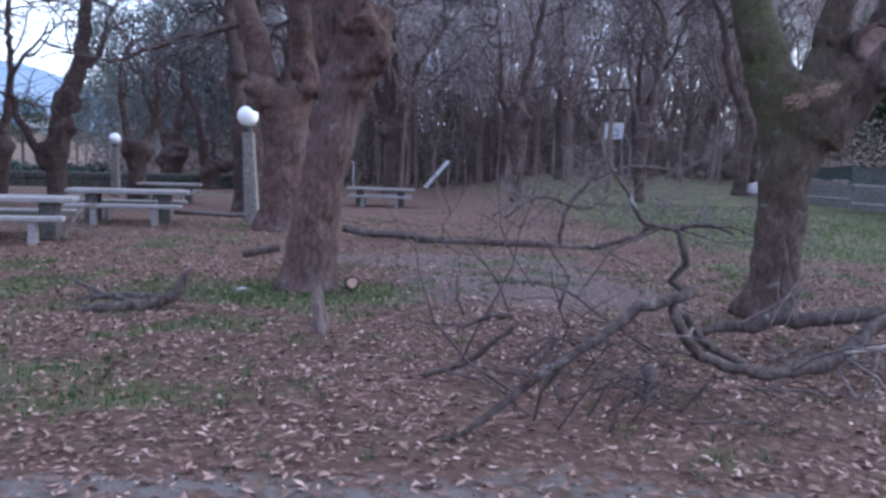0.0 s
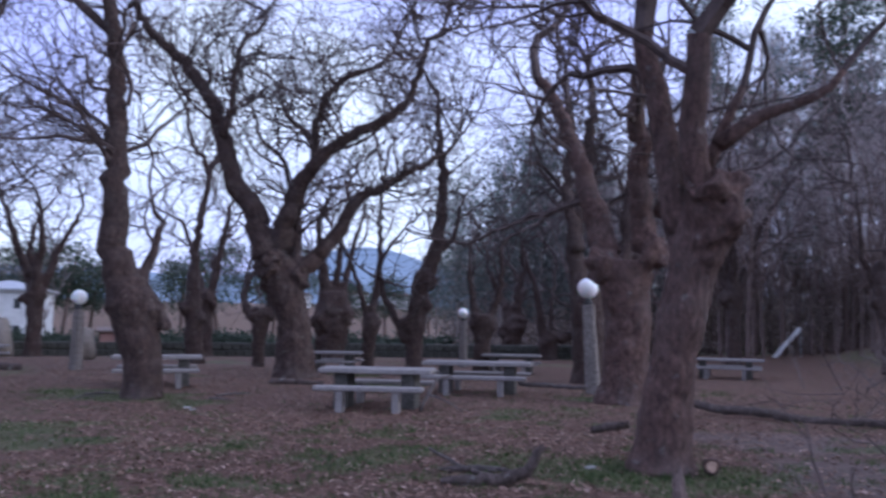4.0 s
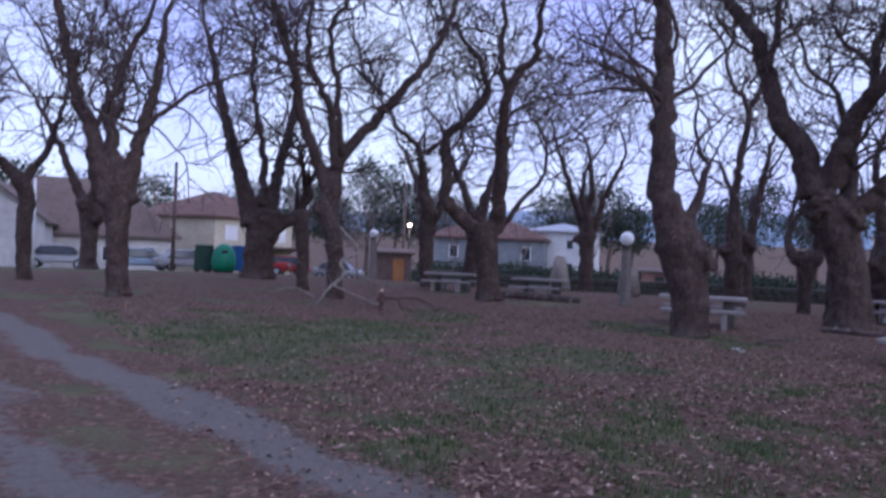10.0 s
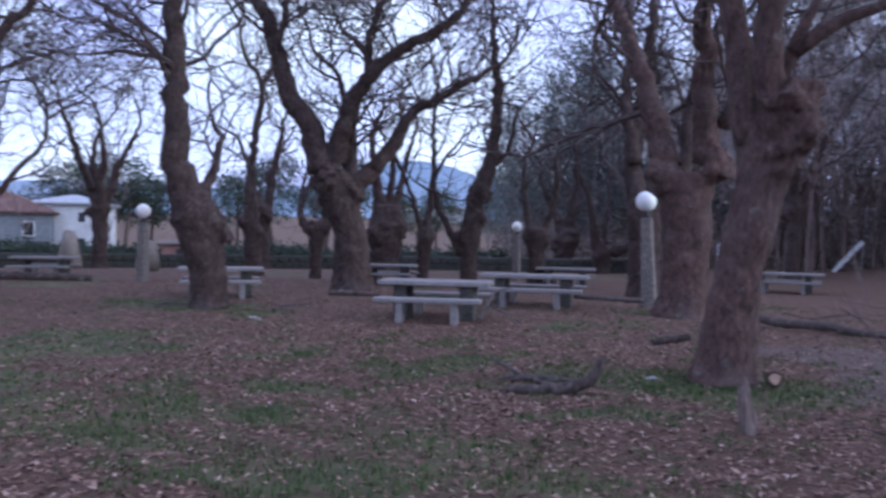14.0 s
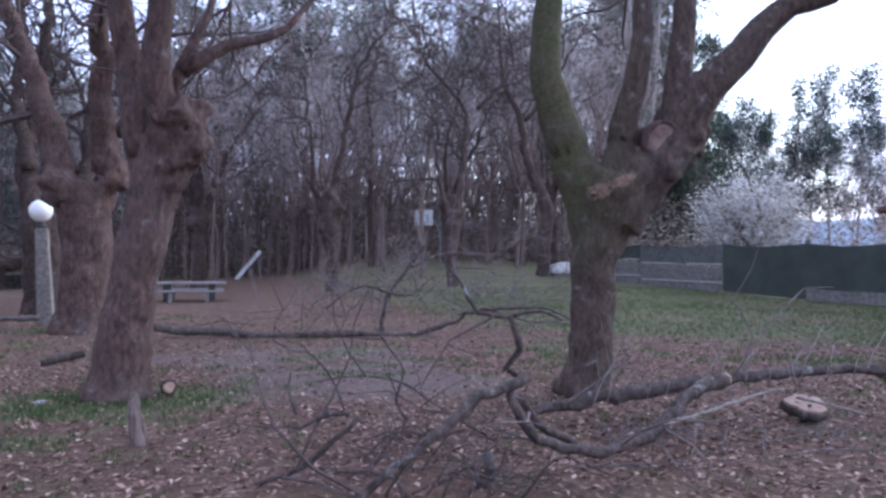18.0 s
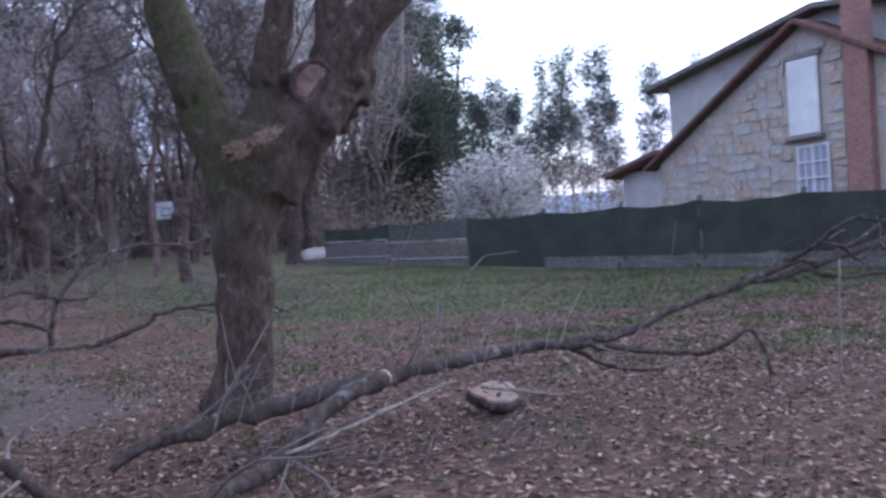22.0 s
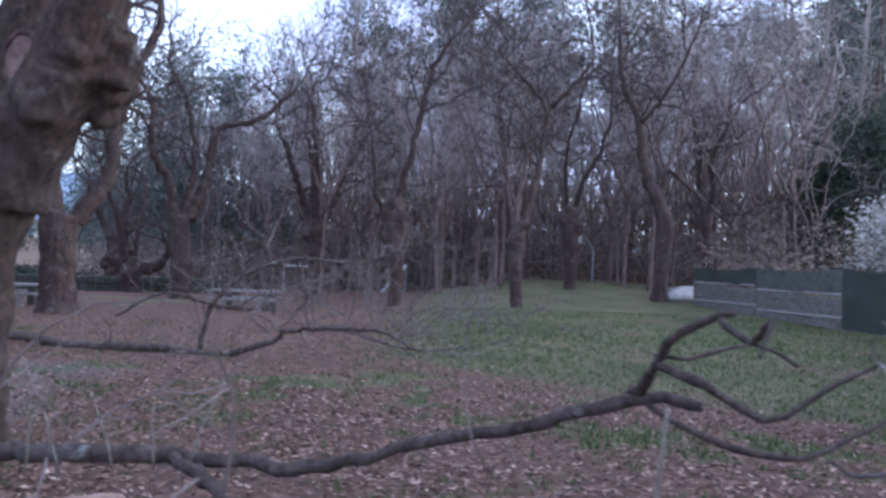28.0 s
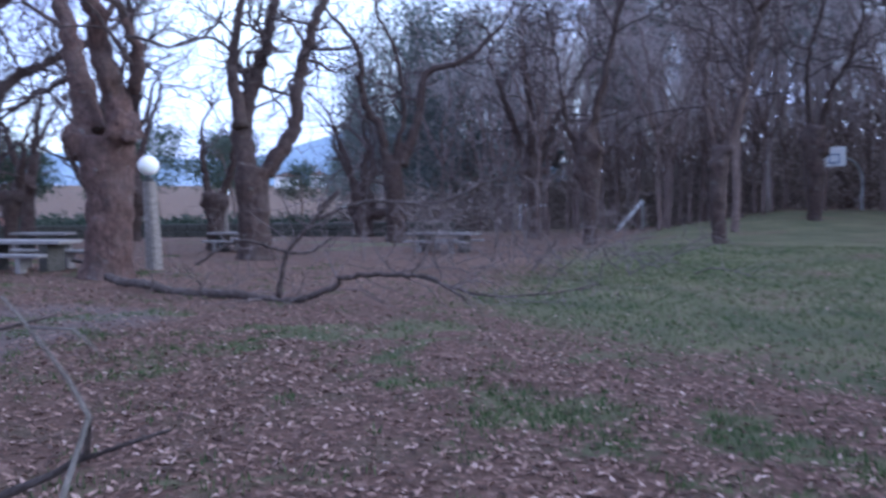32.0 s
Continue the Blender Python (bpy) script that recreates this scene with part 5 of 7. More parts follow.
def globe_lamp(x, y, height=2.32, globe=0.22, lean=0.0):
    t = thing("globe_lamp", "white globe lamp on a squared granite post", "lamp", "globe lamps", (x, y, ground_z(x, y)))
    t.matrix_basis = pose(x, y, ground_z(x, y), 0, lean, 0)
    top = height - globe * 1.55
    bm = bmesh.new()
    bmesh.ops.create_cube(bm, size=1.0)
    for v in bm.verts:
        s = 0.125 if v.co.z > 0 else 0.16
        v.co = Vector((math.copysign(s, v.co.x), math.copysign(s, v.co.y), top if v.co.z > 0 else -0.05))
    bmesh.ops.bevel(bm, geom=bm.edges[:], offset=0.03, segments=2, affect="EDGES")
    bmesh.ops.subdivide_edges(bm, edges=[e for e in bm.edges if e.calc_length() > 0.8], cuts=5)
    part("post", rough(bm, 0.015, 3, x), POST_STONE, t, "rough squared granite post")
    part("collar", lathe([(0.10, 0), (0.11, 0.04), (0.07, 0.10), (0.07, 0.16)], 14, (0, 0, top)), DARK_METAL, t, smooth=True)
    gl = bmesh.new()
    bmesh.ops.create_uvsphere(gl, u_segments=24, v_segments=14, radius=globe)
    bmesh.ops.translate(gl, verts=gl.verts, vec=(0, 0, height))
    part("globe", gl, OPAL, t, "white opal globe", True)
    return t


globe_lamp(-4.69, 19.66, 2.56, 0.25, -2.7)
globe_lamp(-13.3, 32.6, 2.33)
globe_lamp(-20.9, 19.0, 2.28, 0.24)
globe_lamp(-40.2, 18.6, 2.5)

# ---------------------------------------------------------------- fallen branches and stumps


def fallen(name, label, limbs, seed, bark=None, twig=None, detail=0.5, levels=2, cut=None, group="fallen branches", reach=0.6):
    """A fallen branch: each limb a line of (x, y, height, radius); smaller twigs grow from them."""
    bark, twig = bark or BARK, twig or TWIG
    rng = random.Random(seed)
    first = limbs[0][0]
    t = thing(name, label, "branch", group, (first[0], first[1], 0))
    here = Vector((first[0], first[1], 0))
    tw = [Tubes(), Tubes(), Tubes()]
    for limb in limbs:
        gz = ground_z(first[0], first[1])
        line = smooth_line([Vector(q[:3]) - here + Vector((0, 0, gz)) for q in limb], 0.09)
        n = len(line)
        m = len(limb) - 1
        for k in range(1, n - 1):
            w = min(0.016, 0.30 * limb[min(k * m // n, m)][3])
            line[k] += Vector((rng.gauss(0, w), rng.gauss(0, w), rng.gauss(0, w * 0.7)))
        rl = []
        for k in range(n):
            u = k / (n - 1) * m
            i = min(int(u), m - 1)
            rl.append(0.8 * (limb[i][3] + (limb[i + 1][3] - limb[i][3]) * (u - i)))
        tb = Tubes().add(line, rl, 12, 0.26, 9.0)
        raw_part("limb", tb.v, tb.f, bark, t, smooth=True)
        if levels:
            sprout(rng, tw, line, limb[-1][3] * 1.2, levels, detail / reach, 0.5, reach)
    joined = Tubes()
    for q in tw:
        n = len(joined.v)
        joined.v += [Vector((p.x, p.y, max(p.z, 0.01))) for p in q.v]
        joined.f += [tuple(i + n for i in f) for f in q.f]
    if joined.v:
        raw_part("crown", joined.v, joined.f, twig, t, kind="stuff")
    if cut:
        at, d, r = cut
        q = Vector(d).to_track_quat("Z", "Y").to_matrix().to_4x4()
        bm = lathe([(r * 0.98, -0.02), (r, 0.0), (r * 0.9, 0.012)], 14)
        bm.transform(Matrix.Translation(Vector(at) - here) @ q)
        part("sawn_end", rough(bm, 0.006, 14), CUT_WOOD, t, "pale freshly sawn end")
    return t


fallen("fallen_branch", "long fallen oak limb forking over the leaf litter", [[(2.10, 6.72, 0.10, 0.030), (2.30, 6.75, 0.20, 0.055), (2.66, 6.75, 0.25, 0.074), (3.04, 6.75, 0.31, 0.081), (3.50, 6.75, 0.36, 0.076), (3.80, 6.75, 0.40, 0.072), (4.28, 6.75, 0.43, 0.065), (4.70, 6.75, 0.45, 0.062), (5.09, 6.75, 0.47, 0.058), (5.43, 6.75, 0.49, 0.054)],
    [(5.45, 6.70, 0.49, 0.043), (5.78, 6.30, 0.46, 0.038), (6.03, 5.99, 0.42, 0.032), (6.28, 5.69, 0.43, 0.027), (6.46, 5.46, 0.59, 0.024), (6.54, 5.37, 0.25, 0.016)],
    [(5.60, 6.63, 0.46, 0.027), (5.95, 6.42, 0.26, 0.025), (6.29, 6.22, 0.22, 0.017)]], 51, BARK_FALLEN, TWIG_MID, 0.6)
fallen("fallen_branch", "thick fallen limb with a fresh orange sawn end", [[(3.75, 6.19, 0.51, 0.076), (3.35, 5.97, 0.47, 0.071), (3.08, 5.82, 0.37, 0.066), (2.82, 5.68, 0.21, 0.062), (2.50, 5.50, 0.19, 0.055), (2.26, 5.37, 0.19, 0.046), (1.93, 5.19, 0.32, 0.040), (1.79, 5.11, 0.39, 0.036), (1.62, 5.02, 0.52, 0.031), (1.53, 4.97, 0.65, 0.031)]], 52, BARK_FALLEN, TWIG_MID, 0.6, cut=((3.77, 6.2, 0.52), (0.9, 0.5, 0.1), 0.056))
fallen("fallen_branch", "smooth grey fallen branch propped up with dark crooked shoots", [[(1.52, 4.83, 0.81, 0.047), (1.17, 4.71, 0.70, 0.041), (0.93, 4.62, 0.55, 0.039), (0.72, 4.55, 0.43, 0.037), (0.40, 4.44, 0.21, 0.033), (0.15, 4.35, 0.04, 0.026), (0.03, 4.31, 0.01, 0.019)],
    [(1.49, 4.84, 0.80, 0.032), (1.40, 4.87, 0.86, 0.029), (1.47, 4.85, 0.97, 0.025), (1.40, 4.87, 1.18, 0.021), (1.22, 4.92, 1.21, 0.020), (1.13, 4.95, 1.39, 0.016), (1.01, 4.99, 1.54, 0.011)],
    [(1.40, 4.87, 1.18, 0.016), (1.60, 4.80, 1.22, 0.012), (1.73, 4.77, 1.16, 0.009)],
    [(1.40, 4.81, 0.77, 0.036), (1.44, 4.81, 0.60, 0.036), (1.60, 4.85, 0.41, 0.038), (1.87, 4.90, 0.32, 0.042), (2.06, 4.94, 0.28, 0.042), (2.21, 4.97, 0.33, 0.047)]], 53, BARK_FALLEN, TWIG, 0.45)
fallen("fallen_branch", "short bleached grey piece of branch", [[(1.39, 5.30, 0.23, 0.047), (1.43, 5.29, 0.03, 0.056), (1.40, 5.30, 0.04, 0.060), (1.33, 5.32, 0.03, 0.053)]], 54, BARK_GREY, TWIG_MID, 0.0, 0)
fallen("fallen_branch", "tangle of thin dark twigs and broken sticks", [[(-0.11, 5.62, 0.02, 0.020), (0.21, 5.60, 0.14, 0.025), (0.40, 5.59, 0.31, 0.028), (0.55, 5.59, 0.44, 0.022)],
    [(0.50, 5.59, 0.48, 0.019), (0.36, 5.60, 0.47, 0.025), (0.16, 5.61, 0.39, 0.022), (0.08, 5.61, 0.41, 0.012)],
    [(0.98, 5.99, 0.32, 0.010), (0.89, 6.00, 0.48, 0.017), (0.95, 5.99, 0.68, 0.013), (0.85, 6.01, 0.85, 0.010), (0.74, 6.02, 1.01, 0.007)],
    [(1.57, 5.90, 0.20, 0.014), (1.19, 5.96, 0.44, 0.013), (0.93, 6.00, 0.61, 0.010), (0.59, 6.05, 0.66, 0.009), (0.29, 6.09, 0.62, 0.007)],
    [(0.18, 6.34, 0.33, 0.012), (0.12, 6.35, 0.51, 0.011), (0.13, 6.34, 0.65, 0.007)],
    [(0.56, 6.30, 0.30, 0.011), (0.44, 6.32, 0.61, 0.009), (0.21, 6.34, 0.87, 0.007)]], 55, BARK_FALLEN, TWIG, 0.6)
fallen("fallen_branch", "thin bleached stick lying across the fallen limb", [[(2.89, 5.64, 0.29, 0.014), (3.35, 5.82, 0.33, 0.016), (3.73, 5.97, 0.37, 0.017), (4.16, 6.15, 0.41, 0.016), (4.32, 6.21, 0.41, 0.014)],
    [(4.74, 6.57, 0.26, 0.018), (5.26, 6.67, 0.13, 0.016), (5.74, 6.77, 0.01, 0.011)]], 56, PALE_STICK, TWIG_MID, 0.2, 1)
fallen("fallen_branch", "curled grey-brown piece of branch among dead twigs", [[(-3.52, 7.80, 0.03, 0.050), (-3.27, 7.86, 0.05, 0.074), (-3.00, 7.97, 0.06, 0.088), (-2.80, 8.05, 0.10, 0.085), (-2.66, 8.13, 0.24, 0.070), (-2.56, 8.18, 0.40, 0.045)], [(-3.10, 7.95, 0.08, 0.035), (-3.34, 8.12, 0.12, 0.030), (-3.62, 8.22, 0.04, 0.018)]], 57, BARK_FALLEN, TWIG_MID, 0.0, 0)
fallen("fallen_branch", "heap of thin pale dead twigs", [[(-3.94, 8.41, 0.25, 0.019), (-3.58, 8.52, 0.06, 0.029), (-3.22, 8.62, 0.02, 0.032)],
    [(-3.70, 8.48, 0.01, 0.016), (-3.82, 8.44, 0.03, 0.023), (-3.35, 8.59, 0.06, 0.026), (-3.05, 8.68, 0.02, 0.026)]], 58, BARK_GREY, TWIG_MID, 0.9, 1)
fallen("fallen_log", "long fallen trunk with upright side branches and twigs", [[(-1.97, 15.65, 0.20, 0.093), (-1.29, 15.54, 0.12, 0.098), (-0.64, 15.45, 0.12, 0.103), (-0.20, 15.38, 0.04, 0.101), (0.64, 15.25, 0.03, 0.098), (1.54, 15.12, 0.07, 0.087), (2.33, 15.00, 0.03, 0.071), (2.80, 14.93, 0.06, 0.064), (3.54, 14.82, 0.30, 0.049), (3.90, 14.76, 0.49, 0.043), (5.15, 14.58, 0.54, 0.033), (5.85, 14.47, 0.27, 0.020)],
    [(2.21, 15.30, 0.04, 0.057), (2.26, 15.32, 0.33, 0.053), (2.34, 15.35, 0.74, 0.048), (2.73, 15.51, 1.26, 0.040), (3.13, 15.66, 1.74, 0.032), (2.80, 15.54, 1.45, 0.020)],
    [(2.83, 15.48, 1.31, 0.032), (3.58, 15.75, 1.57, 0.037), (4.65, 16.13, 1.56, 0.028), (5.37, 16.39, 1.85, 0.020), (6.11, 16.65, 2.13, 0.013)],
    [(4.40, 15.70, 0.45, 0.028), (5.13, 15.87, 0.24, 0.028), (5.63, 16.00, 0.14, 0.020), (6.51, 16.21, 0.20, 0.016), (7.16, 16.37, 0.34, 0.012)],
    [(1.11, 14.63, 0.59, 0.028), (1.77, 14.91, 0.96, 0.031), (2.65, 15.27, 0.76, 0.031), (3.13, 15.47, 1.00, 0.020)]], 59, BARK_FALLEN, TWIG_MID, 1.3)
fallen("fallen_branch", "raised end of a fallen limb with crooked forks", [[(5.40, 6.75, 0.48, 0.051), (6.17, 6.60, 0.50, 0.045), (6.51, 6.57, 0.59, 0.043), (6.86, 6.45, 0.72, 0.040), (7.11, 6.34, 0.78, 0.038), (7.38, 6.21, 0.89, 0.037), (7.66, 6.07, 1.00, 0.036), (7.86, 5.99, 1.02, 0.037), (7.92, 5.97, 1.00, 0.030)],
    [(7.66, 6.09, 1.02, 0.032), (7.69, 5.87, 1.12, 0.028), (7.71, 5.72, 1.22, 0.025), (7.75, 5.62, 1.31, 0.022), (7.86, 5.50, 1.385, 0.020), (7.90, 5.46, 1.40, 0.012)],
    [(7.86, 5.50, 1.38, 0.016), (7.86, 5.32, 1.34, 0.015), (7.87, 5.17, 1.33, 0.014), (7.85, 4.92, 1.40, 0.013), (7.80, 4.86, 1.31, 0.009)],
    [(8.42, 5.58, 1.235, 0.007), (8.47, 5.74, 1.25, 0.006), (8.48, 5.78, 1.30, 0.005), (8.58, 5.85, 1.33, 0.003)],
    [(7.70, 5.74, 1.18, 0.024), (7.80, 5.63, 1.15, 0.024), (7.92, 5.64, 1.08, 0.022), (8.06, 5.66, 1.01, 0.018), (8.14, 5.65, 1.03, 0.016), (8.32, 5.60, 1.18, 0.014), (8.42, 5.58, 1.235, 0.012), (8.53, 5.60, 1.24, 0.006)],
    [(7.70, 6.05, 1.00, 0.019), (7.84, 5.90, 0.92, 0.017), (8.00, 5.82, 0.875, 0.016), (8.25, 5.79, 0.85, 0.015), (8.45, 5.83, 0.93, 0.013), (8.63, 5.87, 1.03, 0.011), (8.68, 5.84, 1.12, 0.008)],
    [(8.60, 5.86, 1.01, 0.007), (8.72, 5.88, 1.06, 0.006), (8.84, 5.90, 1.10, 0.004)],
    [(7.68, 5.72, 1.22, 0.010), (7.81, 5.74, 1.21, 0.010), (8.06, 5.78, 1.27, 0.009), (8.24, 5.84, 1.19, 0.009)]], 60, BARK_FALLEN, TWIG_MID, 0.0, 0)
fallen("fallen_branch", "pale leaning sticks with flaking bark", [[(7.71, 5.59, 1.04, 0.009), (7.70, 5.59, 0.89, 0.011), (7.68, 5.59, 0.73, 0.011), (7.66, 5.58, 0.40, 0.011), (7.63, 5.57, 0.01, 0.010)],
    [(8.42, 5.58, 1.23, 0.011), (8.56, 5.42, 1.10, 0.013), (8.69, 5.33, 0.92, 0.013), (8.78, 5.25, 0.70, 0.012), (8.93, 5.12, 0.36, 0.012), (9.08, 5.02, 0.01, 0.010)],
    [(8.52, 5.77, 1.37, 0.004), (8.60, 5.79, 1.28, 0.006), (8.68, 5.84, 1.12, 0.009), (8.71, 5.77, 1.04, 0.010), (8.74, 5.68, 0.90, 0.010), (8.76, 5.58, 0.65, 0.009), (8.78, 5.50, 0.30, 0.009), (8.80, 5.45, 0.01, 0.008)],
    [(8.60, 5.77, 1.31, 0.004), (8.70, 5.79, 1.31, 0.003), (8.78, 5.80, 1.25, 0.002)]], 61, PALE_STICK, TWIG_MID, 0.0, 0)
fallen("fallen_branch", "thin dead sticks lying in the grass", [[(8.24, 5.51, 0.90, 0.007), (8.31, 5.50, 0.85, 0.008), (8.53, 5.47, 0.89, 0.007), (8.70, 5.46, 0.84, 0.006)],
    [(8.36, 5.69, 0.81, 0.006), (8.59, 5.67, 0.83, 0.007), (8.85, 5.65, 0.76, 0.006)]], 62, BARK_GREY, TWIG_MID, 0.2, 1)
fallen("fallen_branch", "fallen branch lying in front of the green fence", [[(14.92, 12.83, 0.08, 0.132), (15.49, 12.61, 0.10, 0.120), (16.25, 12.30, 0.27, 0.109), (17.29, 11.88, 0.55, 0.098), (18.35, 11.46, 0.84, 0.087)],
    [(16.13, 12.35, 0.29, 0.061), (16.83, 12.07, 0.03, 0.056), (17.81, 11.68, 0.03, 0.043), (18.31, 11.48, 0.02, 0.037)],
    [(16.78, 12.09, 0.48, 0.062), (17.58, 11.77, 0.91, 0.050), (18.52, 11.39, 1.59, 0.036)]], 63, BARK_FALLEN, TWIG, 0.9)
fallen("fallen_branch", "dark broken branch with a yellow torn stub", [[(-18.46, 8.69, 0.03, 0.070), (-18.47, 8.67, 0.30, 0.085), (-18.45, 8.70, 0.50, 0.080)],
    [(-18.47, 8.67, 0.36, 0.060), (-18.30, 9.05, 0.34, 0.055), (-18.12, 9.45, 0.36, 0.045), (-17.95, 9.80, 0.22, 0.032), (-17.90, 9.95, 0.05, 0.022)],
    [(-18.30, 9.05, 0.34, 0.030), (-18.25, 9.20, 0.05, 0.020)]], 64, BARK, TWIG_MID, 0.8, cut=((-18.45, 8.70, 0.51), (0.5, -0.5, 0.8), 0.065))
fallen("fallen_branch", "pale twisted split stem standing in a spray of grey twigs", [[(-20.30, 7.70, 0.01, 0.030), (-20.12, 7.95, 0.45, 0.045), (-19.95, 8.28, 0.80, 0.060), (-19.98, 8.22, 1.15, 0.055), (-19.80, 8.60, 1.45, 0.050), (-19.92, 8.35, 1.85, 0.040), (-20.02, 8.15, 2.10, 0.022)],
    [(-19.85, 8.50, 1.40, 0.032), (-19.70, 8.80, 1.65, 0.026), (-19.72, 8.78, 2.00, 0.014)],
    [(-20.05, 8.05, 0.55, 0.030), (-19.73, 8.72, 0.23, 0.040), (-19.47, 9.26, 0.03, 0.028)],
    [(-20.30, 7.70, 0.20, 0.022), (-20.55, 7.15, 0.45, 0.016), (-20.80, 6.60, 0.30, 0.010)]], 644, PALE_STICK, TWIG_MID, 1.6)
for x, y, a, r in ((-13.6, 12.6, 25, 0.035), (-11.3, 13.9, 60, 0.030), (-11.0, 13.3, -20, 0.022), (-12.9, 11.6, 80, 0.018)):
    c, d = math.cos(radians(a)), math.sin(radians(a))
    fallen("fallen_stick", "short grey dead stick lying on the leaves", [[(x, y, 0.02, r), (x + 0.35 * c, y + 0.35 * d, 0.05, r * 0.9), (x + 0.75 * c - 0.06 * d, y + 0.75 * d + 0.06 * c, 0.03, r * 0.6)]], 700 + a, BARK_GREY, TWIG_MID, 0.6, 1, group="dead sticks")
fallen("fallen_log", "short log lying on the leaves", [[(-12.70, 17.74, 0.05, 0.091), (-12.22, 17.89, 0.06, 0.105), (-11.34, 18.15, 0.04, 0.074)]], 65, BARK_FALLEN, TWIG, 0.0, 0)
fallen("fallen_log", "dark logs lying beside the picnic table", [[(-24.36, 16.28, 0.11, 0.183), (-23.25, 16.95, 0.11, 0.180), (-21.83, 17.80, 0.08, 0.137)]], 66, BARK_FALLEN, TWIG, 0.0, 0)
fallen("fallen_log", "thin log lying beside the lamp post", [[(-6.21, 18.53, 0.22, 0.055), (-5.40, 18.61, 0.20, 0.068), (-4.59, 18.69, 0.19, 0.060)]], 67, BARK_GREY, TWIG, 0.0, 0)
fallen("fallen_log", "broken branch leaning at the foot of the big oak", [[(-2.54, 10.21, 0.31, 0.052), (-2.33, 10.25, 0.35, 0.066), (-2.10, 10.30, 0.40, 0.059)]], 68, BARK_FALLEN, TWIG, 0.0, 0)

# pale shoots standing up from the long limb, and thin dead twigs beside it
rp = random.Random(88)
for k in range(16):
    x = 2.7 + 0.19 * k + rp.uniform(-0.06, 0.06)
    y, z = 6.70 + rp.uniform(-0.25, 0.05), 0.26 + 0.07 * (x - 2.7)
    a, h = rp.uniform(-1.2, 1.2), rp.uniform(0.22, 0.55)
    dx, dy = 0.35 * h * math.sin(a), -0.25 * h * math.cos(a)
    fallen("dead_shoot", "thin pale dead shoot rising from the fallen limb", [[(x, y, z, 0.009), (x + dx * 0.5, y + dy * 0.4, z + h * 0.45, 0.008), (x + dx, y + dy, z + h * 0.75, 0.006), (x + dx * 1.5, y + dy * 1.3, z + h, 0.003)]], 800 + k, PALE_STICK, TWIG_MID, 0.6, 1, group="dead shoots", reach=0.22)
for k in range(14):
    x, y, a = rp.uniform(1.9, 4.6), rp.uniform(5.5, 6.5), rp.uniform(-0.5, 0.9)
    c, d, h = math.cos(a), math.sin(a), rp.uniform(0.03, 0.16)
    fallen("dead_twig", "thin grey dead twig on the leaves", [[(x, y, 0.02, 0.010), (x + 0.3 * c, y + 0.3 * d, h, 0.009), (x + 0.7 * c - 0.05 * d, y + 0.7 * d, h * 0.7, 0.006), (x + 1.0 * c, y + 1.0 * d + 0.06, 0.02, 0.004)]], 830 + k, BARK_GREY, TWIG_MID, 0.7, 1, group="dead twigs", reach=0.3)

for k in range(26):
    x, y, a = rp.uniform(0.45, 1.75), rp.uniform(4.5, 6.3), rp.uniform(-0.9, 2.4)
    c, d, h, r = math.cos(a), math.sin(a), rp.uniform(0.04, 0.30), rp.uniform(0.006, 0.013)
    fallen("dead_twig", "crooked dark dead twig on the leaves", [[(x, y, 0.02, r), (x + 0.22 * c, y + 0.22 * d, h, r * 0.9), (x + 0.45 * c - 0.08 * d, y + 0.45 * d + 0.05 * c, h * 0.8, r * 0.7), (x + 0.75 * c, y + 0.75 * d, h * 0.3, r * 0.4)]], 860 + k, BARK_FALLEN, TWIG, 1.2, 1, group="dead twigs", reach=0.35)
# broken branch at the end of the picnic table
fallen("fallen_branch", "broken grey branch leaning against the picnic table", [[(-6.35, 13.35, 0.02, 0.035), (-6.30, 13.60, 0.30, 0.040), (-6.22, 13.85, 0.55, 0.035), (-6.05, 14.10, 0.62, 0.022)], [(-6.30, 13.60, 0.30, 0.024), (-5.95, 13.55, 0.20, 0.018), (-5.55, 13.45, 0.03, 0.010)]], 890, BARK_GREY, TWIG_MID, 0.8, 1, reach=0.5)

# the fine top of a felled crown, lying as a grey thicket
rb2 = random.Random(303)
brush = thing("brush_heap", "grey thicket of fine dead twigs from a felled crown", "branches", at=(4.6, 21.5, ground_z(4.6, 21.5)))
tb = Tubes()
for _ in range(46):
    a = rb2.uniform(0, 6.28)
    p = Vector((rb2.gauss(0, 1.5), rb2.gauss(0, 0.9), rb2.uniform(0.0, 0.3)))
    d = Vector((0.9 * math.cos(a), 0.5 * math.sin(a), rb2.uniform(0.2, 1.1)))
    line = wander(rb2, p, d, rb2.uniform(1.0, 2.2), 0.2, 0.25, 0.01)
    stem = Tubes().add(line, [0.016 * (1 - 0.7 * k / (len(line) - 1)) for k in range(len(line))], 5)
    raw_part("stem", stem.v, stem.f, BARK_GREY, brush)
    for q in line[2:]:
        for _ in range(3):
            e = wander(rb2, q, Vector((rb2.gauss(0, 1), rb2.gauss(0, 0.8), rb2.gauss(0.4, 0.6))), rb2.uniform(0.4, 1.0), 0.25, 0.2, 0.0)
            tb.add(e, [0.0065 * (1 - 0.6 * k / (len(e) - 1)) for k in range(len(e))], 3, cap=False)
raw_part("brushwood", [Vector((v.x, v.y, max(v.z, 0.0))) for v in tb.v], tb.f, TWIG_MID, brush, kind="stuff")

# the slice of trunk
disc = thing("log_slice", "thick sawn slice of trunk with pale cut face and dark cracks", "log", at=(4.98, 6.78, ground_z(4.98, 6.78)))
LIE = pose(0, 0, 0.085, 17, -4, 20)


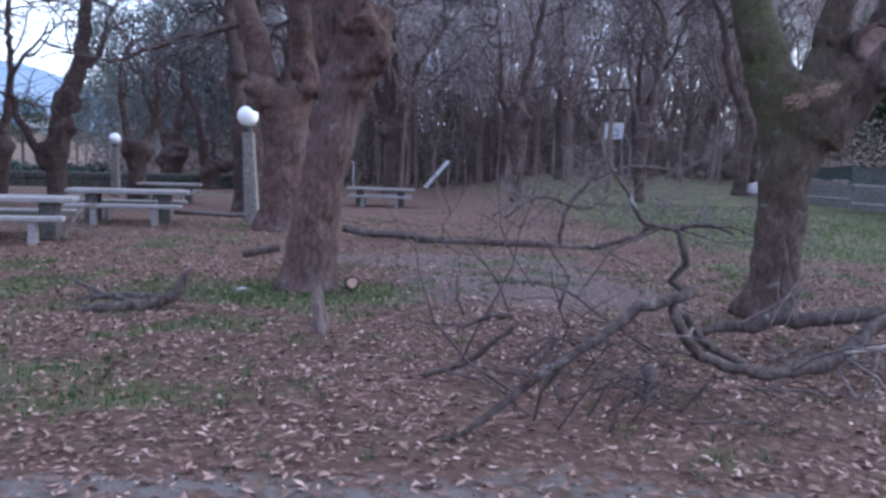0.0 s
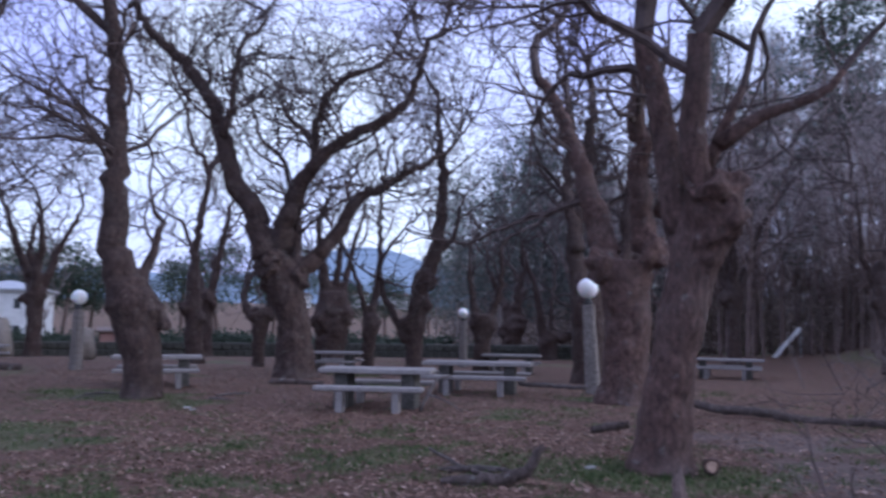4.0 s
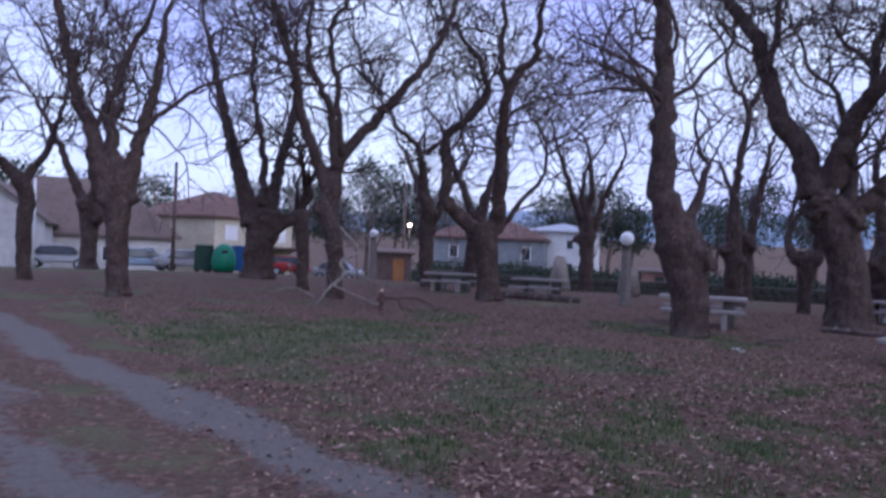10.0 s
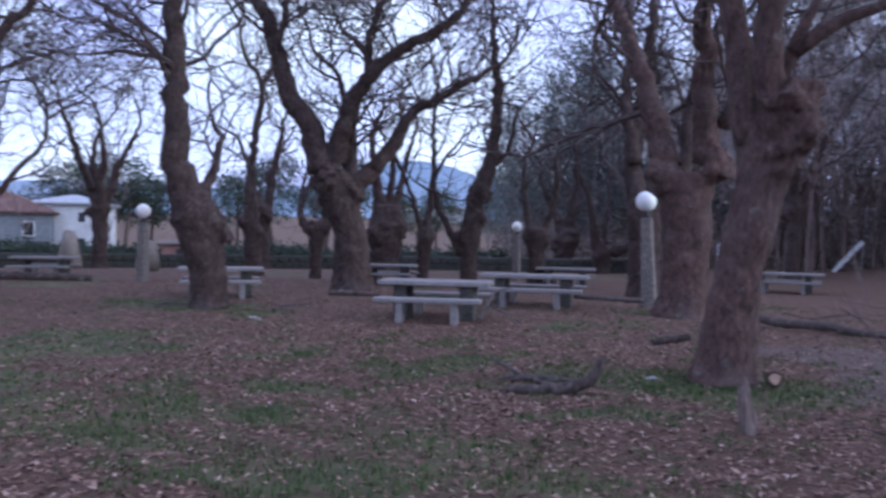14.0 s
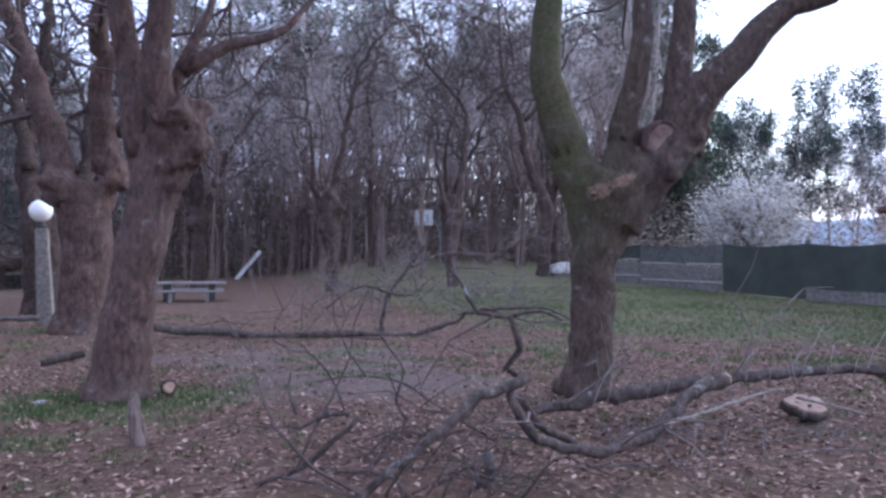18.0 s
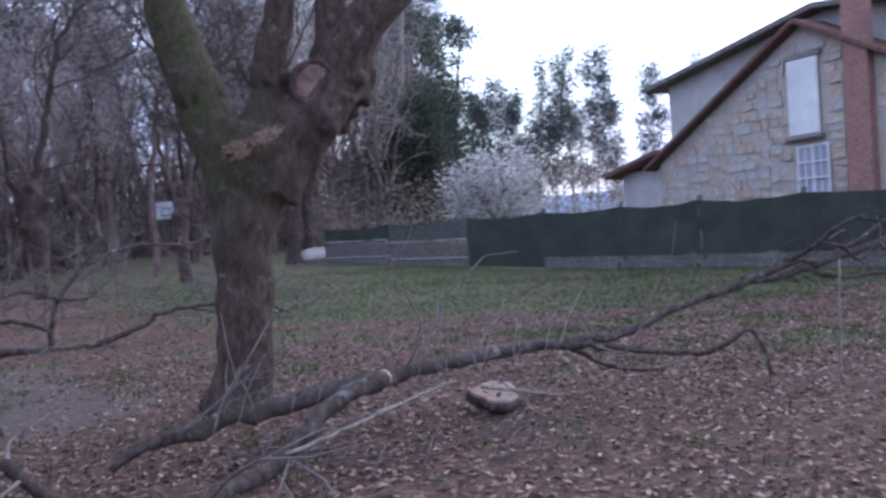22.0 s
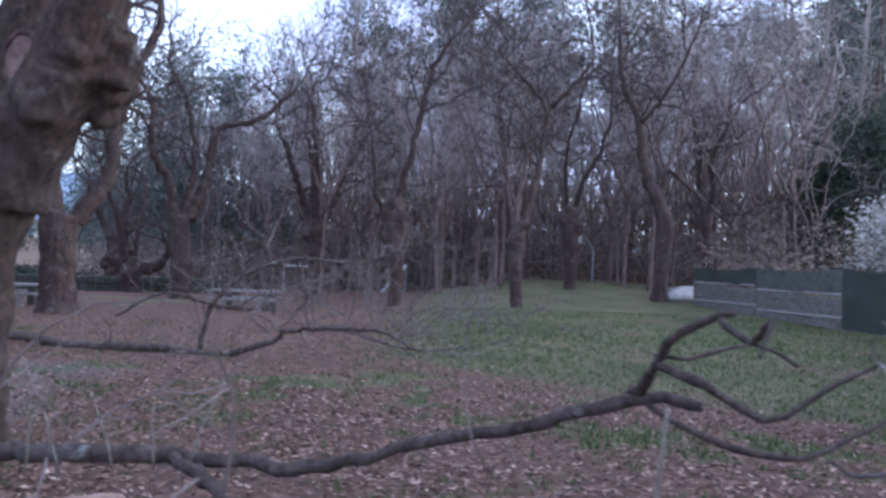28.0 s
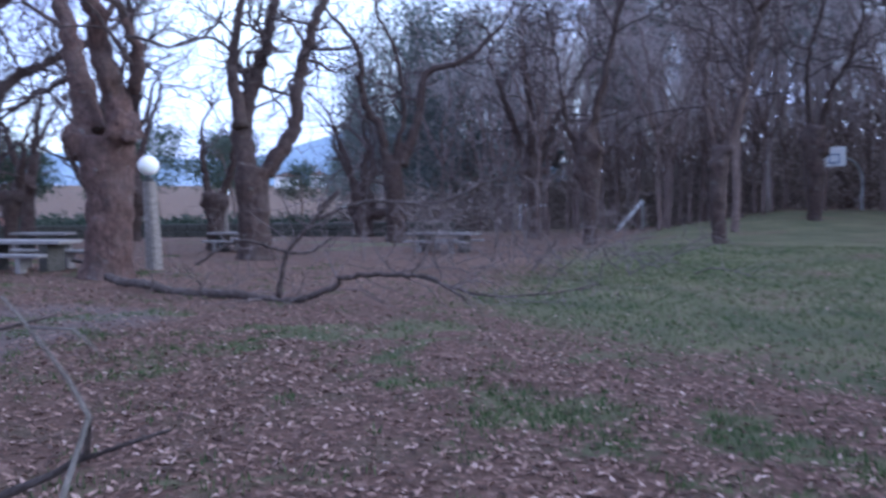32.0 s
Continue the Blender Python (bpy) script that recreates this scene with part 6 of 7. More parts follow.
def lobed(bm):
    """An uneven, buttressed outline."""
    for v in bm.verts:
        a = math.atan2(v.co.y, v.co.x)
        f = 1 + 0.10 * math.sin(3 * a + 0.6) + 0.06 * math.sin(5 * a + 2.0) + 0.04 * math.sin(9 * a)
        v.co.x, v.co.y = v.co.x * f, v.co.y * f * 0.82
    return bm


bm = rough(lobed(lathe([(0.16, -0.03), (0.215, 0.005), (0.232, 0.05), (0.220, 0.074), (0.20, 0.076)], 34)), 0.010, 9)
bm.transform(LIE)
part("bark_rim", bm, BARK_FALLEN, disc, smooth=True)
bm = rough(lobed(lathe([(0.205, 0.04), (0.203, 0.094), (0.15, 0.100), (0.07, 0.098)], 34)), 0.004, 14)
bm.transform(LIE)
part("cut_face", bm, SLICE_WOOD, disc, "pale sawn wood")
for dx, dy, rx, ry, turn in ((-0.05, -0.06, 0.042, 0.022, 20), (0.11, -0.035, 0.036, 0.020, -15), (0.02, 0.045, 0.055, 0.009, 35), (-0.11, 0.03, 0.030, 0.010, -40), (0.13, 0.06, 0.02, 0.012, 0)):
    bm = lathe([(1.0, 0.0), (0.8, 0.004)], 11)
    bm.transform(LIE @ pose(dx, dy, 0.100, 0, 0, turn) @ Matrix.Diagonal((rx, ry, 1, 1)))
    part("rot_hole", rough(bm, 0.005, 22, dx), RUBBER, disc, "dark rot hole")

# the split post by the big oak
post = thing("split_stump", "short split wooden post standing in the grass", "stump", at=(-1.09, 7.12, ground_z(-1.09, 7.12)))
tb = Tubes().add([(0.03, 0, -0.05), (0.01, 0, 0.12), (-0.01, 0, 0.27), (-0.005, 0, 0.37), (0.0, 0, 0.44)], [0.055, 0.046, 0.050, 0.034, 0.010], 9, 0.4, 9)
tb.add([(-0.02, 0.02, -0.05), (-0.035, 0.01, 0.16), (-0.045, 0, 0.33), (-0.05, 0, 0.42)], [0.04, 0.032, 0.028, 0.006], 7, 0.4, 11)
tb.add([(0.09, 0.03, -0.03), (0.06, 0.01, 0.12), (0.035, 0, 0.25)], [0.02, 0.02, 0.008], 6, 0.4, 13)
raw_part("post", tb.v, tb.f, STUMP_WOOD, post)

# sawn-off limbs of the two near oaks: a collar of bark round a cut face
for label, at, aim, r, face in (
    ("grey ring of a sawn-off limb on the mossy oak", (3.93, 7.60, 2.76), (2.3, 2.6, 2.6), 0.165, AGED_CUT),
    ("orange sawn end near the foot of the oak", (-1.04, 9.24, 0.12), (-0.4, 4.0, 0.8), 0.075, CUT_WOOD),
):
    ob = thing("sawn_stub", label, "cut wood", at=at)
    q = (Vector(aim) - Vector(at)).to_track_quat("Z", "Y").to_matrix().to_4x4()
    bm = lathe([(r * 1.25, -0.22), (r * 1.22, -0.05), (r * 1.10, 0.015), (r * 0.92, 0.02), (r * 0.85, -0.01)], 20)
    bm.transform(q)
    part("collar", rough(bm, 0.025, 7, r), BARK, ob, smooth=True)
    bm = lathe([(r * 0.95, -0.02), (r * 0.90, 0.004), (r * 0.55, 0.012), (r * 0.25, 0.006)], 20)
    bm.transform(q)
    part("cut_face", rough(bm, 0.012, 11, r), face, ob)

# splintered wood where a limb tore out of the fork, placed along the camera's view
bpy.context.view_layer.update()


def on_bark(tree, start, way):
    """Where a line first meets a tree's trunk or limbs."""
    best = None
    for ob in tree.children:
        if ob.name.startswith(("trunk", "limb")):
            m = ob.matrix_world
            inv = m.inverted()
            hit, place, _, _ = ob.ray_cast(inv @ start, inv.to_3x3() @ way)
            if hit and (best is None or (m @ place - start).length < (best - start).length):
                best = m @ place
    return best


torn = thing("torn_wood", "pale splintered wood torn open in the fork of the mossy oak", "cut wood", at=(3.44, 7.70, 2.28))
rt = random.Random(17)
# direction in which the camera's path looks at the fork
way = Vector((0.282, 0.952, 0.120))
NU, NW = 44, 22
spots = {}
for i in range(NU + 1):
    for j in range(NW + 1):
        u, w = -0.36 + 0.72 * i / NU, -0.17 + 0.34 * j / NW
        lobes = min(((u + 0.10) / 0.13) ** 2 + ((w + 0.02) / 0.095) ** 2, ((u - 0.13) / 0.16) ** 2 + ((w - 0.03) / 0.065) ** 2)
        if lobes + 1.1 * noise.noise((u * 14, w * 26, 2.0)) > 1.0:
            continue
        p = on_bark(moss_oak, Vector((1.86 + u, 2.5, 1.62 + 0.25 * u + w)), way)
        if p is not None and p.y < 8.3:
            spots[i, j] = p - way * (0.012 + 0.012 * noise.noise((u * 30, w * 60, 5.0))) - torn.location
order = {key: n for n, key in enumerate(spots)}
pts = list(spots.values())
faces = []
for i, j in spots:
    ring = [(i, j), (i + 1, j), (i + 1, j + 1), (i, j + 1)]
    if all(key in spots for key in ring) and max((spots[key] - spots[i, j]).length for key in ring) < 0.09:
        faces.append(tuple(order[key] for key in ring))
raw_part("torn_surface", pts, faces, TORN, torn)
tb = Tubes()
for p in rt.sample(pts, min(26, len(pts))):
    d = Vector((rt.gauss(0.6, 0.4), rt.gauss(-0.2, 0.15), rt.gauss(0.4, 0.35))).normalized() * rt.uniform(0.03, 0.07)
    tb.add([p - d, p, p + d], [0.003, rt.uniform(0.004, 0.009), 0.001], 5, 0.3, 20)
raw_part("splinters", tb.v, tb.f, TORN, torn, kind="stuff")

# bits of white litter
for x, y, s in ((-10.2, 11.75, 0.06), (-9.95, 11.6, 0.05), (-2.35, 9.3, 0.06)):
    bm = box(s * 2, s * 1.2, s * 0.5, (0, 0, s * 0.3), s * 0.1)
    ob = thing("scrap", "small pale scrap lying on the leaves", "litter", "scraps", (x, y, ground_z(x, y)), x * 50)
    part("piece", rough(bm, s * 0.3, 12, x), PLASTER_GREY, ob)

# ---------------------------------------------------------------- playground at the wood's edge

slide = thing("playground_slide", "white playground slide on metal legs at the edge of the wood", "slide", at=(-0.55, 56.3, ground_z(-0.55, 56.3)))
chute = bmesh.new()
for side, w, z in ((0, 0.5, 0.0), (-1, 0.04, 0.09), (1, 0.04, 0.09)):
    box(2.5, w, 0.05 if not side else 0.2, (0, side * 0.26, z), 0.01, bm=chute)
chute.transform(pose(0, 0, 0.85, 0, -50, 8))
part("chute", chute, WHITE_PAINT, slide)
for s in (-0.24, 0.24):
    part("leg", lathe([(0.03, 0), (0.03, 1.75)], 8, (0.75, s, 0)), GALV, slide)
for k in range(5):
    part("rung", box(0.04, 0.46, 0.03, (0.80, 0, 0.25 + 0.3 * k), 0.008), GALV, slide)

hoop = thing("basketball_hoop", "white basketball backboard on a curved metal pole", "basketball hoop", at=(12.42, 54.9, ground_z(12.42, 54.9)))
tb = Tubes()
line = smooth_line([(0, 0, -0.1), (0, 0, 1.5), (-0.10, -0.08, 2.15), (-0.5, -0.45, 2.70), (-1.05, -0.95, 2.88), (-1.38, -1.26, 2.88)], 0.2)
tb.add(line, [0.06] * len(line), 8)
raw_part("pole", tb.v, tb.f, GALV, hoop, smooth=True)
bd = box(1.35, 0.05, 1.05, (0, 0, 0), 0.01)
bd.transform(pose(-1.45, -1.38, 2.92, 0, 0, -38))
part("backboard", bd, WHITE_PAINT, hoop, "white painted board")
for w, h, ox, oz in ((0.62, 0.05, 0, 0.12), (0.62, 0.05, 0, -0.33), (0.05, 0.5, -0.285, -0.105), (0.05, 0.5, 0.285, -0.105)):
    bd = box(w, 0.012, h, (ox, -0.031, oz))
    bd.transform(pose(-1.45, -1.38, 2.92, 0, 0, -38))
    part("marking", bd, BLUE_BIN, hoop, "blue painted target line")
rim2 = Tubes()
ring = [Vector((0.22 * math.cos(a * math.pi / 8) - 1.62, 0.22 * math.sin(a * math.pi / 8) - 1.62, 2.55)) for a in range(17)]
rim2.add(ring, [0.012] * 17, 5)
raw_part("rim", rim2.v, rim2.f, DARK_METAL, hoop)

goal = thing("goal_frame", "small white metal goal frame at the edge of the wood", "goal", at=(-7.6, 58.0, ground_z(-7.6, 58.0)))
for s in (-1, 1):
    part("goal_post", lathe([(0.05, 0), (0.05, 1.7)], 8, (s * 1.0, 0, 0)), WHITE_PAINT, goal)
part("crossbar", box(2.1, 0.1, 0.1, (0, 0, 1.7), 0.03), WHITE_PAINT, goal)

# ---------------------------------------------------------------- fence and stone house

NET = Mat("green_shade_net", 0.9)
NET.colour(NET.mix(0.6, NET.ramp(NET.noise(60.0, 3.0), (0.3, (0.026, 0.032, 0.026)), (0.7, (0.078, 0.087, 0.074))), NET.ramp(NET.noise(1.2, 3.0), (0.3, (0.4, 0.4, 0.4)), (0.7, (1, 1, 1))), "MULTIPLY"))
NET = NET.m
NET_PALE = simple("worn_grey_net", (0.055, 0.058, 0.053), (0.13, 0.13, 0.12), 9.0, 0.9, 0.2, 0.01)
FENCE = ((14.50, 35.40), (15.62, 31.01), (16.73, 26.69), (17.61, 23.23), (18.37, 20.27), (19.02, 17.71), (19.74, 14.90), (20.0, 10.0), (20.2, 6.5), (20.3, 3.0))
BLOCK = simple("grimy_concrete_block", (0.10, 0.092, 0.085), (0.21, 0.195, 0.18), 8.0, 0.95, 0.5, 0.01)
fence = thing("garden_fence", "garden fence of concrete posts with dark green shade netting", "fence", at=(0, 0, 0))
for k, (x, y) in enumerate(FENCE):
    g = ground_z(x, y)
    part("post", rough(box(0.12, 0.12, 2.3, (x, y, 0.92 if y > 12 else g + 0.85), 0.02), 0.01, 2, k), BLOCK, fence)
for k, ((xa, ya), (xb, yb)) in enumerate(zip(FENCE, FENCE[1:])):
    a, c = Vector((xa, ya, ground_z(xa, ya))), Vector((xb, yb, ground_z(xb, yb)))
    d = (c - a)
    out = Vector((-d.y, d.x, 0)).normalized() * -0.075
    low = 1.0 if k == 0 else (0.98 if k == 1 else (0.05 if k == 2 else 0.40))
    verts, faces, cols, rows_n = [], [], 16, 6
    for j in range(rows_n + 1):
        for i in range(cols + 1):
            u, w = i / cols, j / rows_n
            top = 1.93 - (a.z + (c.z - a.z) * u) - 0.10 * math.sin(math.pi * u) + 0.03 * noise.noise((k * 3.0, u * 6, 0))
            p = a.lerp(c, u) + out * (1 + 0.6 * noise.noise((u * 5, w * 2, k * 7.0)))
            verts.append((p.x, p.y, p.z + low + (top - low) * w))
    n = len(verts)
    verts += [Vector(v) - out * 0.12 for v in verts]
    wd = cols + 1
    for j in range(rows_n):
        for i in range(cols):
            q = j * wd + i
            faces += [(q, q + 1, q + wd + 1, q + wd), (n + q + wd, n + q + wd + 1, n + q + 1, n + q)]
    raw_part("net", verts, faces, NET_PALE if k == 1 else NET, fence, "pale grey netting" if k == 1 else "sagging dark green netting", True)
    if k < 2:
        for z in (0.98, 0.30):
            m = (a + c) / 2
            part("rail", box(d.length - 0.1, 0.16, 0.06, (m.x, m.y, m.z + z), 0.01, (0, 0, math.degrees(math.atan2(d.y, d.x)))), CONCRETE, fence)
    if k != 2:
        length = d.length
        count = int(length / 0.5)
        ang = math.degrees(math.atan2(d.y, d.x))
        for row in range(2 if k > 2 else 4):
            for i in range(count):
                p = a.lerp(c, (i + 0.5 + 0.25 * (row % 2)) / (count + 0.4))
                part("block", box(length / count - 0.02, 0.12, 0.22, (p.x, p.y, p.z + 0.10 + 0.23 * row), 0.012, (0, 0, ang)), BLOCK, fence)

heap = thing("covered_heap", "white plastic sheet over a low heap beside the fence", "sheet", at=(14.25, 36.8, ground_z(14.25, 36.8)), turn=20)
bm = box(1.3, 0.9, 0.66, (0, 0, 0.33), 0.12, segments=3)
bmesh.ops.subdivide_edges(bm, edges=bm.edges[:], cuts=2)
for v in bm.verts:
    v.co.z *= 0.72 + 0.28 * blend(-0.6, 0.3, v.co.x)
part("sheet", rough(bm, 0.07, 2.4), PLASTER_GREY, heap, "crumpled white sheet", True)
part("hem", rough(box(1.45, 1.05, 0.16, (-0.05, 0, 0.06), 0.05, segments=2), 0.04, 3), BLOCK, heap, "dull grey-green lower edge")

house = thing("stone_house", "rough stone house with a red-tiled gable and brick chimney", "house", at=(20.5, 15.3, 0.0), turn=-3)
HALF, EAVE, APEX, DEEP = 5.7, 3.25, 6.35, 9.0


def gable(half, eave, apex, x0, x1):
    """A house body with its gable towards -x."""
    bm = bmesh.new()
    prof = [(-half, -0.2), (half, -0.2), (half, eave), (0, apex), (-half, eave)]
    f = [bm.verts.new((x0, y, z)) for y, z in prof]
    g = [bm.verts.new((x1, y, z)) for y, z in prof]
    bm.faces.new(f)
    bm.faces.new(g[::-1])
    for k in range(5):
        bm.faces.new((f[k], g[k], g[(k + 1) % 5], f[(k + 1) % 5]))
    bmesh.ops.recalc_face_normals(bm, faces=bm.faces[:])
    return bm


def roof_slab(half, eave, apex, x0, x1, side, thick=0.12, over=0.5):
    a = math.atan2(apex - eave, half)
    length = math.hypot(half, apex - eave) + over
    bm = box(x1 - x0, length, thick, ((x0 + x1) / 2, 0, 0), 0.012)
    m = pose(0, 0, apex + 0.10, math.degrees(-a) * side, 0, 0) @ pose(0, side * length / 2, 0)
    bm.transform(m)
    return bm


part("wall", gable(HALF, EAVE, APEX, 0.0, DEEP), MORTAR, house)
for s in (-1, 1):
    part("roof", roof_slab(HALF, EAVE, APEX, -0.35, DEEP, s), ROOF_RED, house, "red-brown tiled roof")
part("upper_wall", gable(6.1, 5.87, 6.80, 0.9, DEEP + 6), PLASTER_GREY, house, "pale grey rendered upper house")
for s in (-1, 1):
    part("upper_roof", roof_slab(6.1, 5.87, 6.80, 0.4, DEEP + 6, s, 0.16, 0.7), ROOF_GREY, house, "grey-brown tiled roof with a concrete verge")
# low side building
part("side_wall", box(3.0, 2.2, 3.3, (1.7, HALF + 1.1, 1.5), 0.02), PLASTER_GREY, house)
bm = box(3.8, 2.8, 0.22, (1.6, HALF + 1.3, 3.35), 0.05, (-12, 0, 0))
part("side_roof", bm, ROOF_RED, house)
# chimney
part("chimney", box(0.30, 0.66, 9.2, (-0.12, -1.72, 4.2), 0.02), BRICK_RED, house, "red brick chimney breast")
# windows on the gable: shuttered above, glazed below
part("shutter", box(0.08, 0.95, 2.0, (-0.10, -0.05, 4.45), 0.02), WHITE_PAINT, house, "closed white shutter")
part("lintel", box(0.14, 1.15, 0.12, (-0.08, -0.05, 5.53), 0.02), GRANITE, house)
part("sill", box(0.20, 1.15, 0.10, (-0.12, -0.05, 3.38), 0.02), GRANITE, house)
win = part("window", box(0.06, 0.95, 1.7, (-0.03, -0.25, 2.3), 0.01), PANE_PALE, house, "white casement window with small panes")
for y in (-0.72, -0.25, 0.22):
    part("frame_bar", box(0.06, 0.07, 1.76, (-0.085, y, 2.3), 0.01), WHITE_PAINT, win)
for z in (1.46, 1.88, 2.30, 2.72, 3.14):
    part("glazing_bar", box(0.05, 0.98, 0.05, (-0.085, -0.25, z), 0.008), WHITE_PAINT, win)
for y in (-0.49, -0.01):
    part("glazing_bar", box(0.05, 0.03, 1.7, (-0.085, y, 2.3), 0.006), WHITE_PAINT, win)

# stones of the gable, each proud of the mortar
stone_mats = [simple("house_stone_%s" % n, a, b, 9.0, 0.92, 0.7, 0.02) for n, a, b in (("buff", (0.40, 0.345, 0.285), (0.60, 0.535, 0.455)), ("grey", (0.37, 0.35, 0.325), (0.55, 0.52, 0.485)), ("rust", (0.40, 0.325, 0.265), (0.54, 0.46, 0.385)))]
stone_meshes = []
for k in range(9):
    bm = box(0.12, 1.0, 1.0, bevel=0.04, segments=2)
    rough(bm, 0.06, 2.2, k * 3.7)
    me = bpy.data.meshes.new("stone")
    bm.to_mesh(me)
    bm.free()
    me.materials.append(stone_mats[k % 3])
    stone_meshes.append(me)
rs = random.Random(77)
left = -HALF
while left < HALF:
    bay = rs.uniform(0.9, 1.5)
    z = rs.uniform(1.0, 1.2)
    while z < 6.1:
        h = rs.uniform(0.18, 0.36)
        lim = HALF if z + h < EAVE else HALF * (APEX - z - h) / (APEX - EAVE)
        y, stop = left, min(left + bay, HALF)
        while y < stop - 0.08:
            w = min(rs.uniform(0.2, 0.62), stop - y)
            mid_y, mid_z = y + w / 2, z + h / 2
            clear = abs(mid_y + 1.72) < 0.34 + w / 2 or (abs(mid_y + 0.1) < 0.52 + w / 2 and 1.3 < mid_z < 5.6) or abs(mid_y) + w / 2 > lim
            if w > 0.1 and not clear:
                ob = new("stone", rs.choice(stone_meshes))
                ob.parent = house
                ob.matrix_basis = pose(0.012, mid_y, mid_z, rs.uniform(-4, 4)) @ Matrix.Diagonal((rs.uniform(0.7, 0.95), w * 1.02, h * 1.02, 1))
            y += w
        z += h
    left += bay

# blossoming tree behind the fence
rb = random.Random(90)
bt = oak(22.6, 33.8, [(0, 0, 0, 0.16), (0.1, 0, 1.0, 0.14), (0.1, 0, 1.6, 0.13)], auto_limbs(rb, (0.1, 0, 1.6), 0.2, 6, 2.6, 2.6), 91, "white blossoming fruit tree behind the fence", BARK_YOUNG, TWIG, 0.5, (), 0.1, 8, 2, "blossom_tree", "-")
bt["group"] = "garden trees"
melt()
bv, bf = [], []
for _ in range(210):
    a, r, h = rb.uniform(0, 6.28), 2.5 * math.sqrt(rb.random()), rb.uniform(0, 1)
    leaf_clump(rb, bv, bf, Vector((r * math.cos(a), r * math.sin(a), 1.7 + h * (3.1 - 0.32 * r * r * 0.5))), 0.6, 46, 0.12, 0.8)
raw_part("blossom", bv, bf, BLOSSOM, bt, "clouds of white blossom", kind="stuff")

# shrubs and small trees between the fence and the wood
sv, sf = [], []
for _ in range(420):
    deg, r = rb.uniform(22, 46), rb.uniform(40, 72)
    x, y = r * math.sin(radians(deg)), r * math.cos(radians(deg))
    top = 1.5 + 3.2 * blend(38, 55, r) + 1.5 * noise.noise((deg * 0.4, 3.0, 0))
    leaf_clump(rb, sv, sf, Vector((x, y, ground_z(x, y) + rb.uniform(0.2, max(0.6, top)))), 1.5, 60, 0.13, 0.8)
tagged(new("shrubbery", mesh_of("shrubbery", sv, sf, BUSH)), "brownish winter shrubs behind the garden fence", "shrubs", kind="stuff")
for x, y in ((33.0, 45.0), (36.0, 41.0), (38.5, 46.0)):
    c = copy_thing(saplings[int(x) % 4], pose(x, y, ground_z(x, y), 0, 0, x * 77))
    c.matrix_basis = pose(x, y, ground_z(x, y), 0, 0, x * 77) @ Matrix.Scale(0.6, 4)

# ---------------------------------------------------------------- the village side


def hip_house(name, label, x, y, turn, sx, sy, height, rise, wall, roof, over=0.5, base=None):
    z = ground_z(x, y) if base is None else base
    h = thing(name, label, "house", "houses of the village", (x, y, z), turn)
    part("wall", box(sx, sy, height + 1.0, (0, 0, height / 2 - 0.5), 0.02), wall, h)
    bm = bmesh.new()
    ax, ay = sx / 2 + over, sy / 2 + over
    ridge = max(0.3, (sx - sy) / 2)
    lo = [bm.verts.new(p) for p in ((-ax, -ay, height), (ax, -ay, height), (ax, ay, height), (-ax, ay, height))]
    bo = [bm.verts.new((v.co.x, v.co.y, height - 0.18)) for v in lo]
    hi = [bm.verts.new((-ridge, 0, height + rise)), bm.verts.new((ridge, 0, height + rise))]
    for f in ((lo[0], lo[1], hi[1], hi[0]), (lo[1], lo[2], hi[1]), (lo[2], lo[3], hi[0], hi[1]), (lo[3], lo[0], hi[0]), bo[::-1]):
        bm.faces.new(f)
    for k in range(4):
        bm.faces.new((bo[k], bo[(k + 1) % 4], lo[(k + 1) % 4], lo[k]))
    part("roof", bm, roof, h)
    return h


def house_window(h, x, y, z, w, hh, side, frame=None, pane=None):
    """A window on the wall that faces -y (side 0) or +x (side 1)."""
    turn = (0, 0, 0) if side == 0 else (0, 0, 90)
    win = part("window", box(w, 0.06, hh, (x, y, z), 0.01, turn), pane or GLASS, h)
    for dz in (-hh / 2, hh / 2):
        part("window_frame", box(w + 0.14, 0.12, 0.10, (x, y, z + dz), 0.01, turn), frame or WHITE_PAINT, win)
    for s in (-1, 1):
        o = (x + s * w / 2, y, z) if side == 0 else (x, y + s * w / 2, z)
        part("window_frame", box(0.10, 0.12, hh + 0.1, o, 0.01, turn), frame or WHITE_PAINT, win)
    return win


# white house and the old blue-grey house beside it
hx, hy = polar(51.6, 97)
g = ground_z(hx, hy)
wh = hip_house("white_house", "white two-storey house with a grey roof and chimney", hx, hy, 40, 7.0, 9.0, 6.4, 1.0, PLASTER, GALV)
for z in (2.2, 4.9):
    house_window(wh, 1.6, -4.52, z, 0.8, 1.1, 0)
part("chimney", box(0.7, 0.7, 1.6, (2.6, -2.0, 7.3), 0.03), PLASTER, wh)
hx, hy = polar(56.6, 95)
gh = hip_house("slate_grey_house", "old blue-grey house with white windows and a red roof", hx, hy, 46, 13.0, 9.0, 5.3, 2.2, PLASTER_SLATE, ROOF_RED)
for x in (-3.6, 0.4, 4.6):
    house_window(gh, x, -4.53, 3.6, 1.0, 1.4, 0)
    part("sill", box(1.3, 0.2, 0.12, (x, -4.6, 2.82), 0.02), GRANITE, gh)
part("string_course", box(13.1, 0.14, 0.16, (0, -4.5, 2.3), 0.02), GRANITE_DARK, gh)

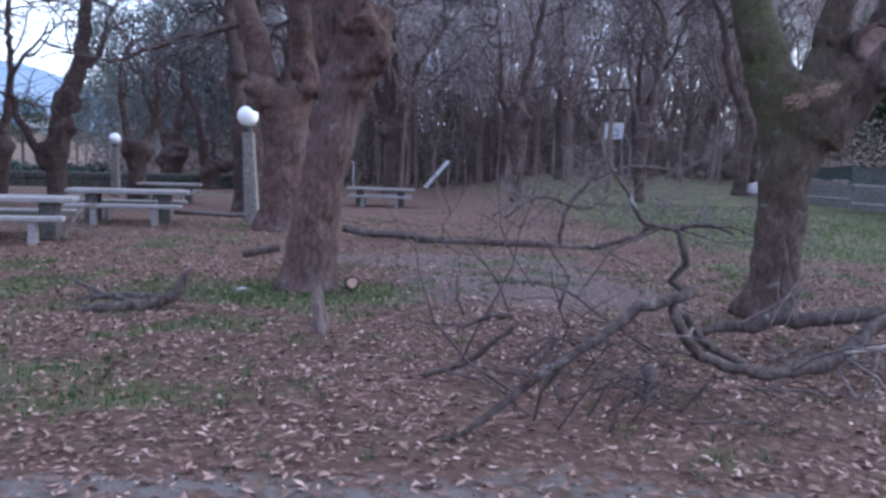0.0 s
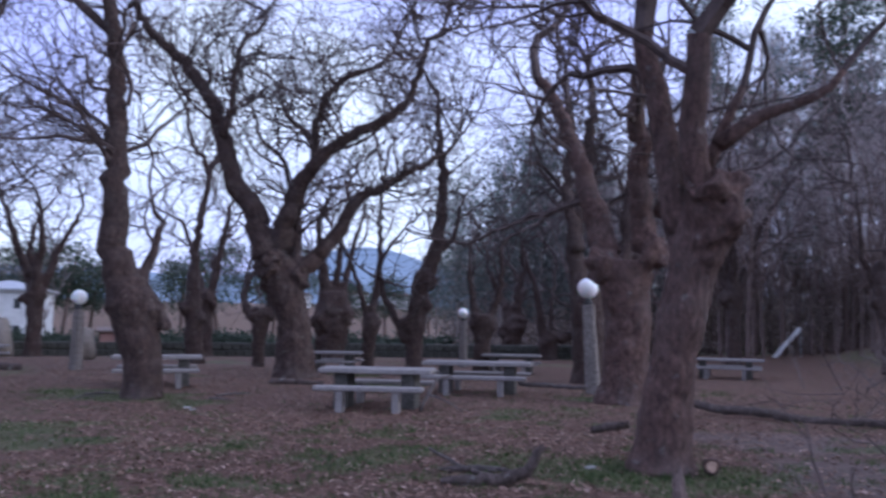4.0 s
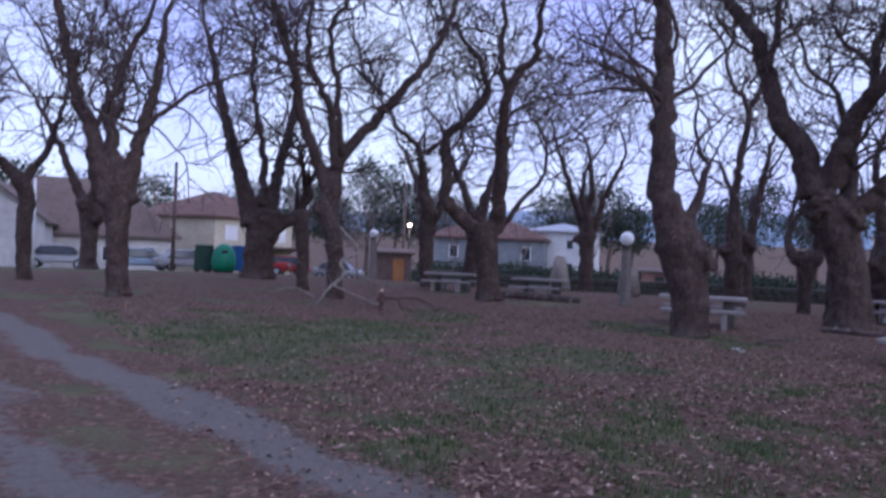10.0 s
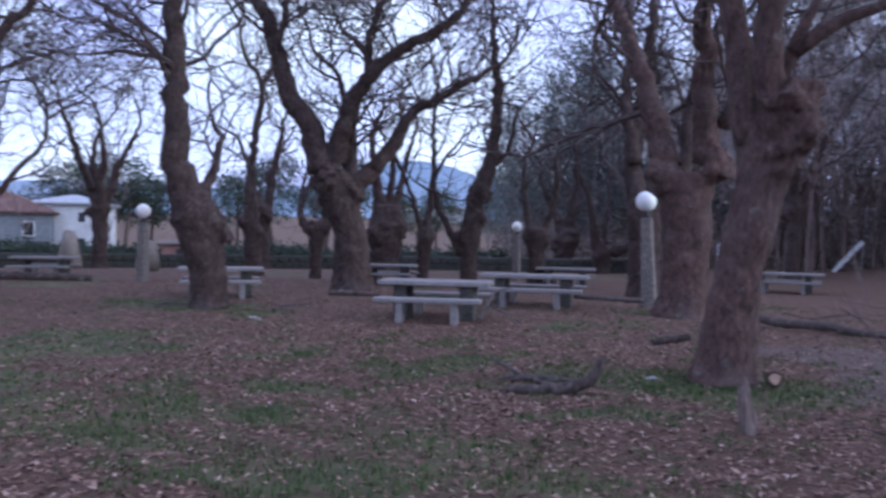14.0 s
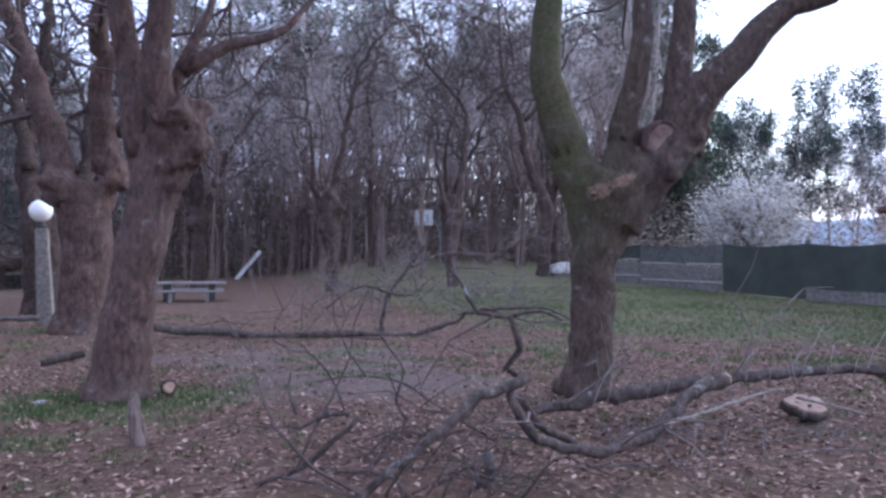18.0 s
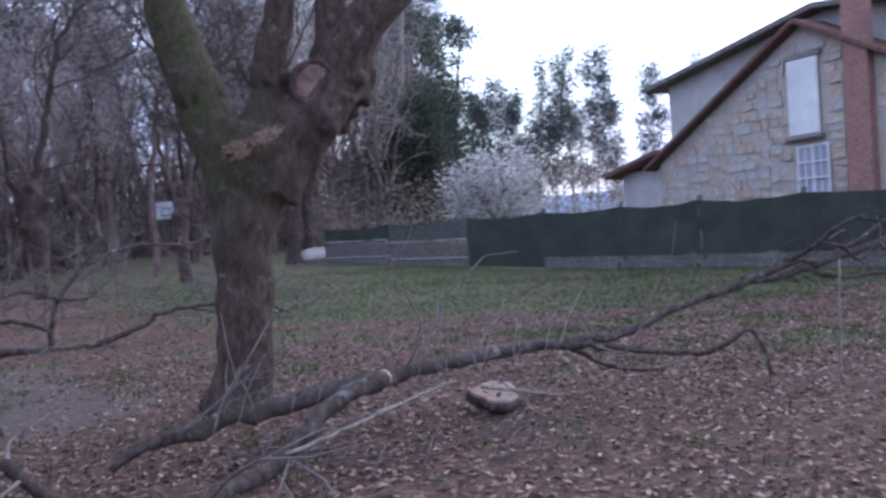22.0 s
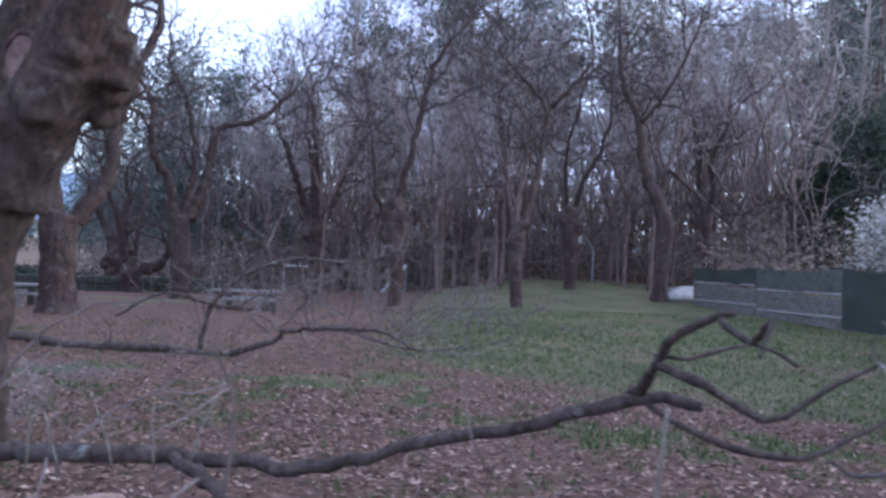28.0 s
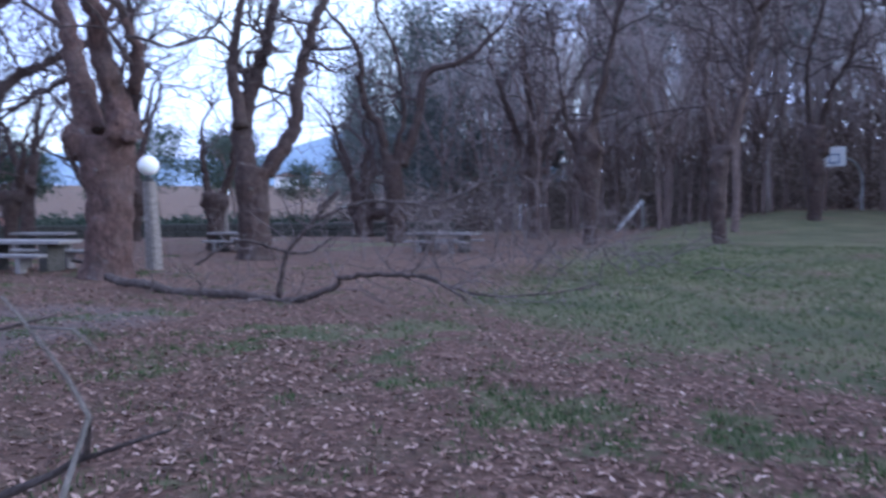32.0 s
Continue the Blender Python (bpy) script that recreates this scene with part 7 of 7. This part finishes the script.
# cream house with roller shutters
hx, hy = polar(76.0, 84)
ch = hip_house("cream_house", "cream two-storey house with a red hipped roof and roller shutters", hx, hy, 122, 11.0, 11.0, 5.6, 2.6, PLASTER_CREAM, ROOF_RED)
for x in (-3.4, 0.2, 3.6):
    house_window(ch, x, -5.52, 4.1, 1.6, 1.3, 0, WHITE_PAINT, WHITE_PAINT)
for y in (-3.0, 1.0, 3.8):
    house_window(ch, 5.52, y, 4.1, 1.3, 1.3, 1)
part("porch_roof", box(11.0, 2.4, 0.2, (0, -6.6, 2.7), 0.03, (-8, 0, 0)), ROOF_OLD, ch)
# grey house with a steep dark roof
hx, hy = polar(85.0, 74)
dh = hip_house("grey_house", "low grey house with a big dark tiled roof", hx, hy, 85, 16.0, 9.0, 3.0, 4.6, PLASTER_GREY, ROOF_OLD)
for x in (-5, -1, 3, 6):
    house_window(dh, x, -4.52, 1.5, 1.0, 1.2, 0)
hx, hy = polar(90.5, 62)
ph = thing("pale_gable_house", "pale rendered gable house at the roadside", "house", "houses of the village", (hx, hy, ground_z(hx, hy)), 172)
part("wall", gable(4.5, 3.2, 6.6, 0.0, 9.0), PLASTER_GREY, ph)
for s in (-1, 1):
    part("roof", roof_slab(4.5, 3.2, 6.6, -0.4, 9.3, s, 0.2, 0.5), ROOF_OLD, ph)


def car(x, y, turn, paint, label, length=4.1):
    c = thing("car", label, "car", "parked cars", (x, y, ground_z(x, y)), turn)
    bm = box(length, 1.66, 0.62, (0, 0, 0.62), 0.16, segments=3)
    part("body", bm, paint, c)
    cab = bmesh.new()
    bmesh.ops.create_cube(cab, size=1.0)
    for v in cab.verts:
        top = v.co.z > 0
        v.co = Vector((math.copysign(0.22 * length if top else 0.34 * length, v.co.x) - 0.12, math.copysign(0.62 if top else 0.78, v.co.y), 1.42 if top else 0.88))
    bmesh.ops.bevel(cab, geom=cab.edges[:], offset=0.08, segments=2, affect="EDGES")
    part("cabin", cab, GLASS, c, "dark glazed cabin")
    part("roof", box(0.44 * length, 1.2, 0.07, (-0.12, 0, 1.43), 0.03), paint, c)
    for sx in (-0.3, 0.3):
        for sy in (-1, 1):
            bm = lathe([(0.28, -0.09), (0.31, -0.05), (0.31, 0.05), (0.28, 0.09)], 16)
            bm.transform(pose(sx * length, sy * 0.76, 0.31, 90, 0, 0))
            w = part("tyre", bm, RUBBER, c)
            bm = lathe([(0.18, -0.10), (0.18, 0.10)], 12)
            bm.transform(pose(sx * length, sy * 0.765, 0.31, 90, 0, 0))
            part("rim", bm, GALV, w)
    for sy in (-0.55, 0.55):
        part("headlight", box(0.06, 0.3, 0.14, (length / 2 - 0.02, sy, 0.68), 0.02), WHITE_PAINT, c)
        part("tail_light", box(0.06, 0.25, 0.14, (-length / 2 + 0.02, sy, 0.70), 0.02), CAR_RED, c)
    return c


for deg, dist, turn, paint, label in ((85.5, 58, 80, CAR_GREY, "silver car parked beside the road"), (80.5, 60, 85, CAR_BLUE, "pale blue van parked beside the road"), (77.8, 58, 100, CAR_GREY, "light grey car parked by the bins"), (71.2, 62, 60, CAR_RED, "red car parked behind the oaks"), (67.5, 66, 50, CAR_GREY, "silver car parked by the road"), (72.7, 60, 60, CAR_RED, "red car behind the oak")):
    x, y = polar(deg, dist)
    car(x, y, turn, paint, label)

# recycling bins
x, y = polar(75.3, 50)
ig = thing("bottle_bank", "green rounded plastic bottle bank", "recycling bin", "recycling bins", (x, y, ground_z(x, y)))
part("shell", lathe([(0.62, 0.1), (0.72, 0.5), (0.70, 1.0), (0.55, 1.45), (0.28, 1.68), (0.05, 1.74)], 22), GREEN_BIN, ig, smooth=True)
part("slot", box(0.10, 0.34, 0.22, (0.62, -0.1, 1.25), 0.03, (0, 20, 0)), DARK_METAL, ig)
part("base", lathe([(0.55, 0.0), (0.60, 0.12)], 18), DARK_METAL, ig)
for deg, paint, label in ((74.4, BLUE_BIN, "blue paper recycling container"), (76.6, simple("dark_green_plastic", (0.015, 0.05, 0.035), (0.025, 0.07, 0.05), 4.0, 0.5, 0.0), "dark green refuse container")):
    x, y = polar(deg, 51)
    c = thing("waste_container", label, "recycling bin", "recycling bins", (x, y, ground_z(x, y)), deg)
    part("body", box(1.1, 0.9, 1.35, (0, 0, 0.8), 0.06, segments=2), paint, c)
    part("lid", box(1.16, 0.96, 0.16, (0, 0, 1.56), 0.06, segments=2), paint, c)
    for s in (-0.4, 0.4):
        part("castor", lathe([(0.08, 0.0), (0.08, 0.12)], 10, (s, 0, 0)), RUBBER, c)

# poles and street lamps
for deg, dist, h, mat, label in ((78.6, 52, 6.5, TRUNK_DARK, "brown wooden utility pole"), (87.0, 56, 5.5, WHITE_PAINT, "slim white lamp pole"), (63.0, 62, 7.5, TRUNK_DARK, "dark wooden utility pole by the road"), (69.8, 60, 6.0, WHITE_PAINT, "slim white lamp pole")):
    x, y = polar(deg, dist)
    p = thing("utility_pole", label, "pole", "roadside poles", (x, y, ground_z(x, y)))
    part("pole", lathe([(0.13, -0.2), (0.09, h)], 10), mat, p, smooth=True)
    part("cap", lathe([(0.10, 0), (0.11, 0.06), (0.03, 0.10)], 10, (0, 0, h)), DARK_METAL, p)
x, y = polar(62.6, 60)
sl = thing("street_lamp", "lit orange street lamp on a pale pole", "street lamp", at=(x, y, ground_z(x, y)))
part("pole", lathe([(0.08, -0.2), (0.06, 4.2)], 10), DARK_METAL, sl, smooth=True)
part("hood", lathe([(0.28, 0.0), (0.26, 0.08), (0.08, 0.16)], 14, (0, 0, 4.35)), DARK_METAL, sl)
gl = bmesh.new()
bmesh.ops.create_uvsphere(gl, u_segments=16, v_segments=10, radius=0.13)
bmesh.ops.translate(gl, verts=gl.verts, vec=(0, 0, 4.28))
part("bulb", gl, LIT_LAMP, sl, "glowing orange lamp glass", True)
lamp = new("street_lamp_light", bpy.data.lights.new("street_lamp_light", "POINT"))
lamp.data.energy, lamp.data.color, lamp.data.shadow_soft_size = 22.0, (1.0, 0.62, 0.34), 0.3
lamp.location = (x, y, ground_z(x, y) + 3.9)

# young bare trees between the grove and the road
for deg, dist, f in ((59.5, 52, 0.55), (61.5, 48, 0.42), (64.8, 54, 0.6), (66.2, 50, 0.45), (68.3, 56, 0.6), (70.4, 64, 0.7), (57.8, 60, 0.62), (73.6, 66, 0.7), (54.4, 72, 0.7), (49.6, 74, 0.75), (79.5, 70, 0.7), (82.5, 78, 0.8)):
    x, y = polar(deg, dist)
    m = pose(x, y, ground_z(x, y), 0, 0, deg * 31) @ Matrix.Scale(f, 4)
    copy_thing(saplings[int(dist) % 4], m).matrix_basis = m

# carved stones
for deg, dist, w, h, label in ((52.0, 46, 1.05, 2.0, "carved granite standing stone"), (47.3, 40, 1.0, 1.5, "rough pointed granite boulder")):
    x, y = polar(deg, dist)
    m = thing("standing_stone", label, "monument", "granite stones", (x, y, ground_z(x, y)), deg)
    bm = box(w, 0.6, h, (0, 0, h / 2 - 0.05), 0.12, segments=2)
    bmesh.ops.subdivide_edges(bm, edges=bm.edges[:], cuts=2)
    for v in bm.verts:
        v.co.x *= 1.12 - 0.62 * max(0.0, v.co.z / h) ** 1.6
    part("stone", rough(bm, 0.10, 1.8, deg), GRANITE_WARM, m, smooth=True)

# sheds
for deg, dist, w, h, wall, door, label in ((63.6, 58, 2.4, 2.1, TRUNK_DARK, WOOD_ORANGE, "small dark wooden shed with an orange wooden door"), (45.4, 66, 2.2, 1.8, BRICK_RED, DARK_METAL, "small brick hut with a dark doorway")):
    x, y = polar(deg, dist)
    s = thing("shed", label, "shed", "sheds", (x, y, ground_z(x, y)), deg)
    part("wall", box(w, 2.0, h + 0.4, (0, 0, h / 2 - 0.2), 0.03), wall, s)
    part("roof", box(w + 0.5, 2.5, 0.16, (0, 0, h + 0.1), 0.03, (6, 0, 0)), ROOF_OLD, s)
    part("door", box(w * 0.32, 0.08, h * 0.75, (0.3, -1.02, h * 0.42), 0.02), door, s)

# low wall at the far side of the grove, in single stones
wall = tagged(new("boundary_wall"), "low mossy field-stone boundary wall", "wall", kind="structure")
rs = random.Random(21)
wall_meshes = []
for k in range(6):
    bm = box(1.0, 1.0, 1.0, bevel=0.14)
    rough(bm, 0.08, 2.0, k * 5.1)
    me = bpy.data.meshes.new("wall_stone")
    bm.to_mesh(me)
    bm.free()
    me.materials.append(STONE_WALL)
    wall_meshes.append(me)
for row in range(2):
    u = rs.uniform(0, 0.5)
    while u < 62:
        w = rs.uniform(0.5, 0.95)
        deg = 62 - 52 * (u + w / 2) / 62
        x, y = polar(deg, 44 + 5 * math.sin(radians(deg * 2)))
        ob = new("wall_stone", rs.choice(wall_meshes))
        ob.parent = wall
        ob.matrix_basis = pose(x, y, ground_z(x, y) + 0.18 + 0.40 * row, 0, 0, deg + 8) @ Matrix.Diagonal((w, 0.5, 0.42, 1))
        u += w * 0.95
# hedge in front of the white house
hv, hf = [], []
rh = random.Random(31)
for k in range(900):
    deg = rh.uniform(14, 62)
    x, y = polar(deg, 68 + rh.uniform(-2, 2))
    leaf_clump(rh, hv, hf, Vector((x, y, ground_z(x, y) + rh.uniform(0.1, 1.25))), 0.9, 40, 0.24, 0.8)
tagged(new("hedge", mesh_of("hedge", hv, hf, PINE)), "dark clipped hedge before the white house", "hedge", kind="stuff")

# round-headed pines behind the houses


def round_pine(seed, height, spread):
    rng = random.Random(seed)
    tree = thing("round_pine_tree", "dark round-headed pine behind the houses", "tree", "pines of the village")
    line = wander(rng, Vector((0, 0, -0.3)), Vector((0, 0, 1)), height * 0.8, 0.05, 1.0)
    tb = Tubes().add(line, [0.28 * (1 - 0.6 * k / (len(line) - 1)) for k in range(len(line))], 7)
    verts, faces = [], []
    for _ in range(85):
        a, u = rng.uniform(0, 6.28), rng.random()
        r = spread * math.sqrt(rng.random()) * (0.65 + 0.5 * math.sin(math.pi * min(1, u + 0.15)))
        p = Vector((r * math.cos(a), r * math.sin(a), height * (0.42 + 0.55 * u)))
        leaf_clump(rng, verts, faces, p, 1.5, 34, 0.28, 0.7)
    for _ in range(9):
        b = wander(rng, line[rng.randrange(len(line) // 2, len(line))], Vector((rng.gauss(0, 1), rng.gauss(0, 1), 0.5)), spread * 0.8, 0.1, 0.8)
        tb.add(b, [0.09 * (1 - 0.6 * k / (len(b) - 1)) for k in range(len(b))], 5, cap=False)
    raw_part("trunk", tb.v, tb.f, TRUNK_DARK, tree, smooth=True)
    raw_part("crown", verts, faces, PINE, tree, kind="stuff")
    return tree


pines = [round_pine(400 + k, 10 + 1.2 * k, 3.4 + 0.3 * k) for k in range(3)]
place_copies(pines, [polar(d, r) for d, r in ((50.3, 118), (48.6, 112), (47.0, 120), (52.5, 124), (41.3, 112), (39.0, 118), (34.0, 120), (35.3, 128), (58.5, 118), (61.0, 120), (65.5, 108), (68.0, 112), (63.5, 104), (70.0, 105), (73.5, 118), (80.0, 118), (84.0, 112), (88.0, 110), (92.0, 105), (30.2, 140), (27.5, 150), (24.5, 145))], 401, (0.9, 1.25))
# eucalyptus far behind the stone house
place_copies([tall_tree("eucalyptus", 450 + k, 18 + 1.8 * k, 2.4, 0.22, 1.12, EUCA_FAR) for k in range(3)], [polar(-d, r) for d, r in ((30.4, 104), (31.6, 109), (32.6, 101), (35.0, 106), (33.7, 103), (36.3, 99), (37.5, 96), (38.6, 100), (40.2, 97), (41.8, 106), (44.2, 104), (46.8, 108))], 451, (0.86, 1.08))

# far buildings on the slope
for deg, dist, sx, h in ((29.5, 300, 9, 4.5), (31.4, 310, 7, 4.0), (33.5, 290, 8, 4.0), (27.2, 320, 8, 4.0), (26.0, 300, 7, 3.5)):
    x, y = polar(deg, dist)
    f = hip_house("far_house", "distant white house on the slope", x, y, deg, sx, 7.0, h, 1.6, PLASTER, ROOF_RED)
    house_window(f, -1.5, -3.52, h * 0.6, 1.0, 1.2, 0)
    house_window(f, 1.5, -3.52, h * 0.6, 1.0, 1.2, 0)

# hills on the horizon, blue haze put into their colour and glow
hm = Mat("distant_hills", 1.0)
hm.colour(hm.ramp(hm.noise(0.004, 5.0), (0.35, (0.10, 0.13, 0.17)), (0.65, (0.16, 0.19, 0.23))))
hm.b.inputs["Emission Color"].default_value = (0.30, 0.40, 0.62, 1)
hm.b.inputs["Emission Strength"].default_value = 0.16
verts, faces = [], []
for i in range(181):
    deg = -100 + i * 1.25
    a = radians(deg)
    top = 2500 * math.tan(radians(2.3 + 2.6 * math.exp(-((deg - 29) / 9) ** 2) + 1.0 * math.exp(-((deg - 52) / 10) ** 2) + 0.9 * noise.noise((deg * 0.12, 0, 0))))
    for r, z in ((2300, -20), (2500, top), (2900, -20)):
        verts.append((-r * math.sin(a), r * math.cos(a), z))
    if i:
        q = 3 * (i - 1)
        faces += [(q, q + 1, q + 4, q + 3), (q + 1, q + 2, q + 5, q + 4)]
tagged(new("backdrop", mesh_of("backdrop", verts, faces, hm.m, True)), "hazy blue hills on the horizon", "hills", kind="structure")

# power line across the grove's far side
tb = Tubes()
for dz in (0.0, 0.5):
    pts = [Vector((-95 + 100 * k / 20, 62 + 8 * k / 20, 9.4 + dz - 1.6 * math.sin(math.pi * k / 20))) for k in range(21)]
    tb.add(pts, [0.02] * 21, 4)
raw = new("power_line", mesh_of("power_line", tb.v, tb.f, RUBBER))
tagged(raw, "thin sagging power cables", "cable")
